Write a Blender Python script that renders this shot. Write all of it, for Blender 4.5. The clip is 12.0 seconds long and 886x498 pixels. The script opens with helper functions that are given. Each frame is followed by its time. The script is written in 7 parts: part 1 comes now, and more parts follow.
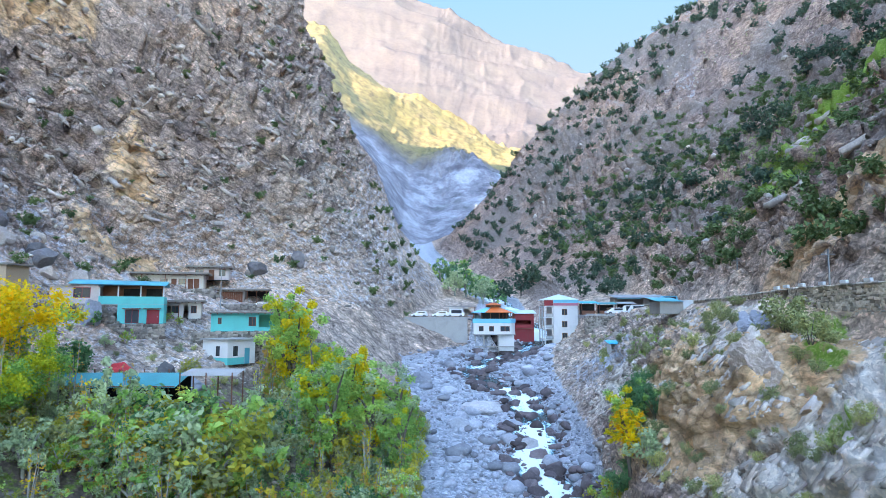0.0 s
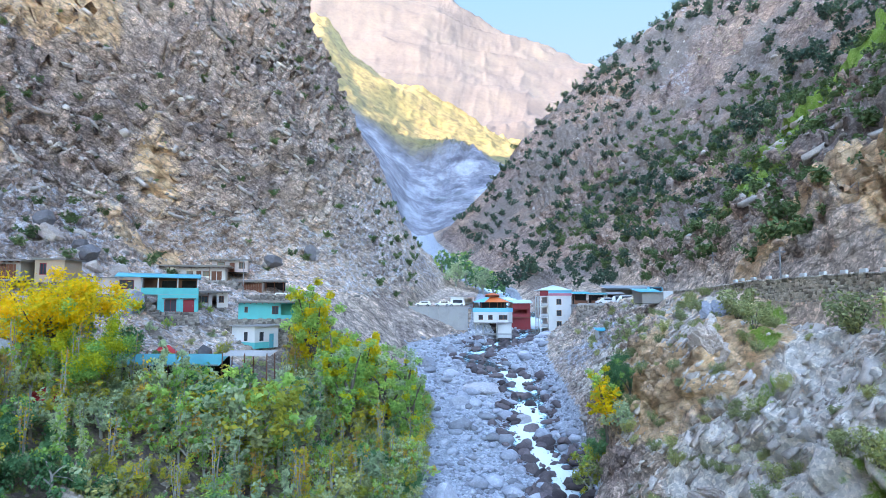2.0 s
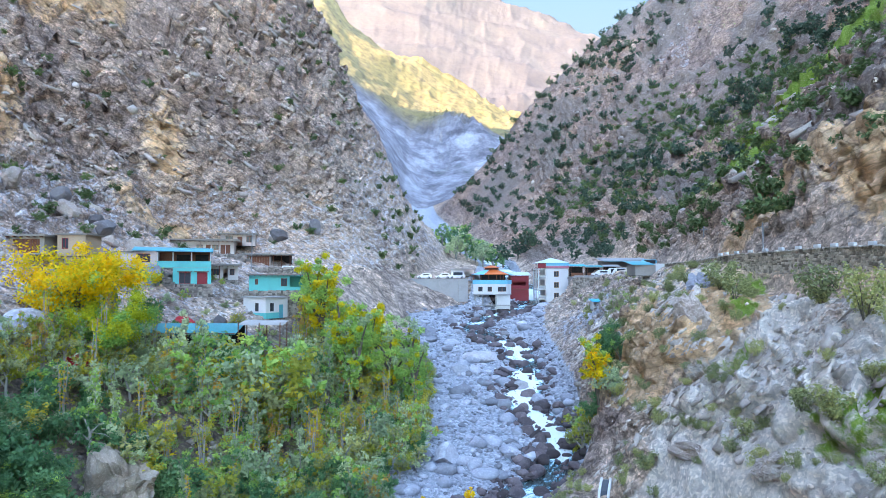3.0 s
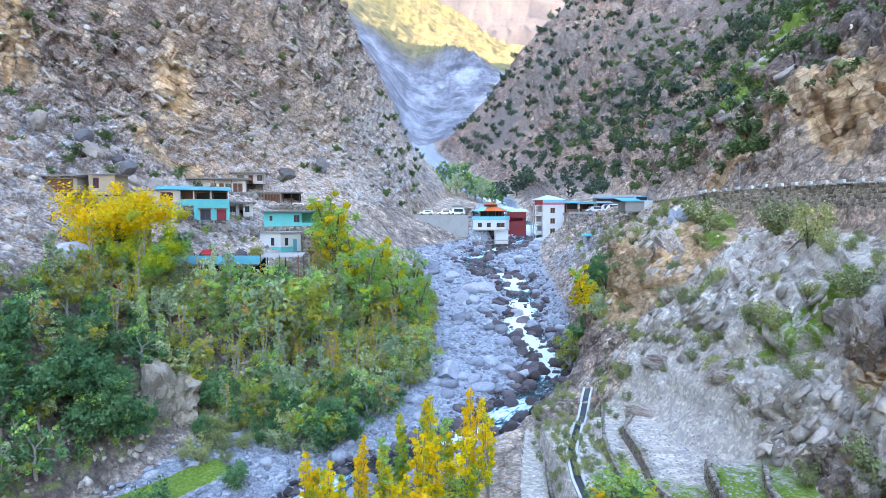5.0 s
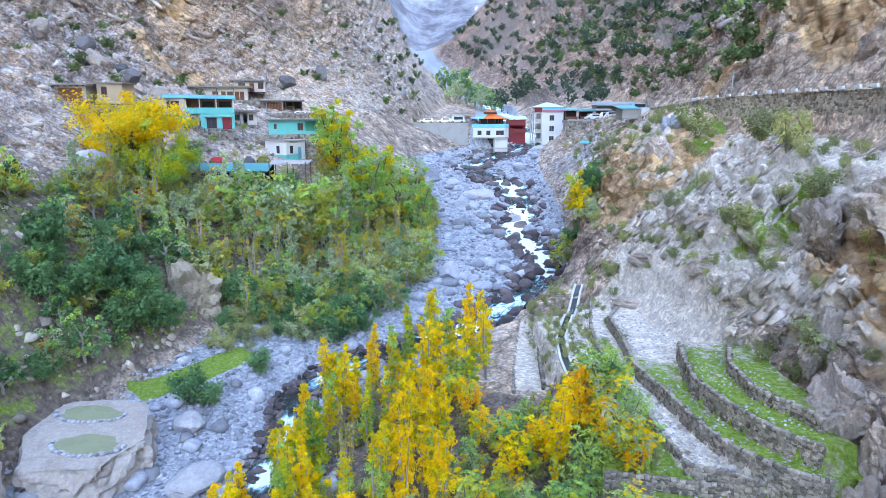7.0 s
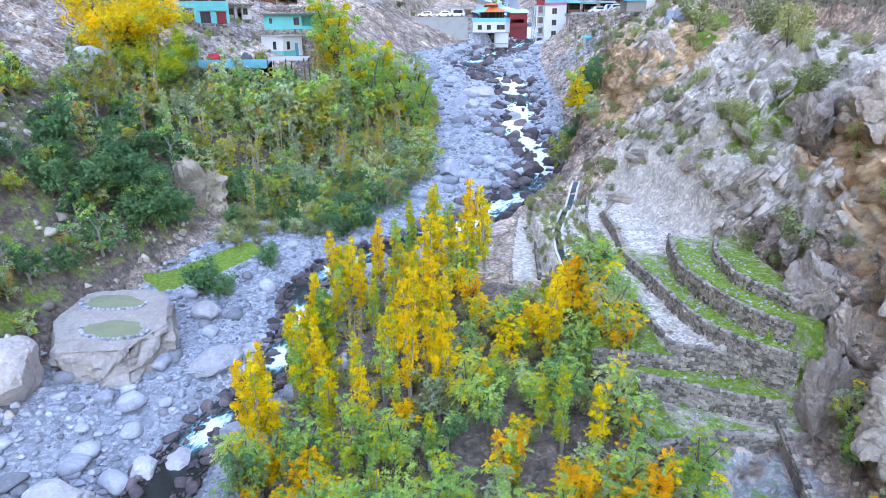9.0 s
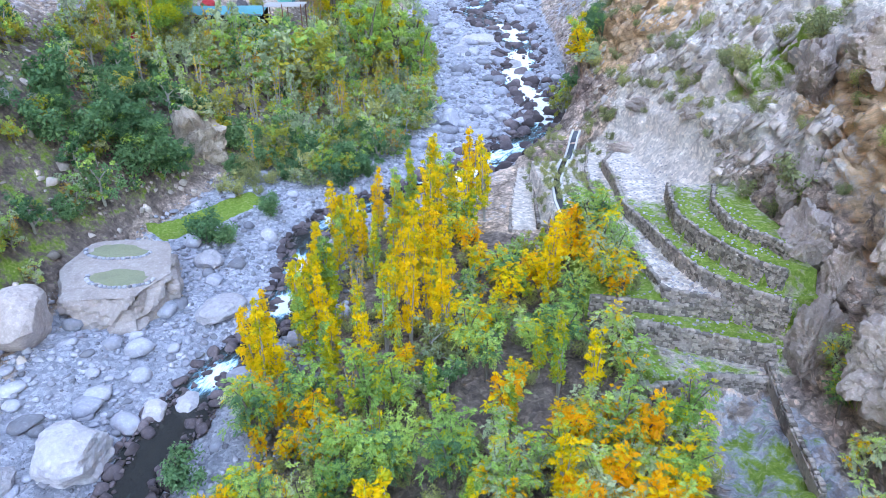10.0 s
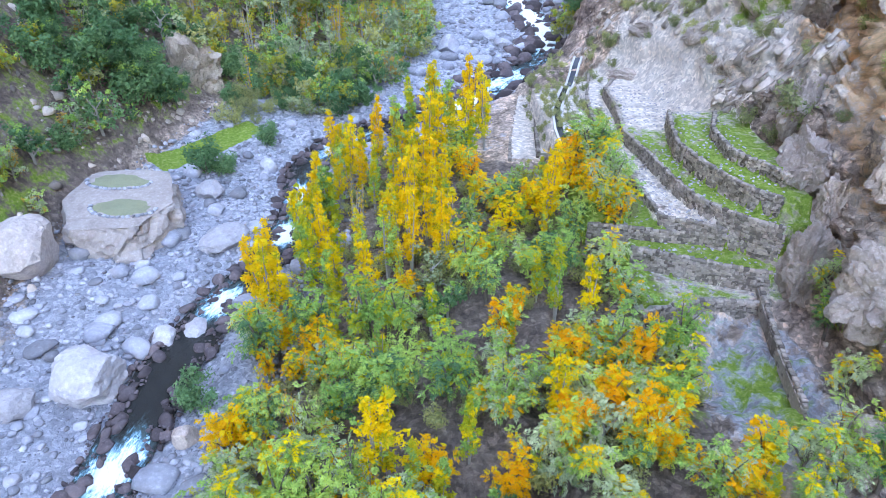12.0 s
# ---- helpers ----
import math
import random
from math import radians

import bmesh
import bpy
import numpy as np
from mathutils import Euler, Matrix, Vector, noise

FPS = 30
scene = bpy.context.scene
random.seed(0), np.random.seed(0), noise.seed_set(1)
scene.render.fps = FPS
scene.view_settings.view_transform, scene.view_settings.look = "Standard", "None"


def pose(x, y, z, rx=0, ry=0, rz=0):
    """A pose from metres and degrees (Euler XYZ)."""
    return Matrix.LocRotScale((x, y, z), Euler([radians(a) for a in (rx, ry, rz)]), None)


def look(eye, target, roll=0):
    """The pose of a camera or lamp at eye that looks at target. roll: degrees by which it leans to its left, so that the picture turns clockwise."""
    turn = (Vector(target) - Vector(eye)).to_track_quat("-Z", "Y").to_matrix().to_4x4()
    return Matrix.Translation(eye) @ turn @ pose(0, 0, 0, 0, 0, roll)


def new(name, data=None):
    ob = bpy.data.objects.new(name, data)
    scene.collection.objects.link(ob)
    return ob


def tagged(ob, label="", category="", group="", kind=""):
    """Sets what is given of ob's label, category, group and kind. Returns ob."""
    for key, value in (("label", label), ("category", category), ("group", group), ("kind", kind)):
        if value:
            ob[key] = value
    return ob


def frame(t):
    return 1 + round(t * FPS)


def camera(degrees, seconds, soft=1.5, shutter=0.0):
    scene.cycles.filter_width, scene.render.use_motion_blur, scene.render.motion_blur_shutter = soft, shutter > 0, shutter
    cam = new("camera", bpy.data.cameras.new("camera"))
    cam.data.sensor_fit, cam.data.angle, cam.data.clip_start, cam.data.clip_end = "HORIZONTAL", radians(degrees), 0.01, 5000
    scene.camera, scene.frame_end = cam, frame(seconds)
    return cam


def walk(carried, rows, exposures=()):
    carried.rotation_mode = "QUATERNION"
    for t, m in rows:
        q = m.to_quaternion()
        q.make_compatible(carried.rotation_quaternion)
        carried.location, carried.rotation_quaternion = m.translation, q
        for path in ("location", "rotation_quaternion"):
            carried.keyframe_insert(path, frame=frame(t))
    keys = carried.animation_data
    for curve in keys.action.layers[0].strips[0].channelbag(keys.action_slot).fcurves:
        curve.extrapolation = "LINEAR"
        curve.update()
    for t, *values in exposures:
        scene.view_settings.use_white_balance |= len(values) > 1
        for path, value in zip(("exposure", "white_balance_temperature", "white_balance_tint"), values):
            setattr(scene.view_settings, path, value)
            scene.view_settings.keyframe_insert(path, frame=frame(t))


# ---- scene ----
cam = camera(69.3, 12.0, soft=0.7)
METRES, EYE, TILT, LEAN, TURN = 30.0, 25.0, 5.6, 0.0, 0.0
ROWS = [
    (0.0, 0.0, 0.0, 0.0, 0.0, 0.0, -0.0),
    (0.5, -0.0045, -0.0878, 0.0085, 0.0, 0.02, 0.01),
    (1.0, -0.0088, -0.175, 0.018, 0.0, 0.01, 0.0),
    (1.5, -0.0119, -0.2589, 0.0258, 0.01, -0.1, -0.0),
    (2.0, -0.0154, -0.3388, 0.033, 0.02, -0.91, -0.01),
    (2.5, -0.0195, -0.4135, 0.0405, 0.01, -2.11, 0.02),
    (3.0, -0.0235, -0.4853, 0.0482, -0.0, -3.38, 0.04),
    (5.0, -0.0354, -0.7364, 0.0711, -0.03, -9.02, 0.17),
    (5.5, -0.0379, -0.7841, 0.0762, -0.05, -10.81, 0.2),
    (6.0, -0.041, -0.8243, 0.079, -0.08, -12.82, 0.24),
    (6.5, -0.0426, -0.8576, 0.0818, -0.11, -14.94, 0.28),
    (7.0, -0.0446, -0.8851, 0.084, -0.14, -17.09, 0.33),
    (9.0, -0.0505, -0.9551, 0.0899, -0.28, -25.86, 0.47),
    (9.5, -0.0509, -0.9658, 0.0909, -0.31, -28.01, 0.51),
    (10.0, -0.0516, -0.9744, 0.0923, -0.37, -30.19, 0.55),
    (10.5, -0.052, -0.981, 0.0932, -0.41, -32.16, 0.58),
    (11.0, -0.0527, -0.9867, 0.0942, -0.45, -34.11, 0.61),
    (11.5, -0.0531, -0.991, 0.0959, -0.48, -35.56, 0.64),
    (12.0, -0.0528, -0.9932, 0.0972, -0.51, -36.34, 0.67),
]
walk(cam, [(t, pose(0, 0, EYE, TILT, LEAN, TURN) @ pose(METRES * x, METRES * y, METRES * z, 90 + pitch, roll, yaw)) for t, x, y, z, yaw, pitch, roll in ROWS],
     exposures=[(0.0, 3.8, 7350, 9), (3.0, 3.87, 7500, 11), (7.0, 4.07, 8050, 16), (12.0, 4.2, 8300, 22)])

# ---- world, sun ----
SUN_ELEV, SUN_FROM = 21.0, Vector((-0.75, -0.66, 0.0)).normalized()
world = bpy.data.worlds.new("sky")
scene.world = world
world.use_nodes = True
wn = world.node_tree
sky = wn.nodes.new("ShaderNodeTexSky")
sky.sky_type, sky.sun_disc = "NISHITA", False
sky.sun_elevation, sky.sun_rotation = radians(SUN_ELEV), math.atan2(SUN_FROM.x, SUN_FROM.y)
sky.altitude, sky.air_density, sky.dust_density = 2200, 1.0, 0.1
wn.links.new(sky.outputs[0], wn.nodes["Background"].inputs[0])
wn.nodes["Background"].inputs[1].default_value = 0.15
sun = new("sun", bpy.data.lights.new("sun", "SUN"))
sun.data.energy, sun.data.angle, sun.data.color = 1.85, radians(0.5), (1.0, 0.86, 0.66)
toward = SUN_FROM * math.cos(radians(SUN_ELEV)) + Vector((0, 0, math.sin(radians(SUN_ELEV))))
sun.matrix_world = look(toward * 900, (0, 0, 0))

# ---- noise and small helpers ----
rng = np.random.default_rng(7)


def vnoise(x, y, z, seed=0):
    """Smooth value noise in -1..1 on arrays."""
    xi, yi, zi = np.floor(x).astype(np.int64), np.floor(y).astype(np.int64), np.floor(z).astype(np.int64)
    fx, fy, fz = x - xi, y - yi, z - zi
    fx, fy, fz = (f * f * f * (f * (f * 6 - 15) + 10) for f in (fx, fy, fz))

    def corner(a, b, c):
        h = ((xi + a) * 374761393 + (yi + b) * 668265263 + (zi + c) * 2147483647 + seed * 974634777) & 0x7FFFFFFF
        h = ((h ^ (h >> 13)) * 1274126177) & 0x7FFFFFFF
        h = ((h ^ (h >> 16)) * 1103515245 + 12345) & 0x7FFFFFFF
        return ((h >> 8) & 0xFFFF) / 32767.5 - 1.0

    def mix(a, b, f):
        return a + (b - a) * f
    low = mix(mix(corner(0, 0, 0), corner(1, 0, 0), fx), mix(corner(0, 1, 0), corner(1, 1, 0), fx), fy)
    high = mix(mix(corner(0, 0, 1), corner(1, 0, 1), fx), mix(corner(0, 1, 1), corner(1, 1, 1), fx), fy)
    return mix(low, high, fz)


def fbm(x, y, z, octaves=4, seed=0, ridged=False):
    total, amp, norm = 0.0, 1.0, 0.0
    for o in range(octaves):
        n = vnoise(x, y, z, seed + o * 17)
        total = total + amp * ((1 - 2 * np.abs(n)) if ridged else n)
        norm += amp
        amp *= 0.52
        x, y, z = x * 2.03 + 11.3, y * 2.03 + 5.7, z * 2.03 + 8.1
    return total / norm


def smooth(a, b, x):
    f = np.clip((x - a) / (b - a), 0, 1)
    return f * f * (3 - 2 * f)


def mesh_of(name, verts, faces, mat=None, soft=False):
    """A mesh from an array of places and one of quads or triangles."""
    me = bpy.data.meshes.new(name)
    verts, faces = np.asarray(verts, np.float32), np.asarray(faces, np.int32)
    k = faces.shape[1]
    me.vertices.add(len(verts))
    me.vertices.foreach_set("co", verts.ravel())
    me.loops.add(faces.size)
    me.loops.foreach_set("vertex_index", faces.ravel())
    me.polygons.add(len(faces))
    me.polygons.foreach_set("loop_start", np.arange(0, faces.size, k, dtype=np.int32))
    if soft:
        me.polygons.foreach_set("use_smooth", np.ones(len(faces), bool))
    me.update(calc_edges=True)
    if mat:
        me.materials.append(mat)
    return me


def part(name, bm, mat, parent=None, label=""):
    """A bmesh as one mesh object under a thing or a part."""
    me = bpy.data.meshes.new(name)
    bm.to_mesh(me)
    bm.free()
    me.materials.append(mat)
    ob = new(name, me)
    ob.parent = parent
    return tagged(ob, label)


def empty(name, m, label, category, group="", kind=""):
    ob = new(name)
    ob.matrix_world = m
    return tagged(ob, label, category, group, kind)


def box(x0, x1, y0, y1, z0, z1, bm=None, bevel=0.0):
    bm = bm or bmesh.new()
    made = bmesh.ops.create_cube(bm, size=1.0, matrix=Matrix.Translation(((x0 + x1) / 2, (y0 + y1) / 2, (z0 + z1) / 2)) @ Matrix.Diagonal((x1 - x0, y1 - y0, z1 - z0, 1)))
    if bevel:
        edges = list({e for v in made["verts"] for e in v.link_edges})
        bmesh.ops.bevel(bm, geom=edges, offset=bevel, segments=1, affect="EDGES")
    return bm


# ---- materials ----
def material(name, rough=0.9):
    mat = bpy.data.materials.new(name)
    mat.use_nodes = True
    n, l = mat.node_tree.nodes, mat.node_tree.links
    shader = n["Principled BSDF"]
    shader.inputs["Roughness"].default_value = rough
    shader.inputs["Specular IOR Level"].default_value = 0.25
    return mat, n, l, shader


def ramp(n, l, source, stops):
    r = n.new("ShaderNodeValToRGB")
    while len(r.color_ramp.elements) < len(stops):
        r.color_ramp.elements.new(0.5)
    for e, (p, c) in zip(r.color_ramp.elements, stops):
        e.position, e.color = p, (*c, 1)
    l.new(source, r.inputs[0])
    return r.outputs[0]


def noise_node(n, l, vector, scale, detail=6.0, rough=0.6, distort=0.0):
    t = n.new("ShaderNodeTexNoise")
    t.inputs["Scale"].default_value, t.inputs["Detail"].default_value = scale, detail
    t.inputs["Roughness"].default_value, t.inputs["Distortion"].default_value = rough, distort
    l.new(vector, t.inputs["Vector"])
    return t.outputs["Fac"]


def blend(n, l, fac, a, b, mode="MIX"):
    m = n.new("ShaderNodeMix")
    m.data_type, m.blend_type = "RGBA", mode
    for socket, value in ((m.inputs[0], fac), (m.inputs[6], a), (m.inputs[7], b)):
        if isinstance(value, (int, float)):
            socket.default_value = value
        elif isinstance(value, tuple):
            socket.default_value = (*value, 1)
        else:
            l.new(value, socket)
    return m.outputs[2]


def bump(n, l, shader, height, strength, distance):
    b = n.new("ShaderNodeBump")
    b.inputs["Strength"].default_value, b.inputs["Distance"].default_value = strength, distance
    l.new(height, b.inputs["Height"])
    l.new(b.outputs[0], shader.inputs["Normal"])


def plain(name, colour, rough=0.8, scale=3.0, spread=0.25, metal=0.0, grime=0.35, grain=0.004):
    """Paint, plaster, timber or metal: one colour with grain, dirt and wear at two scales."""
    mat, n, l, shader = material(name, rough)
    at = n.new("ShaderNodeTexCoord").outputs["Object"]
    fine, wide = noise_node(n, l, at, scale * 6), noise_node(n, l, at, scale * 0.5, 5, 0.65, 0.4)
    dark = tuple(c * (1 - spread) for c in colour)
    c = ramp(n, l, fine, [(0.3, dark), (0.7, colour)])
    dirt = ramp(n, l, wide, [(0.48, (0, 0, 0)), (0.72, (1, 1, 1))])
    muted = n.new("ShaderNodeMath")
    muted.operation = "MULTIPLY"
    l.new(dirt, muted.inputs[0])
    muted.inputs[1].default_value = grime
    l.new(blend(n, l, muted.outputs[0], c, tuple(0.35 * v + 0.05 for v in colour)), shader.inputs["Base Color"])
    shader.inputs["Metallic"].default_value = metal
    bump(n, l, shader, fine, 0.4, grain)
    return mat


def rock_material(name, dark, mid, light, scale=1.0, relief=0.25, low=0.42):
    mat, n, l, shader = material(name, 0.92)
    at = n.new("ShaderNodeTexCoord").outputs["Object"]
    big, small = noise_node(n, l, at, 0.35 * scale, 8, 0.62, 0.6), noise_node(n, l, at, 3.0 * scale, 8, 0.7)
    c = ramp(n, l, big, [(0.3, dark), (0.5, mid), (0.72, light)])
    c = blend(n, l, 0.55, c, ramp(n, l, small, [(0.25, tuple(v * 0.55 for v in mid)), (0.55, mid), (0.8, tuple(min(1, v * 1.5) for v in light))]))
    pick = n.new("ShaderNodeObjectInfo").outputs["Random"]
    island = n.new("ShaderNodeNewGeometry").outputs["Random Per Island"]
    both = n.new("ShaderNodeMath")
    both.operation = "ADD"
    l.new(pick, both.inputs[0])
    l.new(island, both.inputs[1])
    half = n.new("ShaderNodeMath")
    half.operation = "FRACT"
    l.new(both.outputs[0], half.inputs[0])
    tone = ramp(n, l, half.outputs[0], [(0.0, (low, low * 0.98, low * 0.96)), (0.45, (0.95, 0.95, 0.96)), (1.0, (1.32, 1.29, 1.27))])
    l.new(blend(n, l, 1.0, c, tone, "MULTIPLY"), shader.inputs["Base Color"])
    bump(n, l, shader, small, 0.7, relief)
    return mat


LEAF_TONE = 1.28


def leaf_material(name, stops, through_light=0.35):
    """Leaves whose colour differs from tree to tree and from leaf to leaf."""
    mat, n, l, shader = material(name, 0.65)
    pick = n.new("ShaderNodeObjectInfo").outputs["Random"]
    island = n.new("ShaderNodeNewGeometry").outputs["Random Per Island"]
    a, b = n.new("ShaderNodeMath"), n.new("ShaderNodeMath")
    a.operation, b.operation = "MULTIPLY", "MULTIPLY_ADD"
    l.new(pick, a.inputs[0])
    a.inputs[1].default_value = 0.54
    l.new(island, b.inputs[0])
    b.inputs[1].default_value = 0.46
    l.new(a.outputs[0], b.inputs[2])
    c = ramp(n, l, b.outputs[0], [(p, tuple(v * min(LEAF_TONE, 0.96 / max(rgb)) for v in rgb)) for p, rgb in stops])
    l.new(c, shader.inputs["Base Color"])
    t = n.new("ShaderNodeBsdfTranslucent")
    l.new(c, t.inputs[0])
    m = n.new("ShaderNodeMixShader")
    m.inputs[0].default_value = through_light
    l.new(shader.outputs[0], m.inputs[1])
    l.new(t.outputs[0], m.inputs[2])
    l.new(m.outputs[0], n["Material Output"].inputs[0])
    return mat


BOULDER = rock_material("river_boulder", (0.16, 0.167, 0.19), (0.36, 0.378, 0.425), (0.53, 0.555, 0.61), 1.0, 0.06, 0.5)
WET = rock_material("wet_stone", (0.05, 0.04, 0.044), (0.13, 0.105, 0.11), (0.25, 0.21, 0.215), 1.5, 0.05)
CRAG = rock_material("crag", (0.30, 0.24, 0.19), (0.58, 0.50, 0.43), (0.78, 0.69, 0.61), 0.8, 0.15, 0.6)
SCREE = rock_material("scree_stone", (0.18, 0.15, 0.13), (0.46, 0.40, 0.345), (0.68, 0.60, 0.53), 1.0, 0.1)
DRYSTONE = rock_material("dry_stone", (0.13, 0.112, 0.096), (0.29, 0.25, 0.215), (0.46, 0.41, 0.36), 2.0, 0.05)
BARK = plain("bark", (0.20, 0.17, 0.14), 0.95, 6, 0.5)
PALE_BARK = plain("pale_bark", (0.42, 0.40, 0.36), 0.9, 6, 0.4)
WHITE = plain("white_plaster", (0.66, 0.66, 0.65), 0.8, 1.0, 0.08, grime=0.22)
CREAM = plain("cream_plaster", (0.72, 0.66, 0.60), 0.85, 1.0, 0.12, grime=0.3)
PINK = plain("pale_pink_plaster", (0.62, 0.52, 0.48), 0.85, 1.2, 0.15, grime=0.3)
TEAL = plain("turquoise_paint", (0.10, 0.52, 0.50), 0.7, 1.0, 0.1, grime=0.2)
BLUE_ROOF = plain("blue_sheet", (0.08, 0.38, 0.46), 0.45, 1.0, 0.12, grime=0.25)
FADED_ROOF = plain("faded_teal_sheet", (0.05, 0.30, 0.33), 0.5, 1.0, 0.2, grime=0.4)
BRIGHT_BLUE = plain("bright_blue_sheet", (0.02, 0.42, 0.60), 0.45, 1.0, 0.1, grime=0.15)
ORANGE = plain("orange_sheet", (0.75, 0.16, 0.03), 0.5, 1.0, 0.12, grime=0.15)
RED = plain("red_paint", (0.30, 0.035, 0.045), 0.6, 2.0, 0.2)
RED_CLOTH = plain("red_tarpaulin", (0.62, 0.05, 0.06), 0.7, 2.0, 0.25, grime=0.2)
TIMBER = plain("brown_timber", (0.24, 0.10, 0.06), 0.8, 4.0, 0.4)
# Near-black: shade of rooms put into the colour; also dark frames and shutters.
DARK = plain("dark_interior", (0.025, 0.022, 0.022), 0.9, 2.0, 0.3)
MUD_ROOF = plain("mud_roof", (0.27, 0.24, 0.21), 0.95, 2.0, 0.3)
CONCRETE = plain("concrete", (0.40, 0.39, 0.38), 0.9, 1.0, 0.2)
GREY_WALL = plain("grey_render", (0.36, 0.33, 0.30), 0.9, 1.0, 0.2)
PIPE = plain("grey_metal", (0.35, 0.36, 0.37), 0.5, 2.0, 0.2, metal=0.6)
GLASSY = plain("window_glass", (0.05, 0.06, 0.07), 0.12, 1.0, 0.2, grime=0.1)
CAR_WHITE = plain("white_car_paint", (0.75, 0.76, 0.78), 0.3, 1.0, 0.05, grime=0.1)
TYRE = plain("tyre_rubber", (0.03, 0.03, 0.03), 0.9)
SAGE_LEAF = leaf_material("sage_leaves", [(0.0, (0.17, 0.24, 0.14)), (0.5, (0.32, 0.40, 0.23)), (1.0, (0.52, 0.56, 0.32))], 0.4)
FRESH_LEAF = leaf_material("fresh_green_leaves", [(0.0, (0.11, 0.25, 0.06)), (0.5, (0.26, 0.43, 0.11)), (1.0, (0.50, 0.60, 0.16))], 0.45)
MUSTARD_LEAF = leaf_material("mustard_leaves", [(0.0, (0.20, 0.24, 0.04)), (0.5, (0.34, 0.33, 0.05)), (1.0, (0.56, 0.44, 0.05))], 0.4)
RUST_LEAF = leaf_material("rusty_leaves", [(0.0, (0.30, 0.20, 0.07)), (0.5, (0.45, 0.27, 0.07)), (1.0, (0.66, 0.38, 0.06))], 0.4)
DARK_LEAF = leaf_material("dark_leaves", [(0.0, (0.04, 0.12, 0.055)), (0.5, (0.085, 0.20, 0.085)), (1.0, (0.19, 0.32, 0.14))], 0.35)
OLIVE_LEAF = leaf_material("olive_leaves", [(0.0, (0.13, 0.16, 0.08)), (0.5, (0.26, 0.28, 0.12)), (1.0, (0.46, 0.43, 0.15))], 0.3)
YELLOW_LEAF = leaf_material("yellow_leaves", [(0.0, (0.92, 0.76, 0.02)), (0.45, (0.95, 0.72, 0.02)), (0.8, (0.95, 0.62, 0.015)), (1.0, (0.94, 0.50, 0.015))], 0.5)
LIME_LEAF = leaf_material("lime_leaves", [(0.0, (0.24, 0.33, 0.025)), (0.35, (0.40, 0.42, 0.025)), (0.7, (0.62, 0.48, 0.02)), (1.0, (0.76, 0.49, 0.015))], 0.45)
AMBER_LEAF = leaf_material("amber_leaves", [(0.0, (0.95, 0.60, 0.012)), (0.5, (0.95, 0.50, 0.012)), (1.0, (0.90, 0.34, 0.012))], 0.5)
PALE_LEAF = leaf_material("pale_leaves", [(0.0, (0.24, 0.40, 0.10)), (0.6, (0.40, 0.55, 0.15)), (1.0, (0.66, 0.66, 0.10))], 0.4)
OAK_LEAF = leaf_material("oak_leaves", [(0.0, (0.030, 0.055, 0.042)), (0.5, (0.055, 0.095, 0.062)), (1.0, (0.10, 0.15, 0.085))], 0.2)
MOUNTAIN_LEAF = leaf_material("mountain_shrub_leaves", [(0.0, (0.045, 0.075, 0.035)), (0.5, (0.085, 0.135, 0.05)), (1.0, (0.16, 0.21, 0.075))], 0.2)
SKY_BLUE = plain("sky_blue_paint", (0.16, 0.56, 0.72), 0.6, 1.0, 0.1, grime=0.15)
PINK_BAND = plain("dusky_pink_paint", (0.50, 0.18, 0.24), 0.7, 1.0, 0.1, grime=0.15)
PALE_SHEET = plain("pale_green_sheet", (0.55, 0.66, 0.64), 0.45, 1.0, 0.1, grime=0.2)
# Turquoise of the walls again, with the porch's shade put into the colour.
SHADED_TEAL = plain("shaded_green_paint", (0.05, 0.36, 0.28), 0.7, 1.0, 0.1)
WINDOW_TAN = plain("varnished_window_wood", (0.45, 0.25, 0.10), 0.6, 3.0, 0.3)
EARTHEN = plain("mud_plaster", (0.50, 0.38, 0.27), 0.95, 1.5, 0.25)

from mathutils.bvhtree import BVHTree

# ---- the lie of the land: cross-sections of the valley, upstream is +y ----
SECTIONS = []


def section(y, *heights):
    SECTIONS.append((y, heights))


# each: the slope above the village, its foot, scree, bench, bank, water's edges, terraces, slope, road, cutting, mountain
# Unseen: the 720 left rim and -520 section, added to block the sun.
section(-520, (-420, 720), (-230, 260), (-120, 120), (-75, 45), (-60, 27), (-46, 18), (-36, -2), (-26, -6.5), (-14, -6.5), (-8, -5), (20, -1), (26, 10), (34, 26.5), (39, 26.8), (46, 40), (90, 85), (180, 190), (420, 430))
section(-80, (-420, 720), (-230, 260), (-120, 120), (-75, 45), (-60, 27), (-46, 18), (-36, -2), (-26, -6.5), (-14, -6.5), (-8, -5), (20, -1), (26, 10), (34, 26.5), (39, 26.8), (46, 40), (90, 85), (180, 190), (420, 430))
section(0, (-420, 720), (-230, 270), (-120, 125), (-80, 48), (-62, 27), (-45, 18), (-33, -1.5), (-23, -3.3), (-16.5, -3.3), (-11, -2), (20, 0), (25, 12), (33, 26.6), (38, 26.9), (46, 40), (90, 85), (180, 190), (420, 430))
section(18, (-420, 720), (-230, 275), (-125, 125), (-84, 48), (-62, 28), (-43, 17), (-32, 0), (-18, -2.3), (-13.5, -2.3), (-10, -1), (21, 7), (25.5, 13.5), (33.5, 26.6), (38.5, 27), (46, 40), (90, 85), (180, 190), (420, 430))
section(31, (-420, 720), (-230, 275), (-125, 125), (-85, 48), (-62, 28), (-42, 17), (-29, 1), (-17.8, -1.3), (-14, -1.3), (-9, -0.3), (17.5, 5.5), (25, 14.5), (35, 26.8), (40, 27), (47, 42), (90, 88), (180, 190), (420, 430))
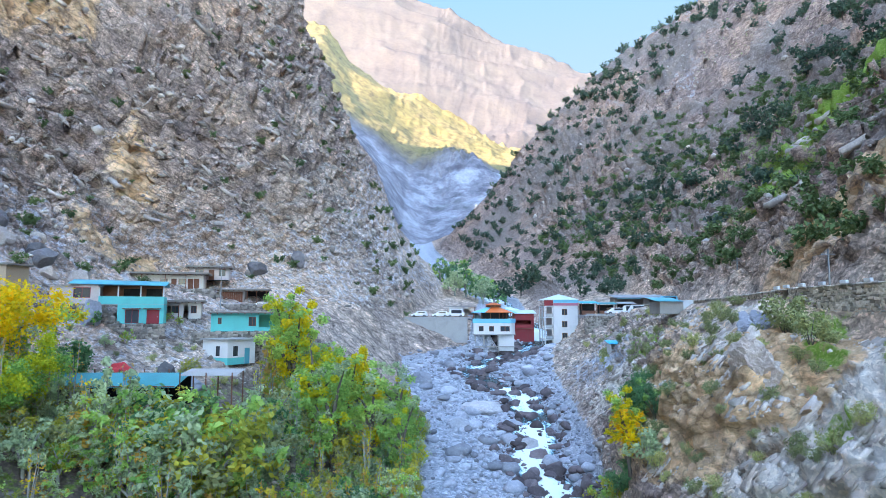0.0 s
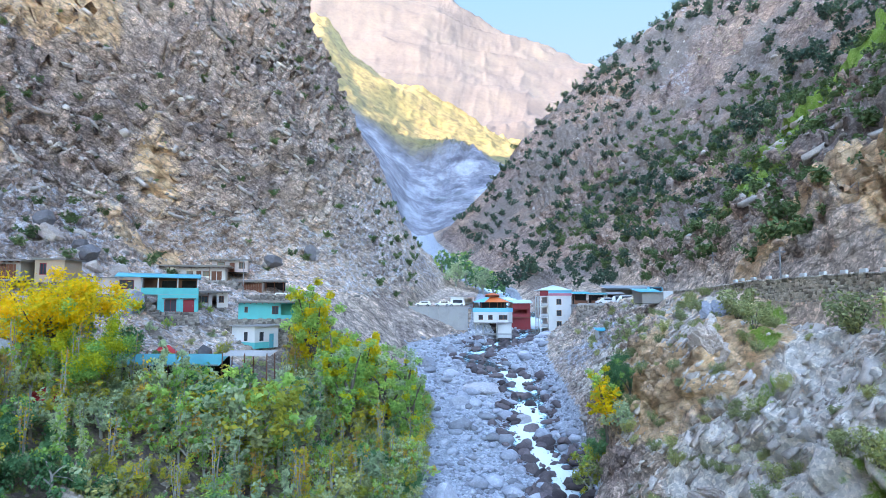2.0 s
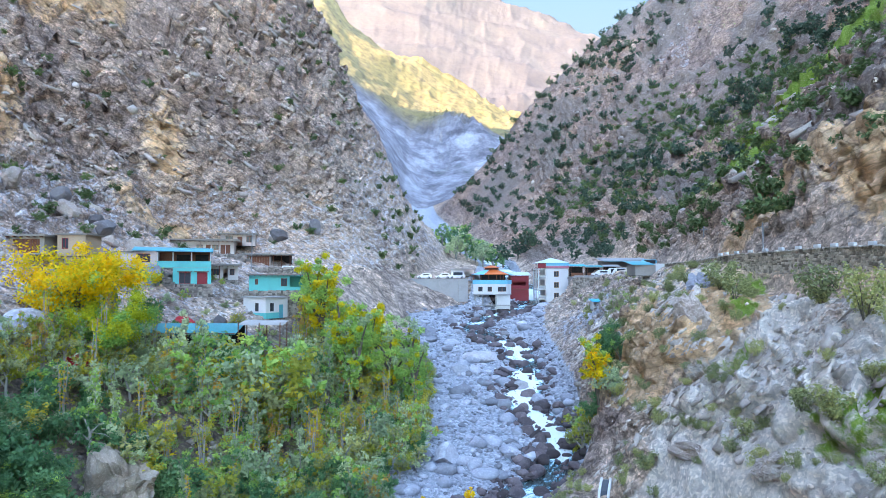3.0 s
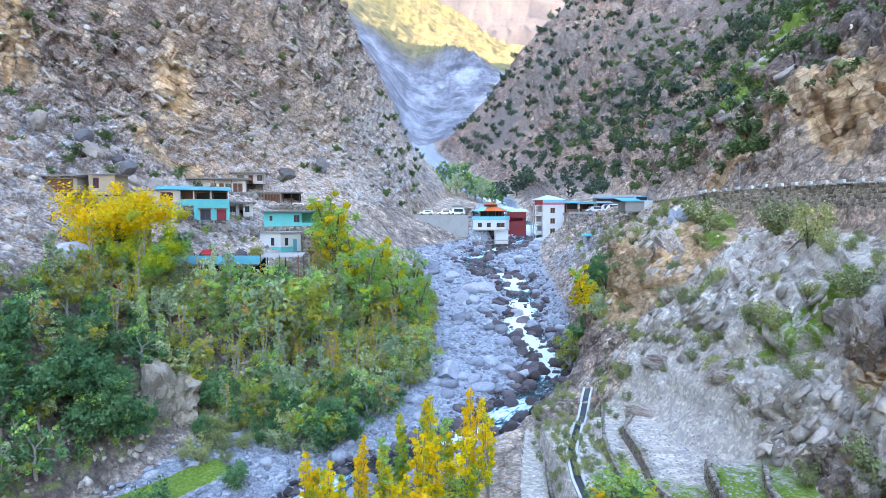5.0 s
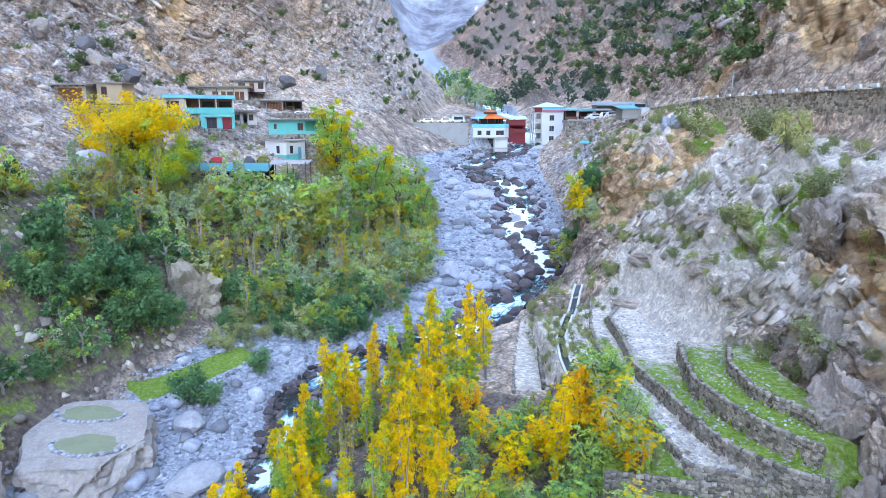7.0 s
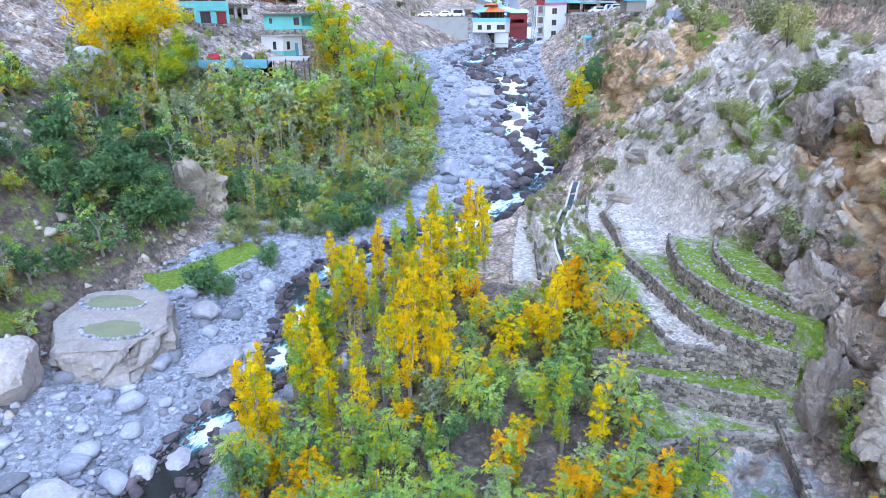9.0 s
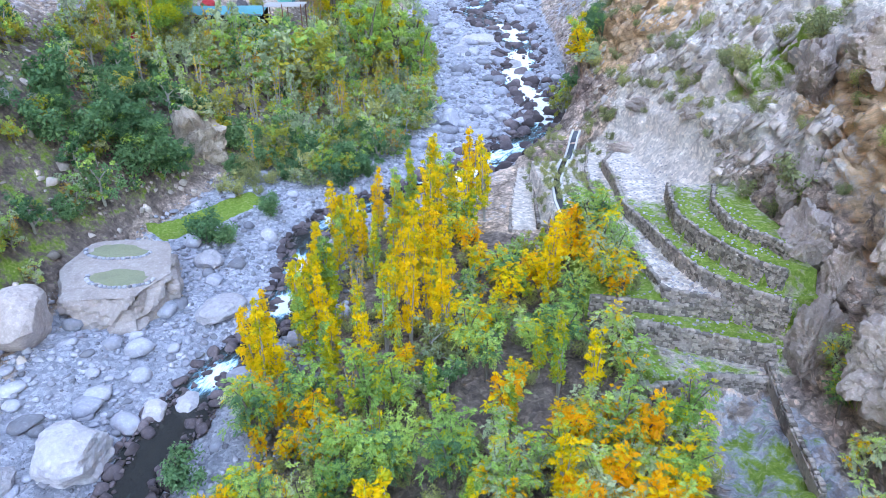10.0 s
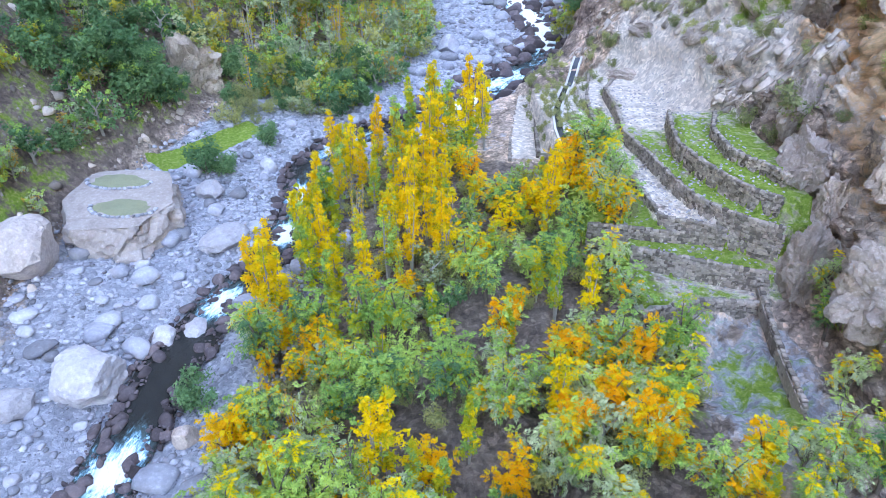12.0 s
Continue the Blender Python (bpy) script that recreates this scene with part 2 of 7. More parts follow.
section(46, (-420, 720), (-230, 275), (-125, 122), (-84, 50), (-60, 27), (-39, 14.5), (-24, 3), (-1.5, -0.1), (1.5, -0.1), (6, 1), (15, 3.5), (24, 14), (35, 26.9), (40, 27.2), (46, 38), (90, 88), (180, 190), (420, 430))
section(61, (-420, 720), (-220, 270), (-115, 110), (-82, 50), (-56, 25), (-34, 15.6), (-9, 4), (6, 1), (13.4, 1), (16, 2), (18, 8.5), (22, 15), (33, 26.2), (38, 27), (43.5, 36), (85, 80), (180, 190), (420, 430))
section(85, (-410, 720), (-200, 250), (-105, 90), (-76, 44), (-50, 27), (-27, 17.6), (-8, 7), (10, 4.8), (16, 4.8), (19, 6.2), (22.5, 12.5), (28, 18.5), (37, 26.3), (42, 26.6), (48, 36), (82, 72), (175, 180), (420, 430))
section(122, (-400, 720), (-168, 230), (-94, 86), (-66, 44), (-56, 31), (-22, 25), (-8, 13), (4, 10.9), (16, 10.9), (20, 12.2), (27, 16), (34, 20.5), (40, 26), (45, 26.3), (52, 36), (80, 66), (170, 160), (420, 430))
section(137, (-400, 720), (-150, 240), (-70, 80), (-45, 43), (-31, 34.5), (-16, 24), (-9, 15.5), (3, 13.3), (17, 13.3), (22, 14.8), (28, 17.5), (35, 21.5), (42, 25.9), (49, 26.2), (55, 35), (82, 66), (170, 160), (420, 430))
section(150, (-400, 720), (-140, 240), (-60, 95), (-26, 44), (-13, 31), (-9, 23.6), (5.5, 17.0), (16, 15.3), (22, 15.3), (25, 16.2), (31, 18.5), (36, 22.5), (41, 25.6), (51, 26), (57, 34), (85, 66), (170, 160), (420, 430))
section(151.5, (-400, 720), (-140, 240), (-60, 95), (-26, 44), (-12, 31), (-9, 23.7), (6.5, 23.5), (16.5, 15.5), (22.5, 15.5), (25, 16.3), (31, 18.5), (36, 22.5), (41, 25.6), (51, 26), (57, 34), (85, 66), (170, 160), (420, 430))
section(220, (-400, 640), (-120, 270), (-51, 136), (-28, 77), (-13, 50), (3, 31), (12, 29), (17, 28), (22, 28), (25, 29), (32, 31), (38, 33), (42, 35), (50, 37), (62, 46), (119, 95), (190, 175), (420, 430))
section(300, (-400, 540), (-200, 300), (-110, 160), (-75, 90), (-55, 60), (-20, 42), (-2, 40), (4, 38), (8, 38), (12, 40), (20, 43), (27, 47), (34, 51), (42, 56), (55, 66), (88, 96), (175, 190), (420, 430))
# Left rim lowered out of view so the sun reaches the far ridge.
section(400, (-400, 400), (-180, 320), (-72, 160), (-42, 115), (-34, 92), (-26, 72), (-20, 63), (-14, 60), (-9, 60), (-5, 62), (0, 69), (6, 75), (15, 85), (27, 97), (49, 126), (108, 185), (168, 227), (420, 480))
section(470, (-400, 300), (-190, 325), (-76, 165), (-50, 130), (-42, 108), (-32, 84), (-25, 77), (-20, 74), (-14, 74), (-9, 76), (0, 80), (15, 85), (30, 95), (50, 110), (75, 130), (140, 190), (200, 230), (420, 470))
section(640, (-500, 260), (-240, 240), (-120, 225), (-85, 200), (-65, 182), (-35, 150), (-20, 140), (-10, 135), (0, 133), (10, 135), (30, 140), (60, 146), (90, 152), (120, 165), (150, 180), (200, 210), (260, 250), (450, 480))
section(900, (-400, 600), (-260, 480), (-185, 437), (-135, 386), (-77, 344), (-40, 322), (-3, 302), (40, 280), (70, 265), (94, 252), (120, 245), (150, 240), (180, 235), (210, 235), (250, 240), (300, 260), (360, 300), (500, 480))
section(1150, (-900, 420), (-500, 330), (-300, 280), (-200, 250), (-120, 240), (-60, 235), (-10, 230), (40, 230), (90, 230), (130, 230), (170, 230), (220, 230), (270, 230), (330, 230), (400, 240), (480, 260), (600, 300), (900, 420))
section(1850, (-1700, 1150), (-1000, 1200), (-500, 1120), (-200, 1010), (-7, 936), (60, 885), (125, 841), (200, 805), (273, 773), (350, 740), (428, 713), (520, 680), (640, 650), (760, 620), (900, 600), (1100, 560), (1400, 520), (1900, 480))
section(2500, (-1900, 500), (-1000, 500), (-500, 500), (-200, 500), (-7, 500), (60, 500), (125, 500), (200, 500), (273, 500), (350, 500), (428, 500), (520, 480), (640, 450), (760, 420), (900, 400), (1100, 400), (1400, 400), (1900, 400))
STATION = np.array([s[0] for s in SECTIONS], float)
PROFILE = np.array([s[1] for s in SECTIONS], float)


def profile(y):
    """The cross-section at y: 18 corners (x, z)."""
    k = int(np.clip(np.searchsorted(STATION, y) - 1, 0, len(STATION) - 2))
    f = np.clip((y - STATION[k]) / (STATION[k + 1] - STATION[k]), 0, 1)
    return PROFILE[k] * (1 - f) + PROFILE[k + 1] * f


# edges of the stone terraces: across the slope (x by y) and along it (y by x), with the level behind each
TERRACES_X = [("F", 1.4, [(26, 4.7), (31.6, 5.3), (38.6, 6.3), (44.8, 7.3)]), ("H", 2.0, [(26.3, 7.4), (31.6, 7.9), (38.7, 8.7), (42.9, 9.5)]),
              ("I", 2.6, [(24.8, 8.5), (29.2, 8.8), (35.0, 10.2), (40.9, 11.6), (46, 13.4)]),
              ("D", 4.6, [(8.2, 13.1), (10.9, 13.0), (14.7, 12.9), (18.6, 12.6), (23.1, 12.4), (29.1, 12.7), (34.5, 13.3), (44, 15.5)]),
              ("A", 5.7, [(4.3, 19.4), (5.3, 18.2), (6.8, 16.7), (8.6, 15.6), (12.2, 14.9), (16.5, 14.5), (21.5, 13.8), (27.5, 14.6), (33.8, 14.9), (37, 16.5)]),
              ("B", 7.1, [(5.7, 19.5), (6.9, 18.3), (9.1, 17.4), (12.0, 16.6), (15.3, 16.1), (18.9, 16.7), (22.5, 17.6)]),
              ("C", 7.9, [(7.3, 20.2), (8.6, 20.0), (10.0, 19.2), (12.1, 18.5), (16.0, 18.8), (19.5, 20.2)])]
TERRACES_Y = [("G", 1.6, [(10.5, 1.4), (14.4, 2.6), (18.4, 2.2)]), ("K", 3.1, [(11.0, 6.6), (12.8, 5.8), (14.3, 5.1), (16.4, 4.1), (18.6, 3.3)]),
              ("E", 3.9, [(8.4, 8.6), (10.4, 8.1), (13.1, 7.3), (16.0, 6.9), (19.0, 5.4)]), ("J", 4.6, [(13.1, 8.1), (15.5, 7.0), (16.6, 6.2)])]


def terrace_level(x, y):
    level = np.full(np.shape(x), -9.0)
    for _, z, pts in TERRACES_Y:
        px, py = zip(*pts)
        hit = (x > px[0]) & (x < 21.0) & (y > np.interp(x, px, py) + 0.42) & (y < 40)
        level = np.where(hit, np.maximum(level, z), level)
    for _, z, pts in TERRACES_X:
        py, px = zip(*pts)
        hit = (x > np.interp(y, py, px) + 0.25) & (x < (21.5 if z > 4 else 15.5)) & (y > py[0]) & (y < py[-1])
        level = np.where(hit, np.maximum(level, z), level)
    return level


# the stream: y, middle, half width, and the water's height by y
COURSE = [(-70, -23, 2.6), (-20, -22, 2.0), (-6, -20.2, 1.5), (3, -19.8, 1.9), (9, -18.4, 1.4), (16, -15.6, 1.4), (22, -14.9, 1.3), (31, -15.6, 1.7), (36, -13, 1.9), (41, -8, 1.9),
          (46, -0.5, 1.6), (50, 4.5, 1.8), (58, 9.2, 2.0), (64, 12.3, 1.5), (69, 14.6, 1.3), (78, 14, 1.5), (83, 11.8, 1.5), (92, 12.4, 1.8), (104, 14.6, 1.5), (117, 14.2, 1.7),
          (126, 9, 1.5), (133, 5.2, 1.5), (142, 9, 1.9), (150, 16.5, 2.2), (158, 22.5, 2.2), (175, 25, 2.0), (220, 19.5, 2.0), (300, 6, 1.5)]
LEVEL_Y, LEVEL_Z = (-80, 0, 18, 31, 46, 61, 85, 117, 135, 152, 220, 300), (-6.5, -3.3, -2.3, -1.3, -0.1, 1.0, 4.8, 10.0, 13.0, 15.6, 28.0, 38.0)
_y = np.arange(-70, 300, 0.5)
_c = np.array(COURSE)
PATH = np.stack([np.interp(_y, _c[:, 0], _c[:, 1]), _y, np.interp(_y, _c[:, 0], _c[:, 2]) * 0.8], 1)
for _ in range(3):
    PATH[1:-1, 0] = (PATH[:-2, 0] + 2 * PATH[1:-1, 0] + PATH[2:, 0]) / 4
PATH[:, 0] += 0.5 * np.sin(_y * 0.55) * (_y > 45)
PATH[:, 2] *= 1 + 0.75 * (_y > 45)


def from_stream(x, y):
    """How far a place lies outside the stream's edge (negative: in the water)."""
    x, y = np.broadcast_arrays(np.asarray(x, float), np.asarray(y, float))
    out = np.full(x.shape, 99.0)
    near = (x > -50) & (x < 45) & (y > -75) & (y < 300)
    px, py = x[near], y[near]
    best = np.full(px.shape, 99.0)
    for a in range(0, len(PATH), 120):
        chunk = PATH[max(0, a - 1):a + 121]
        mask = (py > chunk[0, 1] - 14) & (py < chunk[-1, 1] + 14)
        if mask.any():
            d = np.sqrt((px[mask][:, None] - chunk[None, :, 0]) ** 2 + (py[mask][:, None] - chunk[None, :, 1]) ** 2) - chunk[None, :, 2]
            best[mask] = np.minimum(best[mask], d.min(1))
    out[near] = best
    return out


AMOUNT = np.array([34, 26, 13, 6.0, 2.0, 1.2, 1.0, 0.5, 0.5, 0.8, 2.0, 4.2, 0.25, 0.3, 7.0, 13, 18, 28])


def land(x, y):
    """Ground height at arrays x, y before the rough relief, with how rough each place is."""
    x, y = np.broadcast_arrays(np.asarray(x, float), np.asarray(y, float))
    z, rough, floor = np.empty(x.shape), np.empty(x.shape), np.empty(x.shape)
    for yy in np.unique(y):
        k = y == yy
        p = profile(yy)
        z[k] = np.interp(x[k], p[:, 0], p[:, 1])
        rough[k] = np.interp(x[k], p[:, 0], AMOUNT)
        floor[k] = np.where(x[k] > p[9, 0], p[9, 1] + 0.8 + 0.06 * (x[k] - p[9, 0]), 99)
    fade = smooth(-2, 6, y) * (1 - smooth(40, 48, y)) * (1 - smooth(12.6, 13.6, x))
    low = np.minimum(z, floor)
    z = z + (low - z) * fade
    rough = rough + (np.minimum(rough, 0.5) - rough) * fade
    step = terrace_level(x, y)
    on = step > -5
    hill = z - 0.9
    on = on & (hill < step + 2.5)
    rough = np.where(on, np.clip(0.12 + 0.2 * (hill - step), 0.12, 0.5), rough)
    z = np.where(on, np.maximum(step, hill), z)
    rough = rough * (1 - 0.72 * np.exp(-((x - 19) / 5) ** 2 - ((y - 34) / 13) ** 2))
    road = np.array([profile(v)[12, 0] for v in np.unique(y)])[np.unique(y, return_inverse=True)[1].reshape(y.shape)]
    z = z - 3.4 * smooth(road - 5, road - 0.3, x) * (x < road + 0.3) * smooth(4, 12, y) * (1 - smooth(52, 66, y))
    d = from_stream(x, y)
    bed = np.interp(y, LEVEL_Y, LEVEL_Z) - 0.45
    cut = 1 - smooth(-0.2, 2.2, d)
    z = z + (np.minimum(z, bed) - z) * cut
    rough = rough * (1 - 0.7 * cut)
    return z, rough


def relief(x, y, z, rough):
    """Crags, gullies and ledges of dipping rock."""
    tilt = z - 0.55 * np.abs(x) - 0.25 * y
    wide = 1 + 1.6 * smooth(300, 700, y)
    r = rough * (0.55 * fbm(x / 34 / wide, y / 34 / wide, z / 30 / wide, 3, 3) + 0.5 * fbm(x / 12 / wide, y / 12 / wide, tilt / 9 / wide, 3, 9, True) - 0.1)
    near = 1 - smooth(330, 480, y)
    s = tilt / 5.5 + 0.9 * vnoise(x / 15, y / 15, z / 15, 14)
    s = s - np.floor(s)
    r = r + near * np.minimum(rough, 7) * 0.24 * (smooth(0.0, 0.22, s) - s)
    s = tilt / 1.7 + 0.9 * vnoise(x / 5, y / 5, z / 5, 15)
    s = s - np.floor(s)
    r = r + near * np.minimum(rough, 5) * 0.13 * (smooth(0.0, 0.25, s) - s)
    r = r + near * np.minimum(rough, 6) * 0.30 * fbm(x / 3.4, y / 3.4, tilt / 2.2, 3, 21, True)
    return r + np.minimum(rough, 2.0) * 0.13 * fbm(x / 1.0, y / 1.0, z / 1.0, 2, 33)


def blocks(x, y, z, seed):
    """Jointed blocks: a random value for the block each place lies in, and the gap to the next block."""
    xi, yi, zi = np.floor(x), np.floor(y), np.floor(z)
    first, second, value = np.full(x.shape, 9.0), np.full(x.shape, 9.0), np.zeros(x.shape)
    for a in (-1, 0, 1):
        for b in (-1, 0, 1):
            for c in (-1, 0, 1):
                i, j, k = (xi + a).astype(np.int64), (yi + b).astype(np.int64), (zi + c).astype(np.int64)
                h = (i * 73856093) ^ (j * 19349663) ^ (k * 83492791) ^ (seed * 2654435)
                h = ((h ^ (h >> 13)) * 1274126177) & 0x3FFFFFFF
                p, q, r = (h & 1023) / 1023, ((h >> 10) & 1023) / 1023, ((h >> 20) & 1023) / 1023
                d = (i + p - x) ** 2 + (j + q - y) ** 2 + (k + r - z) ** 2
                nearer = d < first
                second = np.where(nearer, first, np.minimum(second, d))
                value = np.where(nearer, ((h >> 5) & 255) / 127.5 - 1, value)
                first = np.minimum(first, d)
    return value, np.sqrt(second) - np.sqrt(first)


def crags(x, y, z, rough):
    """Broken, dipping blocks of rock at two sizes."""
    u, v, w = np.abs(x) + 0.6 * z, y + 0.3 * z, 0.85 * z - 0.5 * np.abs(x) + 0.2 * y
    near = 1 - smooth(330, 470, y)
    a, gap_a = blocks(u / 3.4, v / 3.6, w / 1.5, 5)
    b, gap_b = blocks(u / 1.2, v / 1.5, w / 0.55, 6)
    strong = np.clip(rough - 0.6, 0, 6) / 6
    return near * strong * (1.5 * a - 1.0 * (1 - smooth(0.0, 0.16, gap_a)) + 0.75 * b - 0.5 * (1 - smooth(0.0, 0.2, gap_b)))


def bedding(n, l, vector, stretch):
    """Coordinates that follow the dipping layers of the rock on both sides of the valley."""
    sep, out, fold = n.new("ShaderNodeSeparateXYZ"), n.new("ShaderNodeCombineXYZ"), n.new("ShaderNodeMath")
    l.new(vector, sep.inputs[0])
    fold.operation = "ABSOLUTE"
    l.new(sep.outputs[0], fold.inputs[0])
    sums = []
    for a, ka, b, kb in ((sep.outputs[2], 0.5 * stretch, fold.outputs[0], 0.85 * stretch), (sep.outputs[2], 0.85, fold.outputs[0], -0.5)):
        one, two = n.new("ShaderNodeMath"), n.new("ShaderNodeMath")
        one.operation, two.operation = "MULTIPLY", "MULTIPLY_ADD"
        l.new(a, one.inputs[0])
        one.inputs[1].default_value = ka
        l.new(b, two.inputs[0])
        two.inputs[1].default_value = kb
        l.new(one.outputs[0], two.inputs[2])
        sums.append(two.outputs[0])
    along = n.new("ShaderNodeMath")
    along.operation = "MULTIPLY"
    l.new(sep.outputs[1], along.inputs[0])
    along.inputs[1].default_value = stretch
    for k, s in enumerate((sums[0], along.outputs[0], sums[1])):
        l.new(s, out.inputs[k])
    return out.outputs[0]


# ---- ground material: rock, stones, earth and grass by where they lie ----
def ground_material():
    mat, n, l, shader = material("valley_ground", 0.95)
    at = n.new("ShaderNodeTexCoord").outputs["Object"]
    zone = n.new("ShaderNodeAttribute")
    zone.attribute_name = "zone"
    split = n.new("ShaderNodeSeparateColor")
    l.new(zone.outputs["Color"], split.inputs[0])
    far = noise_node(n, l, at, 0.02, 7, 0.6, 0.8)
    big, mid, small = noise_node(n, l, at, 0.10, 10, 0.68, 0.9), noise_node(n, l, at, 0.7, 9, 0.72, 0.3), noise_node(n, l, at, 4.0, 6, 0.75)
    warp = n.new("ShaderNodeVectorMath")
    warp.operation = "MULTIPLY_ADD"
    tint = n.new("ShaderNodeTexNoise")
    tint.inputs["Scale"].default_value, tint.inputs["Detail"].default_value = 0.9, 4
    l.new(at, tint.inputs["Vector"])
    l.new(tint.outputs["Color"], warp.inputs[0])
    warp.inputs[1].default_value = (0.6, 0.6, 0.6)
    l.new(at, warp.inputs[2])

    def cells(scale):
        v = n.new("ShaderNodeTexVoronoi")
        v.inputs["Scale"].default_value = scale
        l.new(warp.outputs[0], v.inputs["Vector"])
        sep = n.new("ShaderNodeSeparateColor")
        l.new(v.outputs["Color"], sep.inputs[0])
        return sep.outputs[0]
    tone_a, tone_b = cells(0.42), cells(3.4)
    rock = ramp(n, l, big, [(0.36, (0.20, 0.165, 0.152)), (0.45, (0.38, 0.32, 0.29)), (0.52, (0.49, 0.42, 0.375)), (0.60, (0.62, 0.525, 0.45)), (0.70, (0.72, 0.60, 0.49))])
    rock = blend(n, l, 0.4, rock, ramp(n, l, far, [(0.40, (0.31, 0.275, 0.275)), (0.5, (0.50, 0.435, 0.39)), (0.60, (0.70, 0.53, 0.40))]))
    grit = ramp(n, l, mid, [(0.34, (0.35, 0.34, 0.34)), (0.5, (0.9, 0.88, 0.86)), (0.66, (1.6, 1.55, 1.48))])
    rock = blend(n, l, 0.55, rock, grit, "MULTIPLY")
    chip_a = ramp(n, l, tone_a, [(0.0, (0.6, 0.6, 0.62)), (0.6, (1.0, 1.0, 1.0)), (1.0, (1.4, 1.36, 1.3))])
    chip_b = ramp(n, l, tone_b, [(0.0, (0.45, 0.45, 0.46)), (0.6, (1.0, 1.0, 1.0)), (1.0, (1.7, 1.66, 1.6))])
    speck = blend(n, l, 0.9, chip_b, ramp(n, l, small, [(0.3, (0.45, 0.45, 0.45)), (0.52, (1.0, 1.0, 1.0)), (0.7, (1.5, 1.48, 1.45))]), "MULTIPLY")
    bed = bedding(n, l, warp.outputs[0], 0.16)
    layer = noise_node(n, l, bed, 1.7, 12, 0.8, 0.4)
    strata = ramp(n, l, layer, [(0.35, (0.26, 0.22, 0.19)), (0.42, (0.96, 0.86, 0.78)), (0.53, (1.34, 1.22, 1.11)), (0.66, (2.1, 1.92, 1.75))])
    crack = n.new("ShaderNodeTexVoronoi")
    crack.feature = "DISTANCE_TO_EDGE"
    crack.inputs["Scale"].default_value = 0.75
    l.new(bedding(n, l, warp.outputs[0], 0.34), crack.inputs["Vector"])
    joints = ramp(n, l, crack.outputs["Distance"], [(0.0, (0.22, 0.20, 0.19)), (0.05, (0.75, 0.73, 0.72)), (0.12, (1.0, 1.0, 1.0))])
    rock = blend(n, l, 0.8, rock, strata, "MULTIPLY")
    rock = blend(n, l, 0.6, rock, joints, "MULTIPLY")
    rock = blend(n, l, 0.65, blend(n, l, 0.45, rock, chip_a, "MULTIPLY"), speck, "MULTIPLY")
    gravel = blend(n, l, 0.5, ramp(n, l, mid, [(0.3, (0.29, 0.315, 0.365)), (0.7, (0.50, 0.535, 0.60))]), speck, "MULTIPLY")
    grass = ramp(n, l, small, [(0.3, (0.10, 0.18, 0.03)), (0.5, (0.20, 0.33, 0.045)), (0.6, (0.32, 0.40, 0.10)), (0.7, (0.46, 0.45, 0.28))])
    earth = blend(n, l, 0.5, ramp(n, l, mid, [(0.3, (0.12, 0.095, 0.08)), (0.5, (0.23, 0.18, 0.155)), (0.7, (0.40, 0.325, 0.27))]), speck, "MULTIPLY")
    ochre = blend(n, l, 0.7, ramp(n, l, mid, [(0.35, (0.40, 0.26, 0.155)), (0.5, (0.60, 0.42, 0.26)), (0.65, (0.74, 0.57, 0.40))]), strata, "MULTIPLY")
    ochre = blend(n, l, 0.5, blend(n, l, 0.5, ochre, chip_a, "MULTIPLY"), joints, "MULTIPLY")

    def patchy(mask, low, high):
        a = n.new("ShaderNodeMath")
        a.operation = "MULTIPLY_ADD"
        l.new(mid, a.inputs[0])
        a.inputs[1].default_value = 1.0
        l.new(mask, a.inputs[2])
        return ramp(n, l, a.outputs[0], [(low, (0, 0, 0)), (high, (1, 1, 1))])
    second, parts = n.new("ShaderNodeAttribute"), n.new("ShaderNodeSeparateColor")
    second.attribute_name = "tone"
    l.new(second.outputs["Color"], parts.inputs[0])
    pale = blend(n, l, 0.45, ramp(n, l, mid, [(0.3, (0.56, 0.485, 0.415)), (0.5, (0.72, 0.64, 0.56)), (0.7, (0.84, 0.77, 0.69))]), speck, "MULTIPLY")
    # A copy of the rock with evening shade multiplied into its colour.
    dusk_shade = blend(n, l, 1.0, rock, (0.68, 0.61, 0.61), "MULTIPLY")
    rock = blend(n, l, parts.outputs[1], rock, dusk_shade)
    c = blend(n, l, patchy(split.outputs[0], 0.85, 1.05), rock, gravel)
    c = blend(n, l, patchy(parts.outputs[0], 0.85, 1.05), c, pale)
    c = blend(n, l, patchy(split.outputs[2], 0.85, 1.0), c, earth)
    c = blend(n, l, patchy(zone.outputs["Alpha"], 0.85, 1.0), c, ochre)
    c = blend(n, l, patchy(split.outputs[1], 0.85, 0.98), c, grass)
    l.new(c, shader.inputs["Base Color"])
    height = n.new("ShaderNodeMath")
    height.operation = "MULTIPLY_ADD"
    l.new(layer, height.inputs[0])
    height.inputs[1].default_value = 1.0
    l.new(mid, height.inputs[2])
    bump(n, l, shader, height.outputs[0], 0.9, 0.5)
    return mat


def gauss(x, y, cx, cy, rx, ry):
    return np.exp(-((x - cx) / rx) ** 2 - ((y - cy) / ry) ** 2)


def strip_grass(x, y):
    """The narrow field along the stream."""
    across = np.abs((x + 25.4) * 0.80 - (y - 32) * 0.60)
    along = (x + 25.4) * 0.60 + (y - 32) * 0.80
    return (1 - smooth(1.1, 1.7, across)) * (1 - smooth(5.5, 6.5, np.abs(along)))


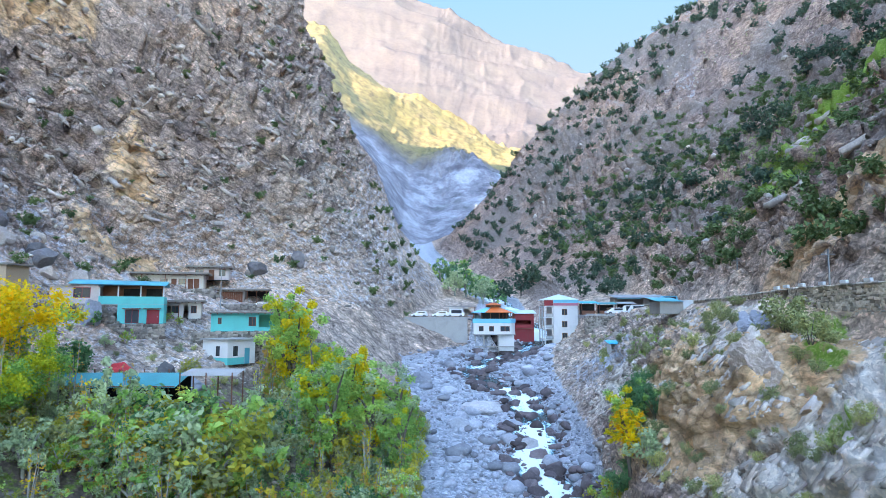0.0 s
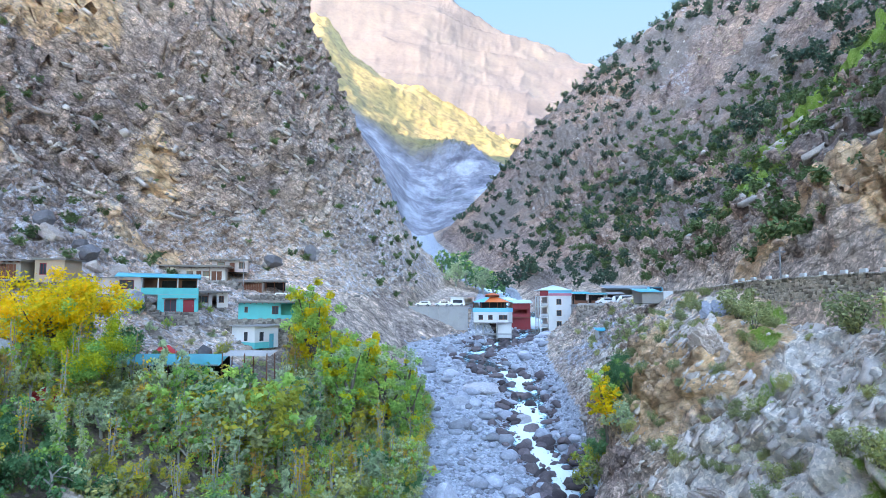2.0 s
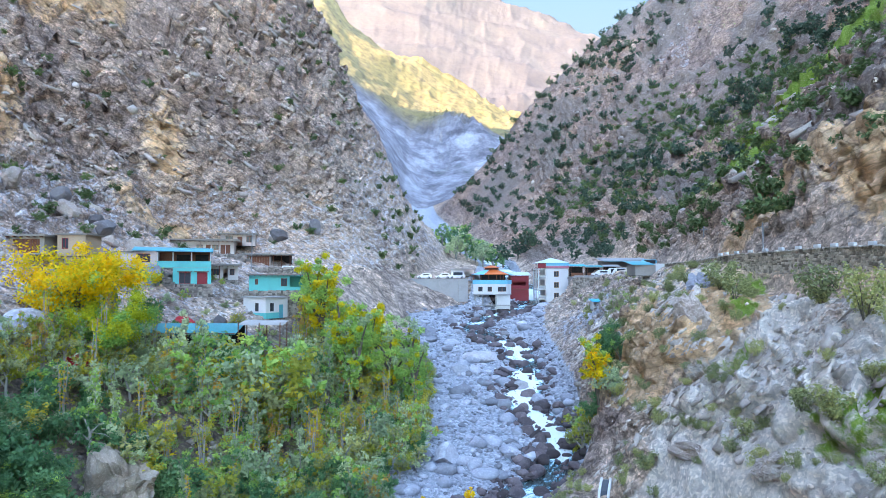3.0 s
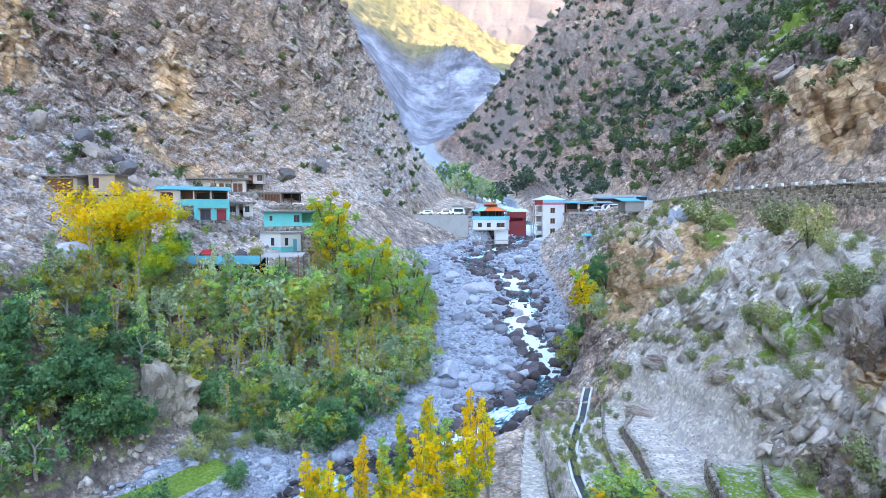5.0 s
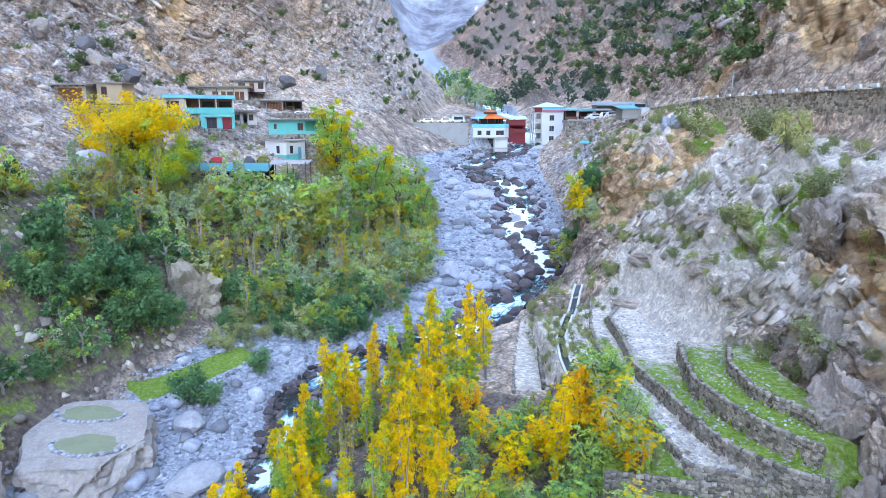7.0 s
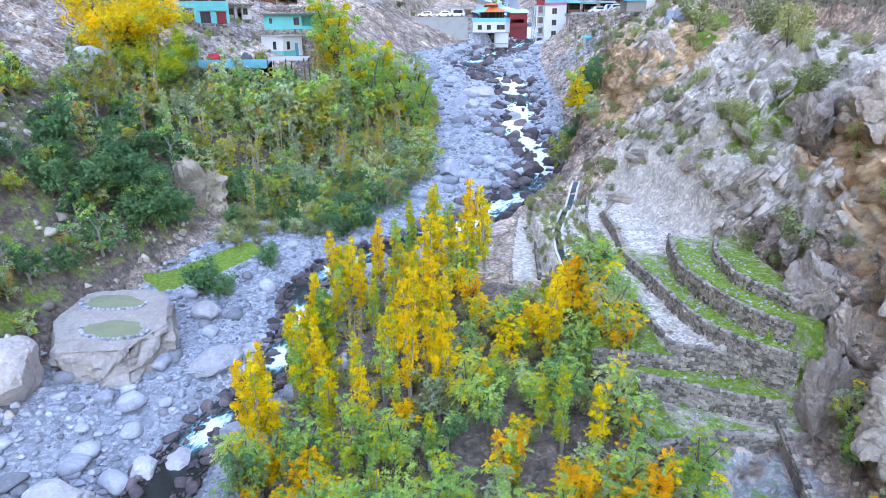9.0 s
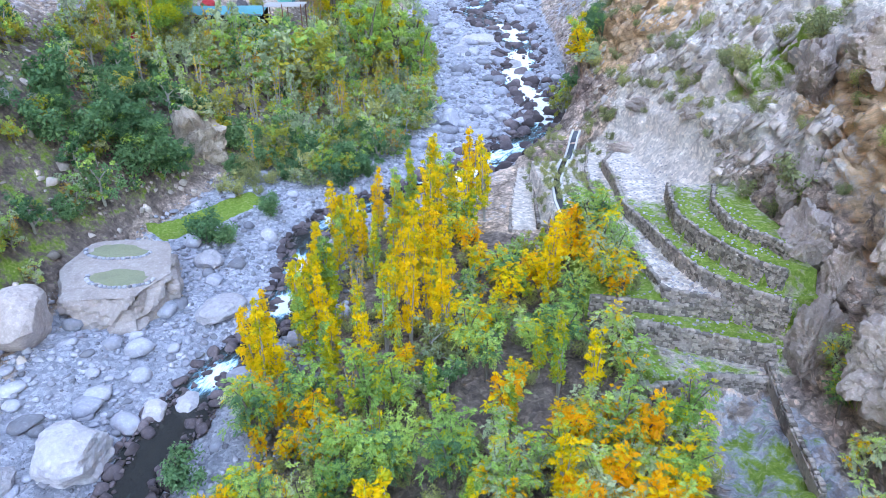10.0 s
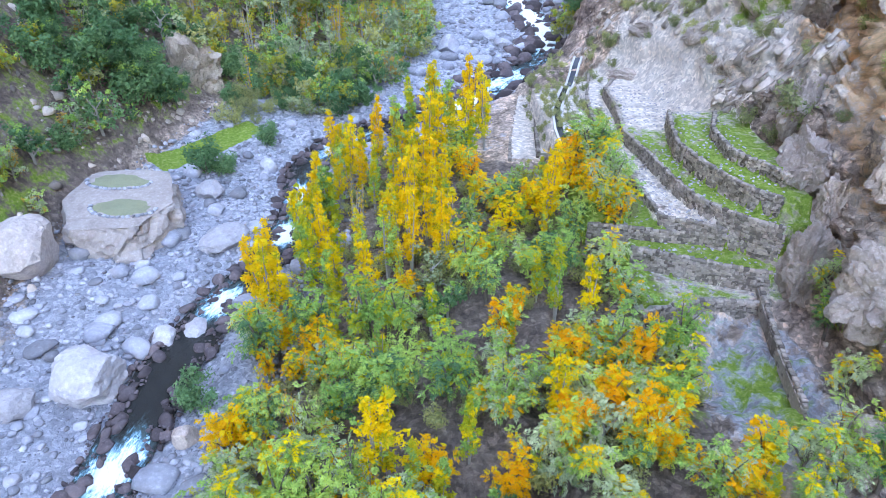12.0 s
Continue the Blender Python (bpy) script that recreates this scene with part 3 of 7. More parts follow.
def sheet_of(grid_x, grid_y, z, name, mat, label, zones=None, soft=False, tones=None):
    nr, nc = grid_x.shape
    idx = np.arange(nr * nc).reshape(nr, nc)
    faces = np.stack([idx[:-1, :-1], idx[:-1, 1:], idx[1:, 1:], idx[1:, :-1]], -1).reshape(-1, 4)
    me = mesh_of(name, np.stack([grid_x, grid_y, z], -1).reshape(-1, 3), faces, mat, soft)
    if zones is not None:
        a = me.color_attributes.new("zone", "FLOAT_COLOR", "POINT")
        a.data.foreach_set("color", np.stack([np.clip(c, 0, 1) * np.ones_like(z) for c in zones], -1).astype(np.float32).ravel())
    if tones is not None:
        a = me.color_attributes.new("tone", "FLOAT_COLOR", "POINT")
        a.data.foreach_set("color", np.stack([np.clip(c, 0, 1) * np.ones_like(z) for c in tones], -1).astype(np.float32).ravel())
    return tagged(new(name, me), label, name.split("_")[-1], kind="structure")


GROUND = ground_material()


def build_ground():
    ys = np.concatenate([np.arange(-520, -80, 12.0), np.arange(-80, -32, 2.0), np.arange(-32, 62, 0.42), np.arange(62, 170, 0.75), np.arange(170, 473, 2.0)])
    counts = [24, 80, 110, 70, 48, 36, 40, 16, 20, 80, 50, 60, 8, 40, 80, 56, 24]
    rows = []
    for y in ys:
        p = profile(y)
        x = np.concatenate([np.linspace(p[i, 0], p[i + 1, 0], c, endpoint=False) for i, c in enumerate(counts)] + [p[-1:, 0]])
        rows.append(x)
    x = np.array(rows)
    y = np.repeat(ys[:, None], x.shape[1], 1)
    z, rough = np.empty(x.shape), np.empty(x.shape)
    for j in range(len(ys)):
        z[j], rough[j] = land(x[j], y[j])
    extra = crags(x, y, z, rough)
    z = z + relief(x, y, z, rough)
    du = np.stack([np.gradient(c, axis=1) for c in (x, y, z)], -1)
    dv = np.stack([np.gradient(c, axis=0) for c in (x, y, z)], -1)
    nrm = np.cross(du, dv)
    nrm /= np.linalg.norm(nrm, axis=-1)[..., None] + 1e-9
    for _ in range(2):
        nrm[1:-1, 1:-1] = (nrm[:-2, 1:-1] + nrm[2:, 1:-1] + nrm[1:-1, :-2] + nrm[1:-1, 2:]) / 4
    x, y, z = x + nrm[..., 0] * extra, y + nrm[..., 1] * extra, z + nrm[..., 2] * extra
    edges = np.array([profile(v)[:, 0] for v in ys])
    col = lambda i: edges[:, i:i + 1]
    patch, patch2 = fbm(x / 14, y / 14, z / 14, 3, 55), fbm(x / 30, y / 30, z / 30, 3, 56)
    bed = smooth(col(6) - 1, col(6) + 2, x) * (1 - smooth(col(9) - 1, col(9) + 2, x))
    scree = smooth(col(3) - 14, col(3) + 4, x) * (1 - smooth(col(5) - 4, col(5) + 3, x))
    high = smooth(col(13), col(14) + 5, x)
    level = terrace_level(x, y)
    slope_r = smooth(col(10), col(11), x) * (1 - smooth(col(12) - 1, col(12), x)) * (1 - smooth(150, 190, y))
    beyond = smooth(170, 215, y) * smooth(col(9), col(10), x)
    bank = smooth(col(5) - 14, col(5) - 4, x) * (1 - smooth(col(6) - 2, col(6) + 0.5, x)) * (1 - smooth(64, 72, y))
    bank = np.maximum(bank, smooth(col(5) - 1, col(5) + 3, x) * (1 - smooth(col(6) - 2, col(6) + 0.5, x)) * (1 - smooth(105, 115, y)))
    wood = smooth(-14.5, -12, x) * (1 - smooth(11.5, 13, x)) * (1 - smooth(26, 30, y + 0.5 * np.maximum(x, 0))) * smooth(1.5, 3, from_stream(x, y)) * smooth(col(8) - 2, col(8), x)
    gravel = bed * (1 - wood) + 0.36 * scree + 0.8 * (level > -5) * (1 - 0.3 * smooth(24, 30, y)) + high * 0.36 * smooth(0.3, 0.5, fbm(x / 20, y / 70, z / 20, 3, 57)) + 0.12 * slope_r * smooth(-0.3, 0.2, patch2) + 0.45 * gauss(x, y, 27, 108, 9, 30) + 0.95 * gauss(x, y, 6.5, 36, 7, 10) + 0.6 * gauss(x, y, 16, -4, 5, 9)
    grass = 0.44 * high * smooth(0.0, 0.25, patch2) * (1 - 0.4 * smooth(140, 220, y)) + slope_r * 0.42 * smooth(0.25, 0.45, patch) + 1.1 * strip_grass(x, y) + 0.55 * (gauss(x, y, 33, 55.5, 1.6, 5) + gauss(x, y, 25.5, 42, 1.2, 3) + gauss(x, y, 28.4, 26, 1.3, 5) + gauss(x, y, 29.5, 50, 1.2, 4)) + 0.22 * gauss(x, y, 77, 127, 16, 22)
    green = np.where(level > 5, 0.53, np.where(level > 4, 0.08, np.where(level > 2.9, 0.53, 0.36)))
    grass = grass + (level > -5) * (green + 0.35 * patch - 0.5 * smooth(20, 27, y)) + 0.48 * gauss(x, y, 16, -4, 4, 8) + 0.22 * gauss(x, y, 10, 42, 3.5, 9) + 0.36 * bank + 0.2 * wood + 0.2 * gauss(x, y, -32, 6, 5, 9)
    earth = 0.9 * wood + 0.42 * gauss(x, y, 9.5, 42, 4, 10) + 0.8 * bank + 0.42 * gauss(x, y, -32, 4, 5, 9) + 0.4 * gauss(x, y, -35, 16, 4, 8) + (0.30 + 0.24 * smooth(0.2, -0.2, patch2)) * np.maximum(high * (x > col(14) + 6), beyond)
    ochre = 0.8 * gauss(x, y, 43, 78, 4, 9) + 0.58 * high * (y < 110) * (1 - smooth(col(14) + 3, col(14) + 12, x)) * smooth(-0.3, 0.2, patch) + 0.5 * smooth(0.12, 0.35, patch2) * (x < -55) * (y < 140) + 0.5 * gauss(x, y, 20.5, 62, 3, 12) + slope_r * ((0.14 + 0.2 * smooth(44, 56, y)) * (1 - smooth(84, 98, y)) + 0.42 * smooth(0.0, 0.3, -patch)) + 0.6 * gauss(x, y, 23.2, 73, 3.5, 5) + 0.2 * gauss(x, y, 21, 36, 5, 9) + 0.62 * gauss(x, y, -63, 128, 7, 6) + 0.55 * gauss(x, y, 43, 49, 3, 10)
    fields = (level > -5) * (1 - smooth(-5, 0, x - 26))
    pale = slope_r * (1 - smooth(84, 104, y)) * (0.34 + 0.5 * fbm(x / 8, y / 8, z / 8, 3, 58) + 0.3 * smooth(60, 40, y)) * (1 - smooth(48, 56, y) * (1 - smooth(col(11), col(11) + 4, x))) + 0.3 * gauss(x, y, 20, 38, 6, 10) + 0.3 * gauss(x, y, 24, 22, 5, 9) + 0.6 * gauss(x, y, 24, 92, 4, 9) + 0.5 * fields + 0.3 * gauss(x, y, 8, 32, 5, 8) + 0.28 * scree
    # Where the dusk shade is painted: right mountainside, far slope, cliff foot, left slope.
    dusk_shade = np.maximum(0.95 * high * smooth(38, 60, x + 0.1 * y), beyond) + 0.8 * smooth(48, 56, y) * (1 - smooth(90, 100, y)) * smooth(col(9), col(10), x) * (1 - smooth(col(11), col(11) + 4, x)) + 0.45 * smooth(-30, -70, x - 0.1 * y) * (x < 0)
    gravel = gravel * (1 - 0.8 * fields) * (1 - gauss(x, y, 8, 36, 6, 9))
    return sheet_of(x, y, z, "ground", GROUND, "rocky mountain valley of grey crags, scree, gravel and grass", (gravel, grass, earth, ochre), tones=(pale, dusk_shade, 0, 1))


def build_distance():
    ys = np.concatenate([np.arange(468, 1000, 3.5), np.arange(1000, 2501, 11)])
    u = np.linspace(0, 1, 420)
    x = np.array([np.interp(u, np.linspace(0, 1, 18), profile(v)[:, 0]) for v in ys])
    y = np.repeat(ys[:, None], x.shape[1], 1)
    z = np.array([np.interp(x[j], profile(v)[:, 0], profile(v)[:, 1]) for j, v in enumerate(ys)])
    big = 1 + 2.2 * smooth(1000, 1500, y)
    far = smooth(470, 560, y)
    z = z + far * big * (1 - 0.5 * smooth(1100, 1500, y)) * ((12 + 14 * smooth(720, 860, y)) * fbm(x / 110 / big, y / 110 / big, z / 140, 5, 61, True) + (2.5 + 4.5 * (1 - smooth(720, 800, y))) * fbm(x / 30, y / 38, z / 30, 4, 62, True)) * np.where(y < 900, 0.6, 1)
    z = z + 30 * gauss(x, y, 18, 690, 38, 60) * (1 + 0.4 * fbm(x / 12, y / 12, z / 12, 3, 63, True)) - 2.5 * (1 - far)
    # Scree grey below, sunlit yellow above: the shadow line is put into the colour.
    gravel = 1 - smooth(650, 715, y - 0.25 * x)
    grass = 0.2 * smooth(0.1, 0.3, fbm(x / 60, y / 60, z / 60, 3, 66)) * (y < 900)
    ochre = 0.8 * smooth(660, 720, y - 0.25 * x) * (1 - smooth(1050, 1150, y))
    sheet_of(x, y, z, "distant_mountains", DISTANT, "far brown mountainside, low-sun yellow and shaded grey put into its colour", (gravel, grass, 0 * x, ochre))


def distant_material():
    mat, n, l, shader = material("distant_slopes", 0.95)
    at = n.new("ShaderNodeTexCoord").outputs["Object"]
    zone = n.new("ShaderNodeAttribute")
    zone.attribute_name = "zone"
    split = n.new("ShaderNodeSeparateColor")
    l.new(zone.outputs["Color"], split.inputs[0])
    big, mid = noise_node(n, l, at, 0.012, 10, 0.66, 0.6), noise_node(n, l, at, 0.12, 8, 0.7, 0.4)
    # Darkened so the sun doesn't bleach it; haze pink put into the colour.
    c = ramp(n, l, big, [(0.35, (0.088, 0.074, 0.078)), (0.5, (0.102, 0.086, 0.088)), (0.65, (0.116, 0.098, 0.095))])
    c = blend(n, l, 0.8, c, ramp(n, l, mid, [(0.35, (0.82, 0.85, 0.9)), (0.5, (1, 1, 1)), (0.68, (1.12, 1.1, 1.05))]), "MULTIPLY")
    # Ochre carries the yellow of the low sun in its colour.
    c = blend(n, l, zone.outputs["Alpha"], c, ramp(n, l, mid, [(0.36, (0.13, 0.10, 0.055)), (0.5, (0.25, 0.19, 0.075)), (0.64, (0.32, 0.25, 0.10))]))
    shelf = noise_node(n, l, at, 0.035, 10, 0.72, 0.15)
    # Rock and scree, with the blue of shade mixed into their colour.
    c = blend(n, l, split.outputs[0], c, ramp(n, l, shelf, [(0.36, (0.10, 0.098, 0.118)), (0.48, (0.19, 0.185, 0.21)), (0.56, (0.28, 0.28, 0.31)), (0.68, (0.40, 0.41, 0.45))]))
    c = blend(n, l, split.outputs[1], c, (0.06, 0.09, 0.03))
    l.new(c, shader.inputs["Base Color"])
    bump(n, l, shader, mid, 0.7, 2.0)
    return mat


DISTANT = distant_material()
LAND = build_ground()
build_distance()
TREE = BVHTree.FromPolygons([tuple(v.co) for v in LAND.data.vertices], [tuple(p.vertices) for p in LAND.data.polygons])


def ground_at(x, y):
    hit = TREE.ray_cast(Vector((x, y, 900)), Vector((0, 0, -1)))[0]
    return hit.z if hit else 0.0


def ground(x, y):
    return np.array([ground_at(float(a), float(b)) for a, b in zip(x, y)])


def build_sky_backdrop():
    """The pale evening sky low over the head of the valley, far behind the last ridge."""
    mat = bpy.data.materials.new("low_sky")
    mat.use_nodes = True
    n, l = mat.node_tree.nodes, mat.node_tree.links
    n.remove(n["Principled BSDF"])
    glow, sep, at = n.new("ShaderNodeEmission"), n.new("ShaderNodeSeparateXYZ"), n.new("ShaderNodeTexCoord")
    l.new(at.outputs["Generated"], sep.inputs[0])
    l.new(ramp(n, l, sep.outputs[2], [(0.2, (0.046, 0.063, 0.088)), (0.7, (0.029, 0.056, 0.093))]), glow.inputs[0])
    l.new(glow.outputs[0], n["Material Output"].inputs[0])
    a = np.linspace(-0.62, 0.62, 33)
    x, y = 3600 * np.sin(a), 3600 * np.cos(a)
    z = np.repeat(np.linspace(200, 2600, 9)[:, None], 33, 1)
    sheet_of(np.repeat(x[None], 9, 0), np.repeat(y[None], 9, 0), z, "sky_backdrop", mat, "pale cyan sky above the far mountains")


build_sky_backdrop()

# ---- water ----
def water_material():
    mat, n, l, shader = material("river_water", 0.12)
    zone, flow = n.new("ShaderNodeAttribute"), n.new("ShaderNodeUVMap")
    zone.attribute_name, flow.uv_map = "zone", "flow"
    split = n.new("ShaderNodeSeparateColor")
    l.new(zone.outputs["Color"], split.inputs[0])
    at = flow.outputs[0]
    foam, fine = noise_node(n, l, at, 0.9, 9, 0.75, 0.9), noise_node(n, l, at, 4.0, 8, 0.8, 0.5)
    add, sum_ = n.new("ShaderNodeMath"), n.new("ShaderNodeMath")
    add.operation, sum_.operation = "MULTIPLY_ADD", "ADD"
    l.new(fine, add.inputs[0])
    add.inputs[1].default_value = 0.7
    l.new(foam, add.inputs[2])
    part_of = n.new("ShaderNodeMath")
    part_of.operation = "MULTIPLY"
    l.new(add.outputs[0], part_of.inputs[0])
    part_of.inputs[1].default_value = 0.6
    l.new(part_of.outputs[0], sum_.inputs[0])
    l.new(split.outputs[0], sum_.inputs[1])
    c = ramp(n, l, sum_.outputs[0], [(0.70, (0.022, 0.024, 0.022)), (0.792, (0.05, 0.09, 0.095)), (0.834, (0.14, 0.36, 0.46)), (0.87, (0.42, 0.68, 0.80)), (0.90, (0.82, 0.90, 0.94))])
    l.new(c, shader.inputs["Base Color"])
    l.new(ramp(n, l, sum_.outputs[0], [(0.81, (0.07, 0.07, 0.07)), (0.9, (0.7, 0.7, 0.7))]), shader.inputs["Roughness"])
    bump(n, l, shader, add.outputs[0], 0.7, 0.2)
    return mat


def build_water():
    step = PATH[PATH[:, 1] < 240]
    n, m = len(step) - 1, 13
    side = np.stack([step[1:, 1] - step[:-1, 1], step[:-1, 0] - step[1:, 0]], 1)
    side /= np.linalg.norm(side, axis=1)[:, None]
    u = np.linspace(-1, 1, m)
    half = step[:-1, 2:3] + 0.6
    x = step[:-1, 0:1] + side[:, 0:1] * half * u
    y = step[:-1, 1:2] + side[:, 1:2] * half * u
    fall = fbm(step[:-1, 1:2] / 7.0, 0 * half, 0 * half, 2, 88)
    lift = 0.12 * fbm(x * 0.8, y * 0.8, 0 * x, 3, 77)
    z = np.interp(step[:-1, 1:2], LEVEL_Y, LEVEL_Z) - 0.02 + lift * (0.4 + smooth(-0.1, 0.3, fall)) - 0.02 * u * u
    rapid = np.clip(sum(np.exp(-((step[:-1, 1:2] - m) / w) ** 2) for m, w in ((-56, 6), (-36, 5), (-20, 3.5), (-5.5, 3.4), (9.5, 2.6), (18.5, 2.2), (25, 4), (36, 4))), 0, 1)
    foam = np.where(y < 45, 0.62 * rapid * (1 - 0.5 * u * u) - 0.40, smooth(-0.4, 0.2, fall) * (1 - 0.8 * u * u) * 0.36 - 0.07)
    sheet_of(x, y, z, "river_water", water_material(), "shallow mountain stream with white rapids and dark pools", (0.6 * foam + 0.3, 0, 0, 1), True)
    me = bpy.data.objects["river_water"].data
    uv = np.stack([0.45 * y, half * u + 0 * y], -1).reshape(-1, 2)
    corner = np.empty(len(me.loops), np.int32)
    me.loops.foreach_get("vertex_index", corner)
    layer = me.uv_layers.new(name="flow")
    layer.data.foreach_set("uv", uv[corner].astype(np.float32).ravel())


build_water()


def river_edges(y):
    p = profile(y)
    return p[7, 0], p[8, 0], p[7, 1]


# ---- stones ----
def stone_mesh(name, mat, seed, detail=2, flat=0.7, sharp=0.0):
    bm = bmesh.new()
    bmesh.ops.create_icosphere(bm, subdivisions=detail, radius=1.0)
    r = random.Random(seed)
    planes = [(Vector((r.gauss(0, 1), r.gauss(0, 1), r.gauss(0, 1))).normalized(), r.uniform(0.55, 0.92) - sharp) for _ in range(9)]
    for v in bm.verts:
        for nrm, d in planes:
            over = v.co.dot(nrm) - d
            if over > 0:
                v.co -= nrm * over * 0.9
        v.co *= 1 + 0.09 * noise.noise(v.co * 2.2 + Vector((seed * 3.1, 0, 0)))
        v.co.z *= flat
    me = bpy.data.meshes.new(name)
    bm.to_mesh(me)
    bm.free()
    me.materials.append(mat)
    for p in me.polygons:
        p.use_smooth = detail > 2
    return me


def scatter_stones(name, label, meshes, spots, mat):
    """Many small stones as one sheet of geometry. spots: x, y, z, size."""
    vs, fs, base = [], [], 0
    shapes = []
    for m in meshes:
        co = np.empty(len(m.vertices) * 3, np.float32)
        m.vertices.foreach_get("co", co)
        tri = np.empty(len(m.polygons) * 3, np.int32)
        m.polygons.foreach_get("vertices", tri)
        shapes.append((co.reshape(-1, 3), tri.reshape(-1, 3)))
    for i, (x, y, z, s) in enumerate(spots):
        co, tri = shapes[i % len(shapes)]
        a = rng.uniform(0, 6.28)
        k = np.array([rng.uniform(0.8, 1.35), rng.uniform(0.8, 1.2), rng.uniform(0.7, 1.1)]) * s
        c = co * k
        c = np.stack([c[:, 0] * math.cos(a) - c[:, 1] * math.sin(a), c[:, 0] * math.sin(a) + c[:, 1] * math.cos(a), c[:, 2]], 1)
        vs.append(c + (x, y, z))
        fs.append(tri + base)
        base += len(co)
    me = mesh_of(name, np.concatenate(vs), np.concatenate(fs), mat)
    return tagged(new(name, me), label, "stones", kind="stuff")


# ---- trees ----
def quads_of(at, a, b):
    """Leaf quads: middle, half length and half width vectors."""
    return np.stack([at - a, at - b, at + a, at + b], 1).reshape(-1, 3)


def unit(v):
    return v / (np.linalg.norm(v, axis=1)[:, None] + 1e-9)


def leaf_cloud(name, mats, centres, radii, per, size, seed, droop=0.0, long=1.0, spray=False):
    """Leaves strewn round clump centres, or sprays of paired leaflets; mats: (material, share) drawn clump by clump."""
    r = np.random.default_rng(seed)
    centres, radii = np.asarray(centres, float), np.asarray(radii, float)
    share = np.cumsum([w for _, w in mats])
    kind = np.searchsorted(share / share[-1], r.uniform(0, 0.999, len(centres)))
    if spray:
        k = np.repeat(np.arange(len(centres)), max(2, per // 9))
        d = unit(r.normal(size=(len(k), 3)) + np.array([0, 0, 0.35]))
        root = centres[k] + d * (radii[k] * r.uniform(0.3, 0.8, len(k)))[:, None]
        reach = (size * 3.6 * r.uniform(0.7, 1.3, len(k)))[:, None]
        side = unit(np.cross(d, np.array([0, 0, 1.0])) + 0.2 * r.normal(size=d.shape))
        rows = []
        for f, s in [(f, s) for f in (0.25, 0.5, 0.75, 0.95) for s in (-1, 1)] + [(1.15, 0)]:
            mid = root + reach * (d * f + np.array([0, 0, -1.0]) * (droop * 0.45 * f * f))
            a = unit(d * (0.55 if s else 1.0) + side * s * 0.8 - np.array([0, 0, 0.25 + 0.35 * droop * f])) * size * r.uniform(0.8, 1.25, (len(k), 1))
            b = unit(np.cross(a, np.cross(d, side) + 0.25 * r.normal(size=d.shape))) * size * 0.36
            rows.append((mid + a * (0.9 if s else 0.2), a, b, kind[k]))
        at, a, b, slot = (np.concatenate(c) for c in zip(*rows))
    else:
        k = np.repeat(np.arange(len(centres)), per)
        d = unit(r.normal(size=(len(k), 3)))
        at = centres[k] + d * (radii[k] * r.uniform(0.2, 1.2, len(k)))[:, None] * np.array([1, 1, 0.85])
        face = unit(np.array([0, 0, 0.7]) + 0.8 * r.normal(size=(len(k), 3)) + 0.7 * d)
        a = unit(np.cross(face, r.normal(size=(len(k), 3))) + np.array([0, 0, -0.5 * droop]))
        b = unit(np.cross(face, a))
        s = (size * r.uniform(0.65, 1.35, len(k)))[:, None]
        a, b, slot = a * s * long, b * s * 0.55, kind[k]
    v = quads_of(at, a, b)
    me = mesh_of(name, v, np.arange(len(v)).reshape(-1, 4))
    for m, _ in mats:
        me.materials.append(m)
    me.polygons.foreach_set("material_index", slot.astype(np.int32))
    return me


def stem(bm, path, r0, r1, sides=6):
    """A tapered limb along a path of places."""
    rings = []
    for i, p in enumerate(path):
        rad = r0 + (r1 - r0) * i / (len(path) - 1)
        rings.append([bm.verts.new(p + Vector((math.cos(6.283 * j / sides) * rad, math.sin(6.283 * j / sides) * rad, 0))) for j in range(sides)])
    for a, b in zip(rings, rings[1:]):
        for j in range(sides):
            bm.faces.new((a[j], a[(j + 1) % sides], b[(j + 1) % sides], b[j]))
    bm.faces.new(rings[-1])


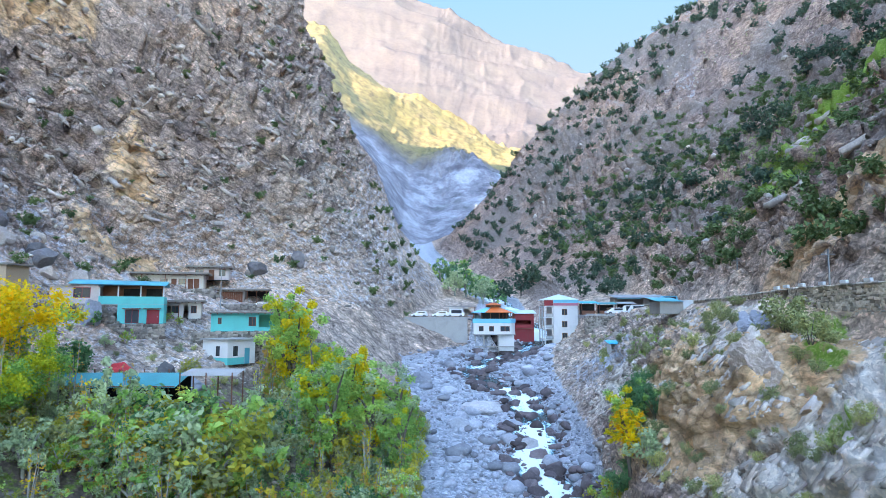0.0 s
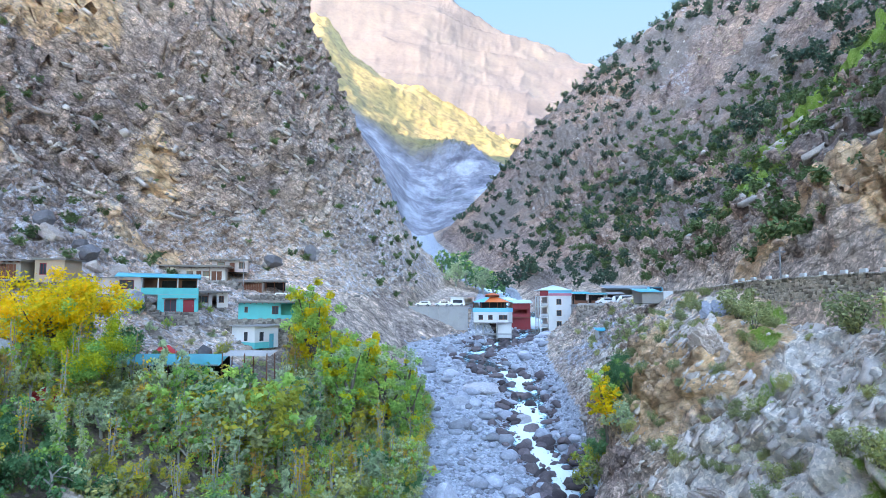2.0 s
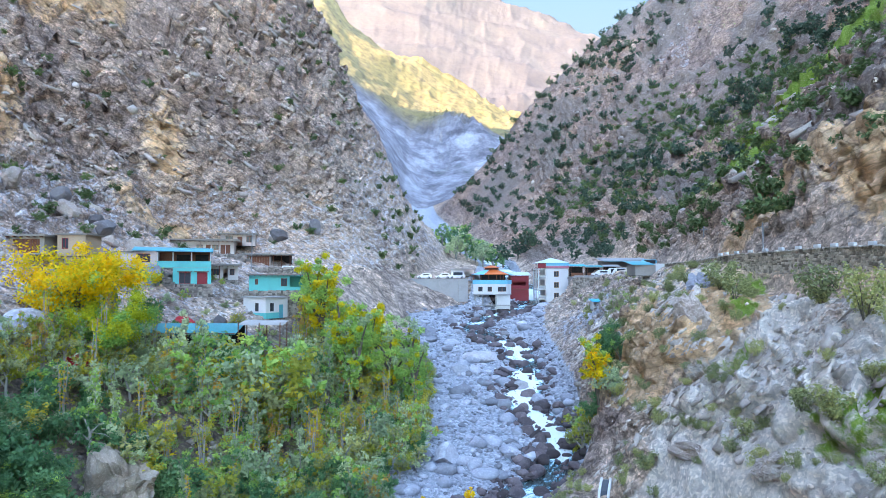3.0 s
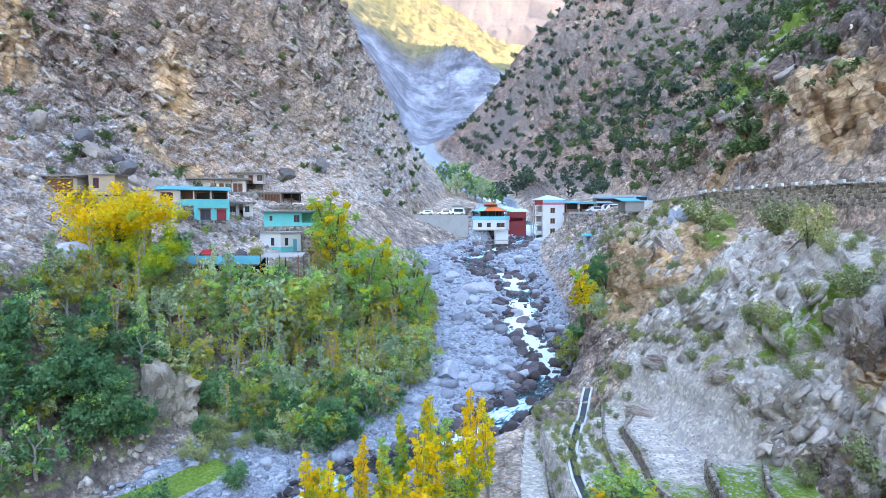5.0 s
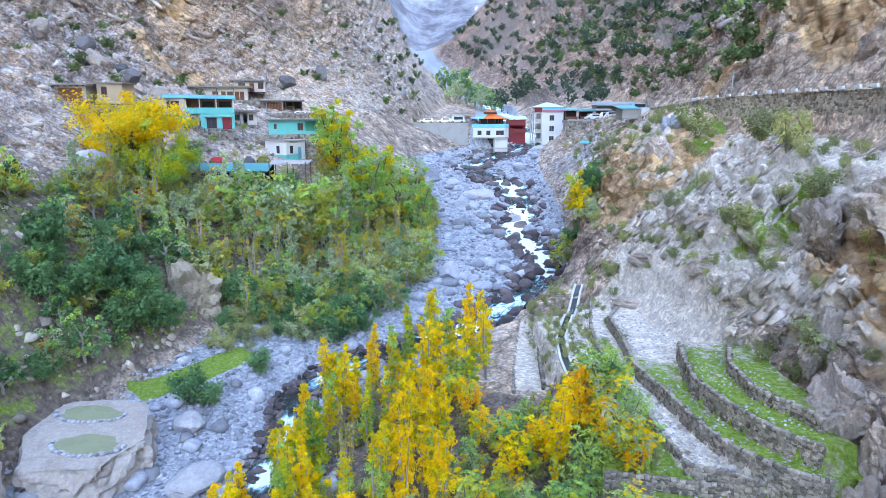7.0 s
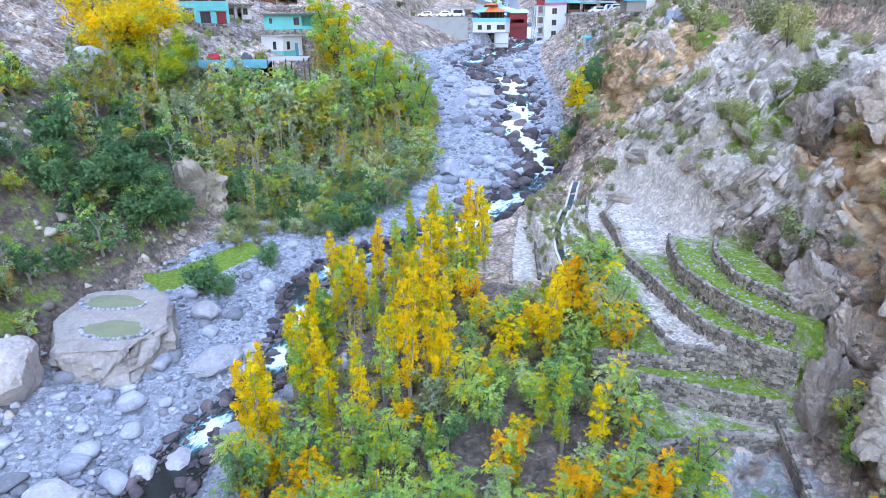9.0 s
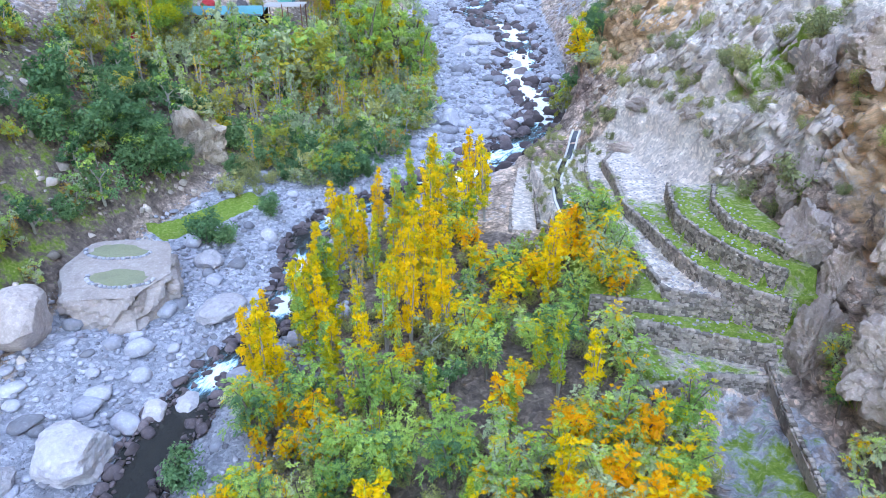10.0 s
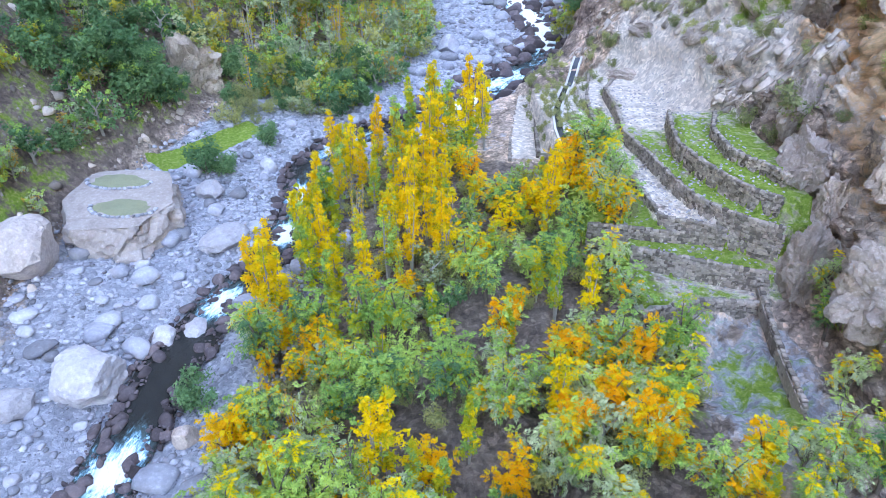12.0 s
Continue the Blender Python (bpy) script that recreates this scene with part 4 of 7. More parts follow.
def tree_kind(seed, height, spread, style, mats, bark, leaves, size, droop=0.0, spray=False):
    """Trunk with limbs, and a crown of leaf clumps; returns the two meshes, foot at the origin."""
    r = random.Random(seed)
    bm = bmesh.new()
    clumps, radii = [], []
    if style == "poplar":
        stems = r.randint(3, 5)
        for s in range(stems):
            a, lean = r.uniform(0, 6.28), r.uniform(0.02, 0.30) * spread
            h = height * r.uniform(0.75, 1.0)
            path = [Vector((math.cos(a) * lean * t * 2 + r.uniform(-0.08, 0.08) * (t > 0), math.sin(a) * lean * t * 2 + r.uniform(-0.08, 0.08) * (t > 0), h * t)) for t in (0, 0.25, 0.5, 0.75, 1)]
            stem(bm, path, 0.09, 0.02, 5)
            bmesh.ops.remove_doubles(bm, verts=bm.verts, dist=0.0005)
            for t in np.arange(0.3, 1.04, 0.075):
                i = min(int(t * 4), 3)
                at = path[i].lerp(path[i + 1], min(t * 4 - i, 1.0))
                w = spread * (0.5 if t < 0.8 else 0.16) * r.uniform(0.3, 1.1)
                clumps.append(at + Vector((r.uniform(-w, w), r.uniform(-w, w), r.uniform(-0.2, 0.3))))
                radii.append(r.uniform(0.18, 0.42) * spread * (1.15 - 0.5 * t))
    elif style in ("broad", "round"):
        low = 0.42 if style == "broad" else 0.2
        path = [Vector((r.uniform(-0.2, 0.2) * t, r.uniform(-0.2, 0.2) * t, height * 0.5 * t)) for t in (0, 0.35, 0.7, 1)]
        stem(bm, path, 0.035 * height, 0.02 * height, 7)
        for b in range(r.randint(7, 10)):
            a, up = 6.283 * b * 0.382 + r.uniform(-0.4, 0.4), r.uniform(0.1, 1.0)
            ring = r.randint(1, 3)
            start, thick = path[ring], (0.035 - 0.015 * ring / 3) * height
            out = spread * r.uniform(0.6, 1.0) * (1.1 - 0.55 * up)
            end = Vector((math.cos(a) * out, math.sin(a) * out, height * (low + (0.94 - low) * up)))
            stem(bm, [start, start.lerp(end, 0.5) + Vector((0, 0, 0.05 * height)), end], thick, 0.004 * height, 7)
            for t in (0.3, 0.45, 0.6, 0.75, 0.88, 1.0, 1.1):
                at = start.lerp(end, t)
                clumps.append(at + Vector((r.uniform(-0.5, 0.5), r.uniform(-0.5, 0.5), r.uniform(-0.3, 0.5))) * spread * 0.45)
                radii.append(r.uniform(0.08, 0.24) * spread * (1.1 if style == "round" else 1.0))
    else:
        for b in range(r.randint(5, 8)):
            a, out = 6.283 * b * 0.382, spread * r.uniform(0.25, 0.8)
            end = Vector((math.cos(a) * out, math.sin(a) * out, height * r.uniform(0.55, 1.0)))
            stem(bm, [Vector((0, 0, -0.2)), end * 0.5 + Vector((0, 0, 0.08 * height)), end], 0.035, 0.012, 4)
            for t in (0.4, 0.65, 0.85, 1.0):
                clumps.append(end * t + Vector((r.uniform(-0.3, 0.3), r.uniform(-0.3, 0.3), r.uniform(-0.1, 0.2))) * spread * 0.5)
                radii.append(r.uniform(0.2, 0.38) * spread)
    bmesh.ops.remove_doubles(bm, verts=bm.verts, dist=0.0005)
    trunk = bpy.data.meshes.new("trunk")
    bm.to_mesh(trunk)
    bm.free()
    trunk.materials.append(bark)
    crown = leaf_cloud("crown", mats if isinstance(mats, list) else [(mats, 1.0)], [tuple(c) for c in clumps], radii, max(4, leaves // len(clumps)), size, seed, droop, spray=spray)
    return trunk, crown


def plant(name, kind, x, y, scale, label, category="tree", group="", sink=0.1, z=None):
    thing = empty(name, Matrix.Translation((x, y, (ground_at(x, y) if z is None else z) - sink)) @ Matrix.Rotation(rng.uniform(0, 6.28), 4, "Z") @ Matrix.Diagonal((scale, scale, scale * rng.uniform(0.88, 1.15), 1)), label, category, group)
    for me in kind:
        ob = new(me.name, me)
        ob.parent = thing
    return thing


POPLAR_Y = [tree_kind(10 + i, 6.8, 1.25, "poplar", [(YELLOW_LEAF, 0.75), (LIME_LEAF, 0.25)], PALE_BARK, 2600, 0.10) for i in range(4)]
POPLAR_L = [tree_kind(20 + i, 6.2, 1.2, "poplar", [(LIME_LEAF, 0.5), (FRESH_LEAF, 0.35), (YELLOW_LEAF, 0.15)], PALE_BARK, 2600, 0.10) for i in range(3)]
WALNUT = [tree_kind(30 + i, 5.0, 1.8, "broad", m, BARK, 3000, 0.125, 0.9, True) for i, m in enumerate((
    [(FRESH_LEAF, 0.8), (LIME_LEAF, 0.2)], [(FRESH_LEAF, 0.5), (SAGE_LEAF, 0.3), (AMBER_LEAF, 0.2)], [(SAGE_LEAF, 0.6), (FRESH_LEAF, 0.3), (YELLOW_LEAF, 0.1)], [(FRESH_LEAF, 0.45), (DARK_LEAF, 0.35), (LIME_LEAF, 0.2)]))]
ORANGE_TREE = [tree_kind(35 + i, 4.6, 1.4, "broad", m, BARK, 2600, 0.12, 0.6, True) for i, m in enumerate((
    [(AMBER_LEAF, 0.8), (YELLOW_LEAF, 0.2)], [(AMBER_LEAF, 0.45), (YELLOW_LEAF, 0.3), (FRESH_LEAF, 0.25)], [(YELLOW_LEAF, 0.5), (AMBER_LEAF, 0.3), (LIME_LEAF, 0.2)]))]
FEATHER = [tree_kind(38 + i, 4.8, 2.0, "broad", PALE_LEAF, BARK, 4600, 0.075, 0.2) for i in range(2)]
GROVE = [tree_kind(40 + i, 5.0, 2.3, "round", m, PALE_BARK, 1350, 0.18) for i, m in enumerate((
    [(SAGE_LEAF, 1.0)], [(FRESH_LEAF, 0.7), (MUSTARD_LEAF, 0.3)], [(OLIVE_LEAF, 0.6), (SAGE_LEAF, 0.4)], [(DARK_LEAF, 0.7), (FRESH_LEAF, 0.3)], [(MUSTARD_LEAF, 0.5), (OLIVE_LEAF, 0.5)], [(SAGE_LEAF, 0.5), (FRESH_LEAF, 0.3), (RUST_LEAF, 0.2)]))]
GROVE_TALL = [tree_kind(46 + i, 7.2, 1.5, "poplar", m, PALE_BARK, 900, 0.17) for i, m in enumerate((
    [(SAGE_LEAF, 0.8), (MUSTARD_LEAF, 0.2)], [(FRESH_LEAF, 0.6), (SAGE_LEAF, 0.4)], [(MUSTARD_LEAF, 0.6), (RUST_LEAF, 0.4)]))]
BARE = [tree_kind(56 + i, 6.5, 0.9, "poplar", [(LIME_LEAF, 0.6), (RUST_LEAF, 0.4)], PALE_BARK, 170, 0.12) for i in range(2)]
BUSH = [tree_kind(50 + i, 2.2, 1.6, "bush", OLIVE_LEAF, BARK, 1000, 0.11) for i in range(4)]
DARK_BUSH = [tree_kind(60 + i, 3.0, 2.0, "bush", DARK_LEAF, BARK, 2000, 0.13) for i in range(3)]
BIG_DARK = [tree_kind(65 + i, 6.4, 4.4, "broad", [(DARK_LEAF, 0.8), (FRESH_LEAF, 0.2)], BARK, 7000, 0.14) for i in range(2)]
BIG_YELLOW = [tree_kind(70 + i, 8.0, 7.4, "broad", m, BARK, 15000, 0.15) for i, m in enumerate(([(YELLOW_LEAF, 0.35), (LIME_LEAF, 0.5), (FRESH_LEAF, 0.15)], [(LIME_LEAF, 0.6), (FRESH_LEAF, 0.4)]))]
TALL_GREEN = [tree_kind(75 + i, 14.0, 4.0, "round", m, BARK, 8000, 0.21) for i, m in enumerate(([(LIME_LEAF, 0.7), (FRESH_LEAF, 0.3)], [(FRESH_LEAF, 0.6), (SAGE_LEAF, 0.25), (LIME_LEAF, 0.15)]))]
FAR_TREE = [tree_kind(80 + i, 5.0, 2.6, "broad", OAK_LEAF, BARK, 420, 0.36) for i in range(4)]
FAR_BUSH = [tree_kind(85 + i, 2.4, 2.2, "bush", MOUNTAIN_LEAF, BARK, 260, 0.32) for i in range(3)]


def thicket(name, label, kinds, spots, low, high, category="bush"):
    """Many far shrubs joined into one sheet of leaves."""
    vs = []
    for x, y in spots:
        me = kinds[rng.integers(len(kinds))][1]
        co = np.empty(len(me.vertices) * 3, np.float32)
        me.vertices.foreach_get("co", co)
        co = co.reshape(-1, 3) * rng.uniform(low, high)
        a = rng.uniform(0, 6.28)
        vs.append(np.stack([co[:, 0] * math.cos(a) - co[:, 1] * math.sin(a) + x, co[:, 0] * math.sin(a) + co[:, 1] * math.cos(a) + y, co[:, 2] + ground_at(x, y) - 0.3], 1))
    v = np.concatenate(vs)
    return tagged(new(name, mesh_of(name, v, np.arange(len(v)).reshape(-1, 4), kinds[0][1].materials[0])), label, category, kind="stuff")

# ---- planting ----
def strew(n, x0, x1, y0, y1, ok, gap):
    """Places at least a gap apart."""
    out, cells = [], {}
    for _ in range(n * 40):
        x, y = rng.uniform(x0, x1), rng.uniform(y0, y1)
        if not ok(x, y):
            continue
        i, j = int(x // gap), int(y // gap)
        if all((x - a) ** 2 + (y - b) ** 2 > gap * gap for u in (-1, 0, 1) for v in (-1, 0, 1) for a, b in cells.get((i + u, j + v), ())):
            cells.setdefault((i, j), []).append((x, y))
            out.append((x, y))
            if len(out) == n:
                break
    return out


def stream_gap(x, y):
    return float(from_stream(np.array([x]), np.array([y]))[0])


def in_wood(x, y):
    right = 13.0 if y < 0 else 10.5 if y < 9 else 11.8 if y < 20 else 2.0
    return -14 < x < right and y < 29 - max(0, x) * 0.7 and stream_gap(x, y) > 2.0 and x > river_edges(y)[1] - 1


for x, y, s in ((8.2, 15.6, 1.15), (2.1, 0.7, 0.95), (9.3, -2.4, 0.9), (3.2, 12.5, 0.9), (5.6, 14.2, 0.95), (9.4, 11.6, 0.8), (10.3, 8.6, 0.8), (0.8, 8.0, 0.7), (4.6, -7.5, 0.9), (6.6, -6.0, 1.0), (8.4, -8.0, 1.0), (9.8, -6.6, 0.9), (-2.2, -8.5, 0.8), (13.0, -9.5, 0.8), (11.5, -11, 0.8)):
    plant("amber_tree", ORANGE_TREE[rng.integers(3)], x, y, s, "small tree with orange and amber autumn leaves", "tree", "amber trees in the wood")
for x, y, s in ((-5.2, -3.5, 1.0), (-4.0, -1.5, 0.8), (11.8, 13.5, 0.55), (-7.5, -10.5, 0.9), (-4.5, -12.5, 0.9)):
    plant("feathery_tree", FEATHER[rng.integers(2)], x, y, s, "feathery tree with pale lime green leaves", "tree", "trees in the wood")
for x, y, s in ((-14.4, 7.6, 1.25), (-13.6, 6.2, 1.1), (-14.2, 9.0, 1.05)):
    plant("poplar", POPLAR_Y[rng.integers(4)], x, y, s, "slender poplar with golden yellow autumn leaves", "tree", "poplars in the wood")
for x, y in strew(260, -14, 13, -26, 29, in_wood, 1.1):
    west = float(smooth(0.5, -3.5, x) * smooth(4, 9, y))
    u = rng.uniform()
    if u < 0.92 * west + 0.03:
        kind = POPLAR_Y[rng.integers(4)] if rng.uniform() < 0.55 else POPLAR_L[rng.integers(3)]
        plant("poplar", kind, x, y, rng.uniform(0.75, 1.2), "slender poplar with golden yellow autumn leaves", "tree", "poplars in the wood")
    elif u < 0.57:
        plant("walnut_tree", WALNUT[rng.integers(4)], x, y, rng.uniform(0.55, 1.0), "young broadleaf tree with drooping green and yellowing leaves", "tree", "trees in the wood")
    elif u < 0.74:
        plant("amber_tree", ORANGE_TREE[rng.integers(3)], x, y, rng.uniform(0.5, 0.85), "small tree with orange and amber autumn leaves", "tree", "amber trees in the wood")
    elif u < 0.88:
        plant("sapling", POPLAR_L[rng.integers(3)], x, y, rng.uniform(0.5, 0.85), "thin sapling with lime green and yellow leaves", "tree", "trees in the wood")
    else:
        plant("shrub", GROVE[rng.integers(6)], x, y, rng.uniform(0.4, 0.75), "grey-green shrub under the taller trees", "bush", "trees in the wood")


for x, y in strew(34, -14, -5, -14, 22, in_wood, 1.5):
    plant("bare_sapling", BARE[rng.integers(2)], x, y, rng.uniform(0.45, 0.8), "thin pale sapling that has shed most leaves", "tree", "saplings in the wood")
for x, y in strew(170, -14, 13, -26, 29, in_wood, 1.2):
    plant("undergrowth", BUSH[rng.integers(4)], x, y, rng.uniform(0.35, 0.8), "low grey-green undergrowth between the trees", "bush", "undergrowth in the wood")


def in_grove(x, y):
    p = profile(y)
    return y > 41.5 and not (x < -43 and 40 < y < 68) and p[5, 0] - (13 if y < 60 else 4) < x < p[6, 0] + 5 and stream_gap(x, y) > 4 and not (-31.5 < x < -24.5 and 36 < y < 44) and not (x > -6 and y > 92) and not (-41 < x < -19 and 60 < y < 68) and not (y > 68 and x < -21)


for x, y in strew(360, -54, 1, 35, 100, in_grove, 1.6):
    tall = rng.uniform() < 0.28
    plant("grove_tree", GROVE_TALL[rng.integers(3)] if tall else GROVE[rng.integers(6)], x, y, 0.45 + 0.75 * rng.uniform() ** 1.4, "bushy bank tree with grey-green and yellowing leaves", "tree", "trees on the bank")
for x, y in strew(60, -46, 1, 40, 96, in_grove, 2.6):
    plant("bare_sapling", BARE[rng.integers(2)], x, y, rng.uniform(0.8, 1.25), "thin pale sapling that has shed most leaves", "tree", "saplings on the bank")
for x, y, k, s in ((-31.6, 33.6, 0, 0.82), (-34.4, 32.0, 1, 0.66), (-29.2, 35.6, 1, 0.55), (-37.0, 29.6, 0, 0.5), (-13.6, 42.6, 0, 0.62), (-19.5, 46.0, 1, 0.6)):
    plant("dark_tree", BIG_DARK[k], x, y, s, "dense dark green tree on the bank", "tree", "dark trees on the bank")
for x, y in strew(8, -56, -30, 8, 40, lambda x, y: profile(y)[5, 0] - 12 < x < profile(y)[6, 0] - 0.5, 1.9):
    plant("dark_bush", DARK_BUSH[rng.integers(3)], x, y, rng.uniform(0.7, 1.35), "dense dark green bush on the bank", "bush", "bushes on the bank")
for x, y, s in ((-24.2, 27.2, 1.25), (-22.6, 27.6, 0.9), (-19.6, 33.8, 0.95), (-13.0, 41.5, 1.4), (-12.0, 44, 1.2), (-15.5, 43.5, 1.2), (-17.5, 45, 1.1), (-22, 43, 1.2), (-31.5, 32.5, 1.7), (-33.5, 34.5, 1.7), (-34.5, 30.5, 1.6), (-30.2, 34.8, 1.4), (-36.5, 27, 1.4), (-37.5, 31.5, 1.6), (-20.5, 46, 1.2), (-24, 45, 1.2), (-26, 44.5, 1.3), (-17.0, -1.0, 0.85)):
    plant("dark_bush", DARK_BUSH[rng.integers(3)], x, y, s, "round dark green bush beside the stream", "bush", "bushes on the bank")
def edge_wood(x, y):
    return profile(y)[6, 0] + 3 < x < min(-3.2, -11 + 0.45 * (y - 42)) and stream_gap(x, y) > 2.2


for x, y in strew(18, -38, -14, 34, 47, lambda x, y: stream_gap(x, y) > 2.5 and not (-31.5 < x < -25 and 36 < y < 44) and (y > 40 or x < -30), 1.5):
    plant("dark_bush", DARK_BUSH[rng.integers(3)], x, y, rng.uniform(0.6, 1.2), "dense dark green bush on the bank", "bush", "bushes on the bank")
for x, y in strew(70, -20, 2, 40, 66, edge_wood, 1.35):
    plant("edge_tree", GROVE[rng.integers(6)] if rng.uniform() < 0.6 else DARK_BUSH[rng.integers(3)], x, y, rng.uniform(0.5, 0.95), "bushy tree with dark green leaves beside the gravel", "tree", "trees on the bank")
for x, y, s in ((-12.5, 0.5, 0.5), (-13.5, 2.5, 0.55), (-11.5, -2.5, 0.5), (-12.5, -5, 0.55), (-10.5, -7.0, 0.5), (-11.8, 3.5, 0.5), (-9.8, 0.0, 0.5)):
    plant("amber_tree", ORANGE_TREE[rng.integers(3)], x, y, s, "small tree with orange and amber autumn leaves", "tree", "amber trees in the wood")
for x, y in strew(70, -58, -31, 14, 40, lambda x, y: profile(y)[5, 0] - 13 < x < profile(y)[6, 0] - 0.5, 1.7):
    plant("bank_tree", GROVE[rng.integers(6)], x, y, rng.uniform(0.4, 0.9), "bushy bank tree with grey-green and yellowing leaves", "tree", "trees on the bank")
plant("spreading_tree", BIG_YELLOW[0], -41.5, 57, 1.2, "large spreading tree with yellow-green autumn leaves", "tree", sink=1.2)
plant("spreading_tree", BIG_YELLOW[1], -36.0, 54, 0.75, "large spreading tree with yellow-green autumn leaves", "tree")
for k, x, y, s in ((0, -18.5, 80, 1.05), (0, -15.0, 76, 1.0), (0, -11.5, 79, 0.9), (0, -20.5, 86, 0.95), (1, -8.5, 77, 1.0), (1, -6.0, 82, 0.9), (1, -12.0, 72, 0.95), (0, -9.8, 84, 0.85), (1, -4.5, 74, 0.75)):
    plant("tall_tree", TALL_GREEN[k], x, y, s, "tall leafy tree turning from green to yellow", "tree", "tall trees by the village")
for x, y in strew(44, -41, -18, 55.5, 61.0, lambda x, y: True, 1.3):
    plant("grove_tree", GROVE[rng.integers(6)], x, y, float(np.clip(((17.4 if x < -27 else 18.2) - ground_at(x, y)) / 4.9 * rng.uniform(0.85, 1.05), 0.45, 2.0)), "bushy bank tree with grey-green and yellowing leaves", "tree", "trees on the bank")
for x, y, s in ((-4.5, 29.0, 1.2), (-2.5, 30.5, 1.25), (-0.5, 29.5, 1.3), (1.2, 31.0, 1.25), (2.6, 29.0, 1.15), (-6.0, 27.5, 1.2), (0.6, 27.0, 1.2)):
    plant("poplar", POPLAR_Y[rng.integers(4)] if x > 0 else POPLAR_L[rng.integers(3)], x, y, s, "slender poplar with golden yellow autumn leaves", "tree", "poplars in the wood")
for x, y, s in ((-37.5, 66.5, 1.3), (-34.5, 68, 0.8), (-43, 64, 1.2)):
    plant("dark_bush", DARK_BUSH[1], x, y, s, "dark green bushy tree below the houses", "bush", "bushes on the bank")
for kind, x, y, s in ((GROVE[4], 16.4, 64.5, 1.15), (TALL_GREEN[0], 18.6, 66.5, 0.62), (GROVE[0], 19.4, 62.0, 0.95), (GROVE[1], 17.6, 69.5, 1.1), (ORANGE_TREE[2], 18.4, 64.8, 1.35)):
    plant("lime_tree", kind, x, y, s, "yellow-green tree at the foot of the cliff", "tree")
plant("dark_tree", BIG_DARK[0], 21.8, 67.5, 0.62, "dense dark green tree at the foot of the cliff", "tree")
for x, y, s in ((21.6, 71.5, 1.2), (22.2, 75, 1.4), (17.8, 65.5, 0.9)):
    plant("dark_bush", DARK_BUSH[2], x, y, s, "dark green bush at the foot of the cliff", "bush")


for x, y in strew(44, -46, -21, 66, 95, lambda x, y: not any(a < x < b and c < y < d for a, b, c, d in ((-50, -34, 79.5, 88), (-34, -21, 87, 97), (-45, -33, 92, 101), (-30, -21, 82, 90), (-38, -33, 69, 73))), 1.6):
    plant("yard_shrub", GROVE[rng.integers(6)] if rng.uniform() < 0.5 else BUSH[rng.integers(4)], x, y, rng.uniform(0.25, 0.55), "thin shrub among the stones between the houses", "bush", "shrubs between the houses")


def on_slope(x, y):
    p = profile(y)
    return p[10, 0] + 0.5 < x < p[12, 0] - 1 and float(terrace_level(np.array([x]), np.array([y]))[0]) < -5


for x, y, s in ((31.0, 58.5, 1.7), (31.6, 40.2, 1.6), (29.5, 52, 1.3), (30.5, 33, 1.5), (27.5, 22, 1.2), (24.5, 27.5, 0.9), (22.8, 12.0, 1.3), (25.5, 5.5, 1.5), (23, 36, 0.8)):
    plant("slope_shrub", BUSH[rng.integers(4)], x, y, s, "rounded grey-green shrub rooted in the crags", "bush", "shrubs on the slope")
for x, y in strew(170, 14, 37, -4, 128, on_slope, 1.6):
    plant("slope_shrub", BUSH[rng.integers(4)], x, y, rng.uniform(0.25, 0.75), "low grey-green shrub on the rocky slope", "bush", "shrubs on the slope")
for x, y in strew(34, 14.5, 25, 22, 50, lambda x, y: float(terrace_level(np.array([x]), np.array([y]))[0]) < 5.5, 1.5):
    plant("slope_shrub", BUSH[rng.integers(4)], x, y, rng.uniform(0.25, 0.5), "low grey-green tuft above the terraces", "bush", "shrubs on the slope")
for x, y, s in ((20.4, -0.8, 1.0), (20.9, 1.2, 0.8), (19.8, -4.6, 1.0), (20.8, -6.2, 1.1), (15.5, -9.0, 1.1), (17.4, -8.2, 1.2), (16.2, -10.8, 1.1), (18.5, -10.2, 1.2), (14.2, -11.5, 1.0), (19.6, -8.6, 1.0)):
    plant("green_shrub", WALNUT[rng.integers(4)], x, y, 0.62 * s, "leafy green shrub beside the lowest field", "bush", "shrubs by the lowest field")
for x, y in strew(90, 8.0, 13.6, 27, 54, lambda x, y: stream_gap(x, y) > 2, 0.9):
    plant("dry_shrub", BUSH[rng.integers(4)], x, y, rng.uniform(0.2, 0.45), "low brownish-green shrub on the old terraces", "bush", "shrubs on the terraces")


def on_mountain(x, y):
    p = profile(y)
    band = p[14, 0] + (p[15, 0] - p[14, 0]) * 0.15
    return band < x < p[16, 0] - 5 and vnoise(np.array([x / 26]), np.array([y / 40]), np.array([0.0]), 91)[0] > -0.1


def low_mountain(x, y):
    p = profile(y)
    return p[13, 0] + 2 < x < p[15, 0] + 12


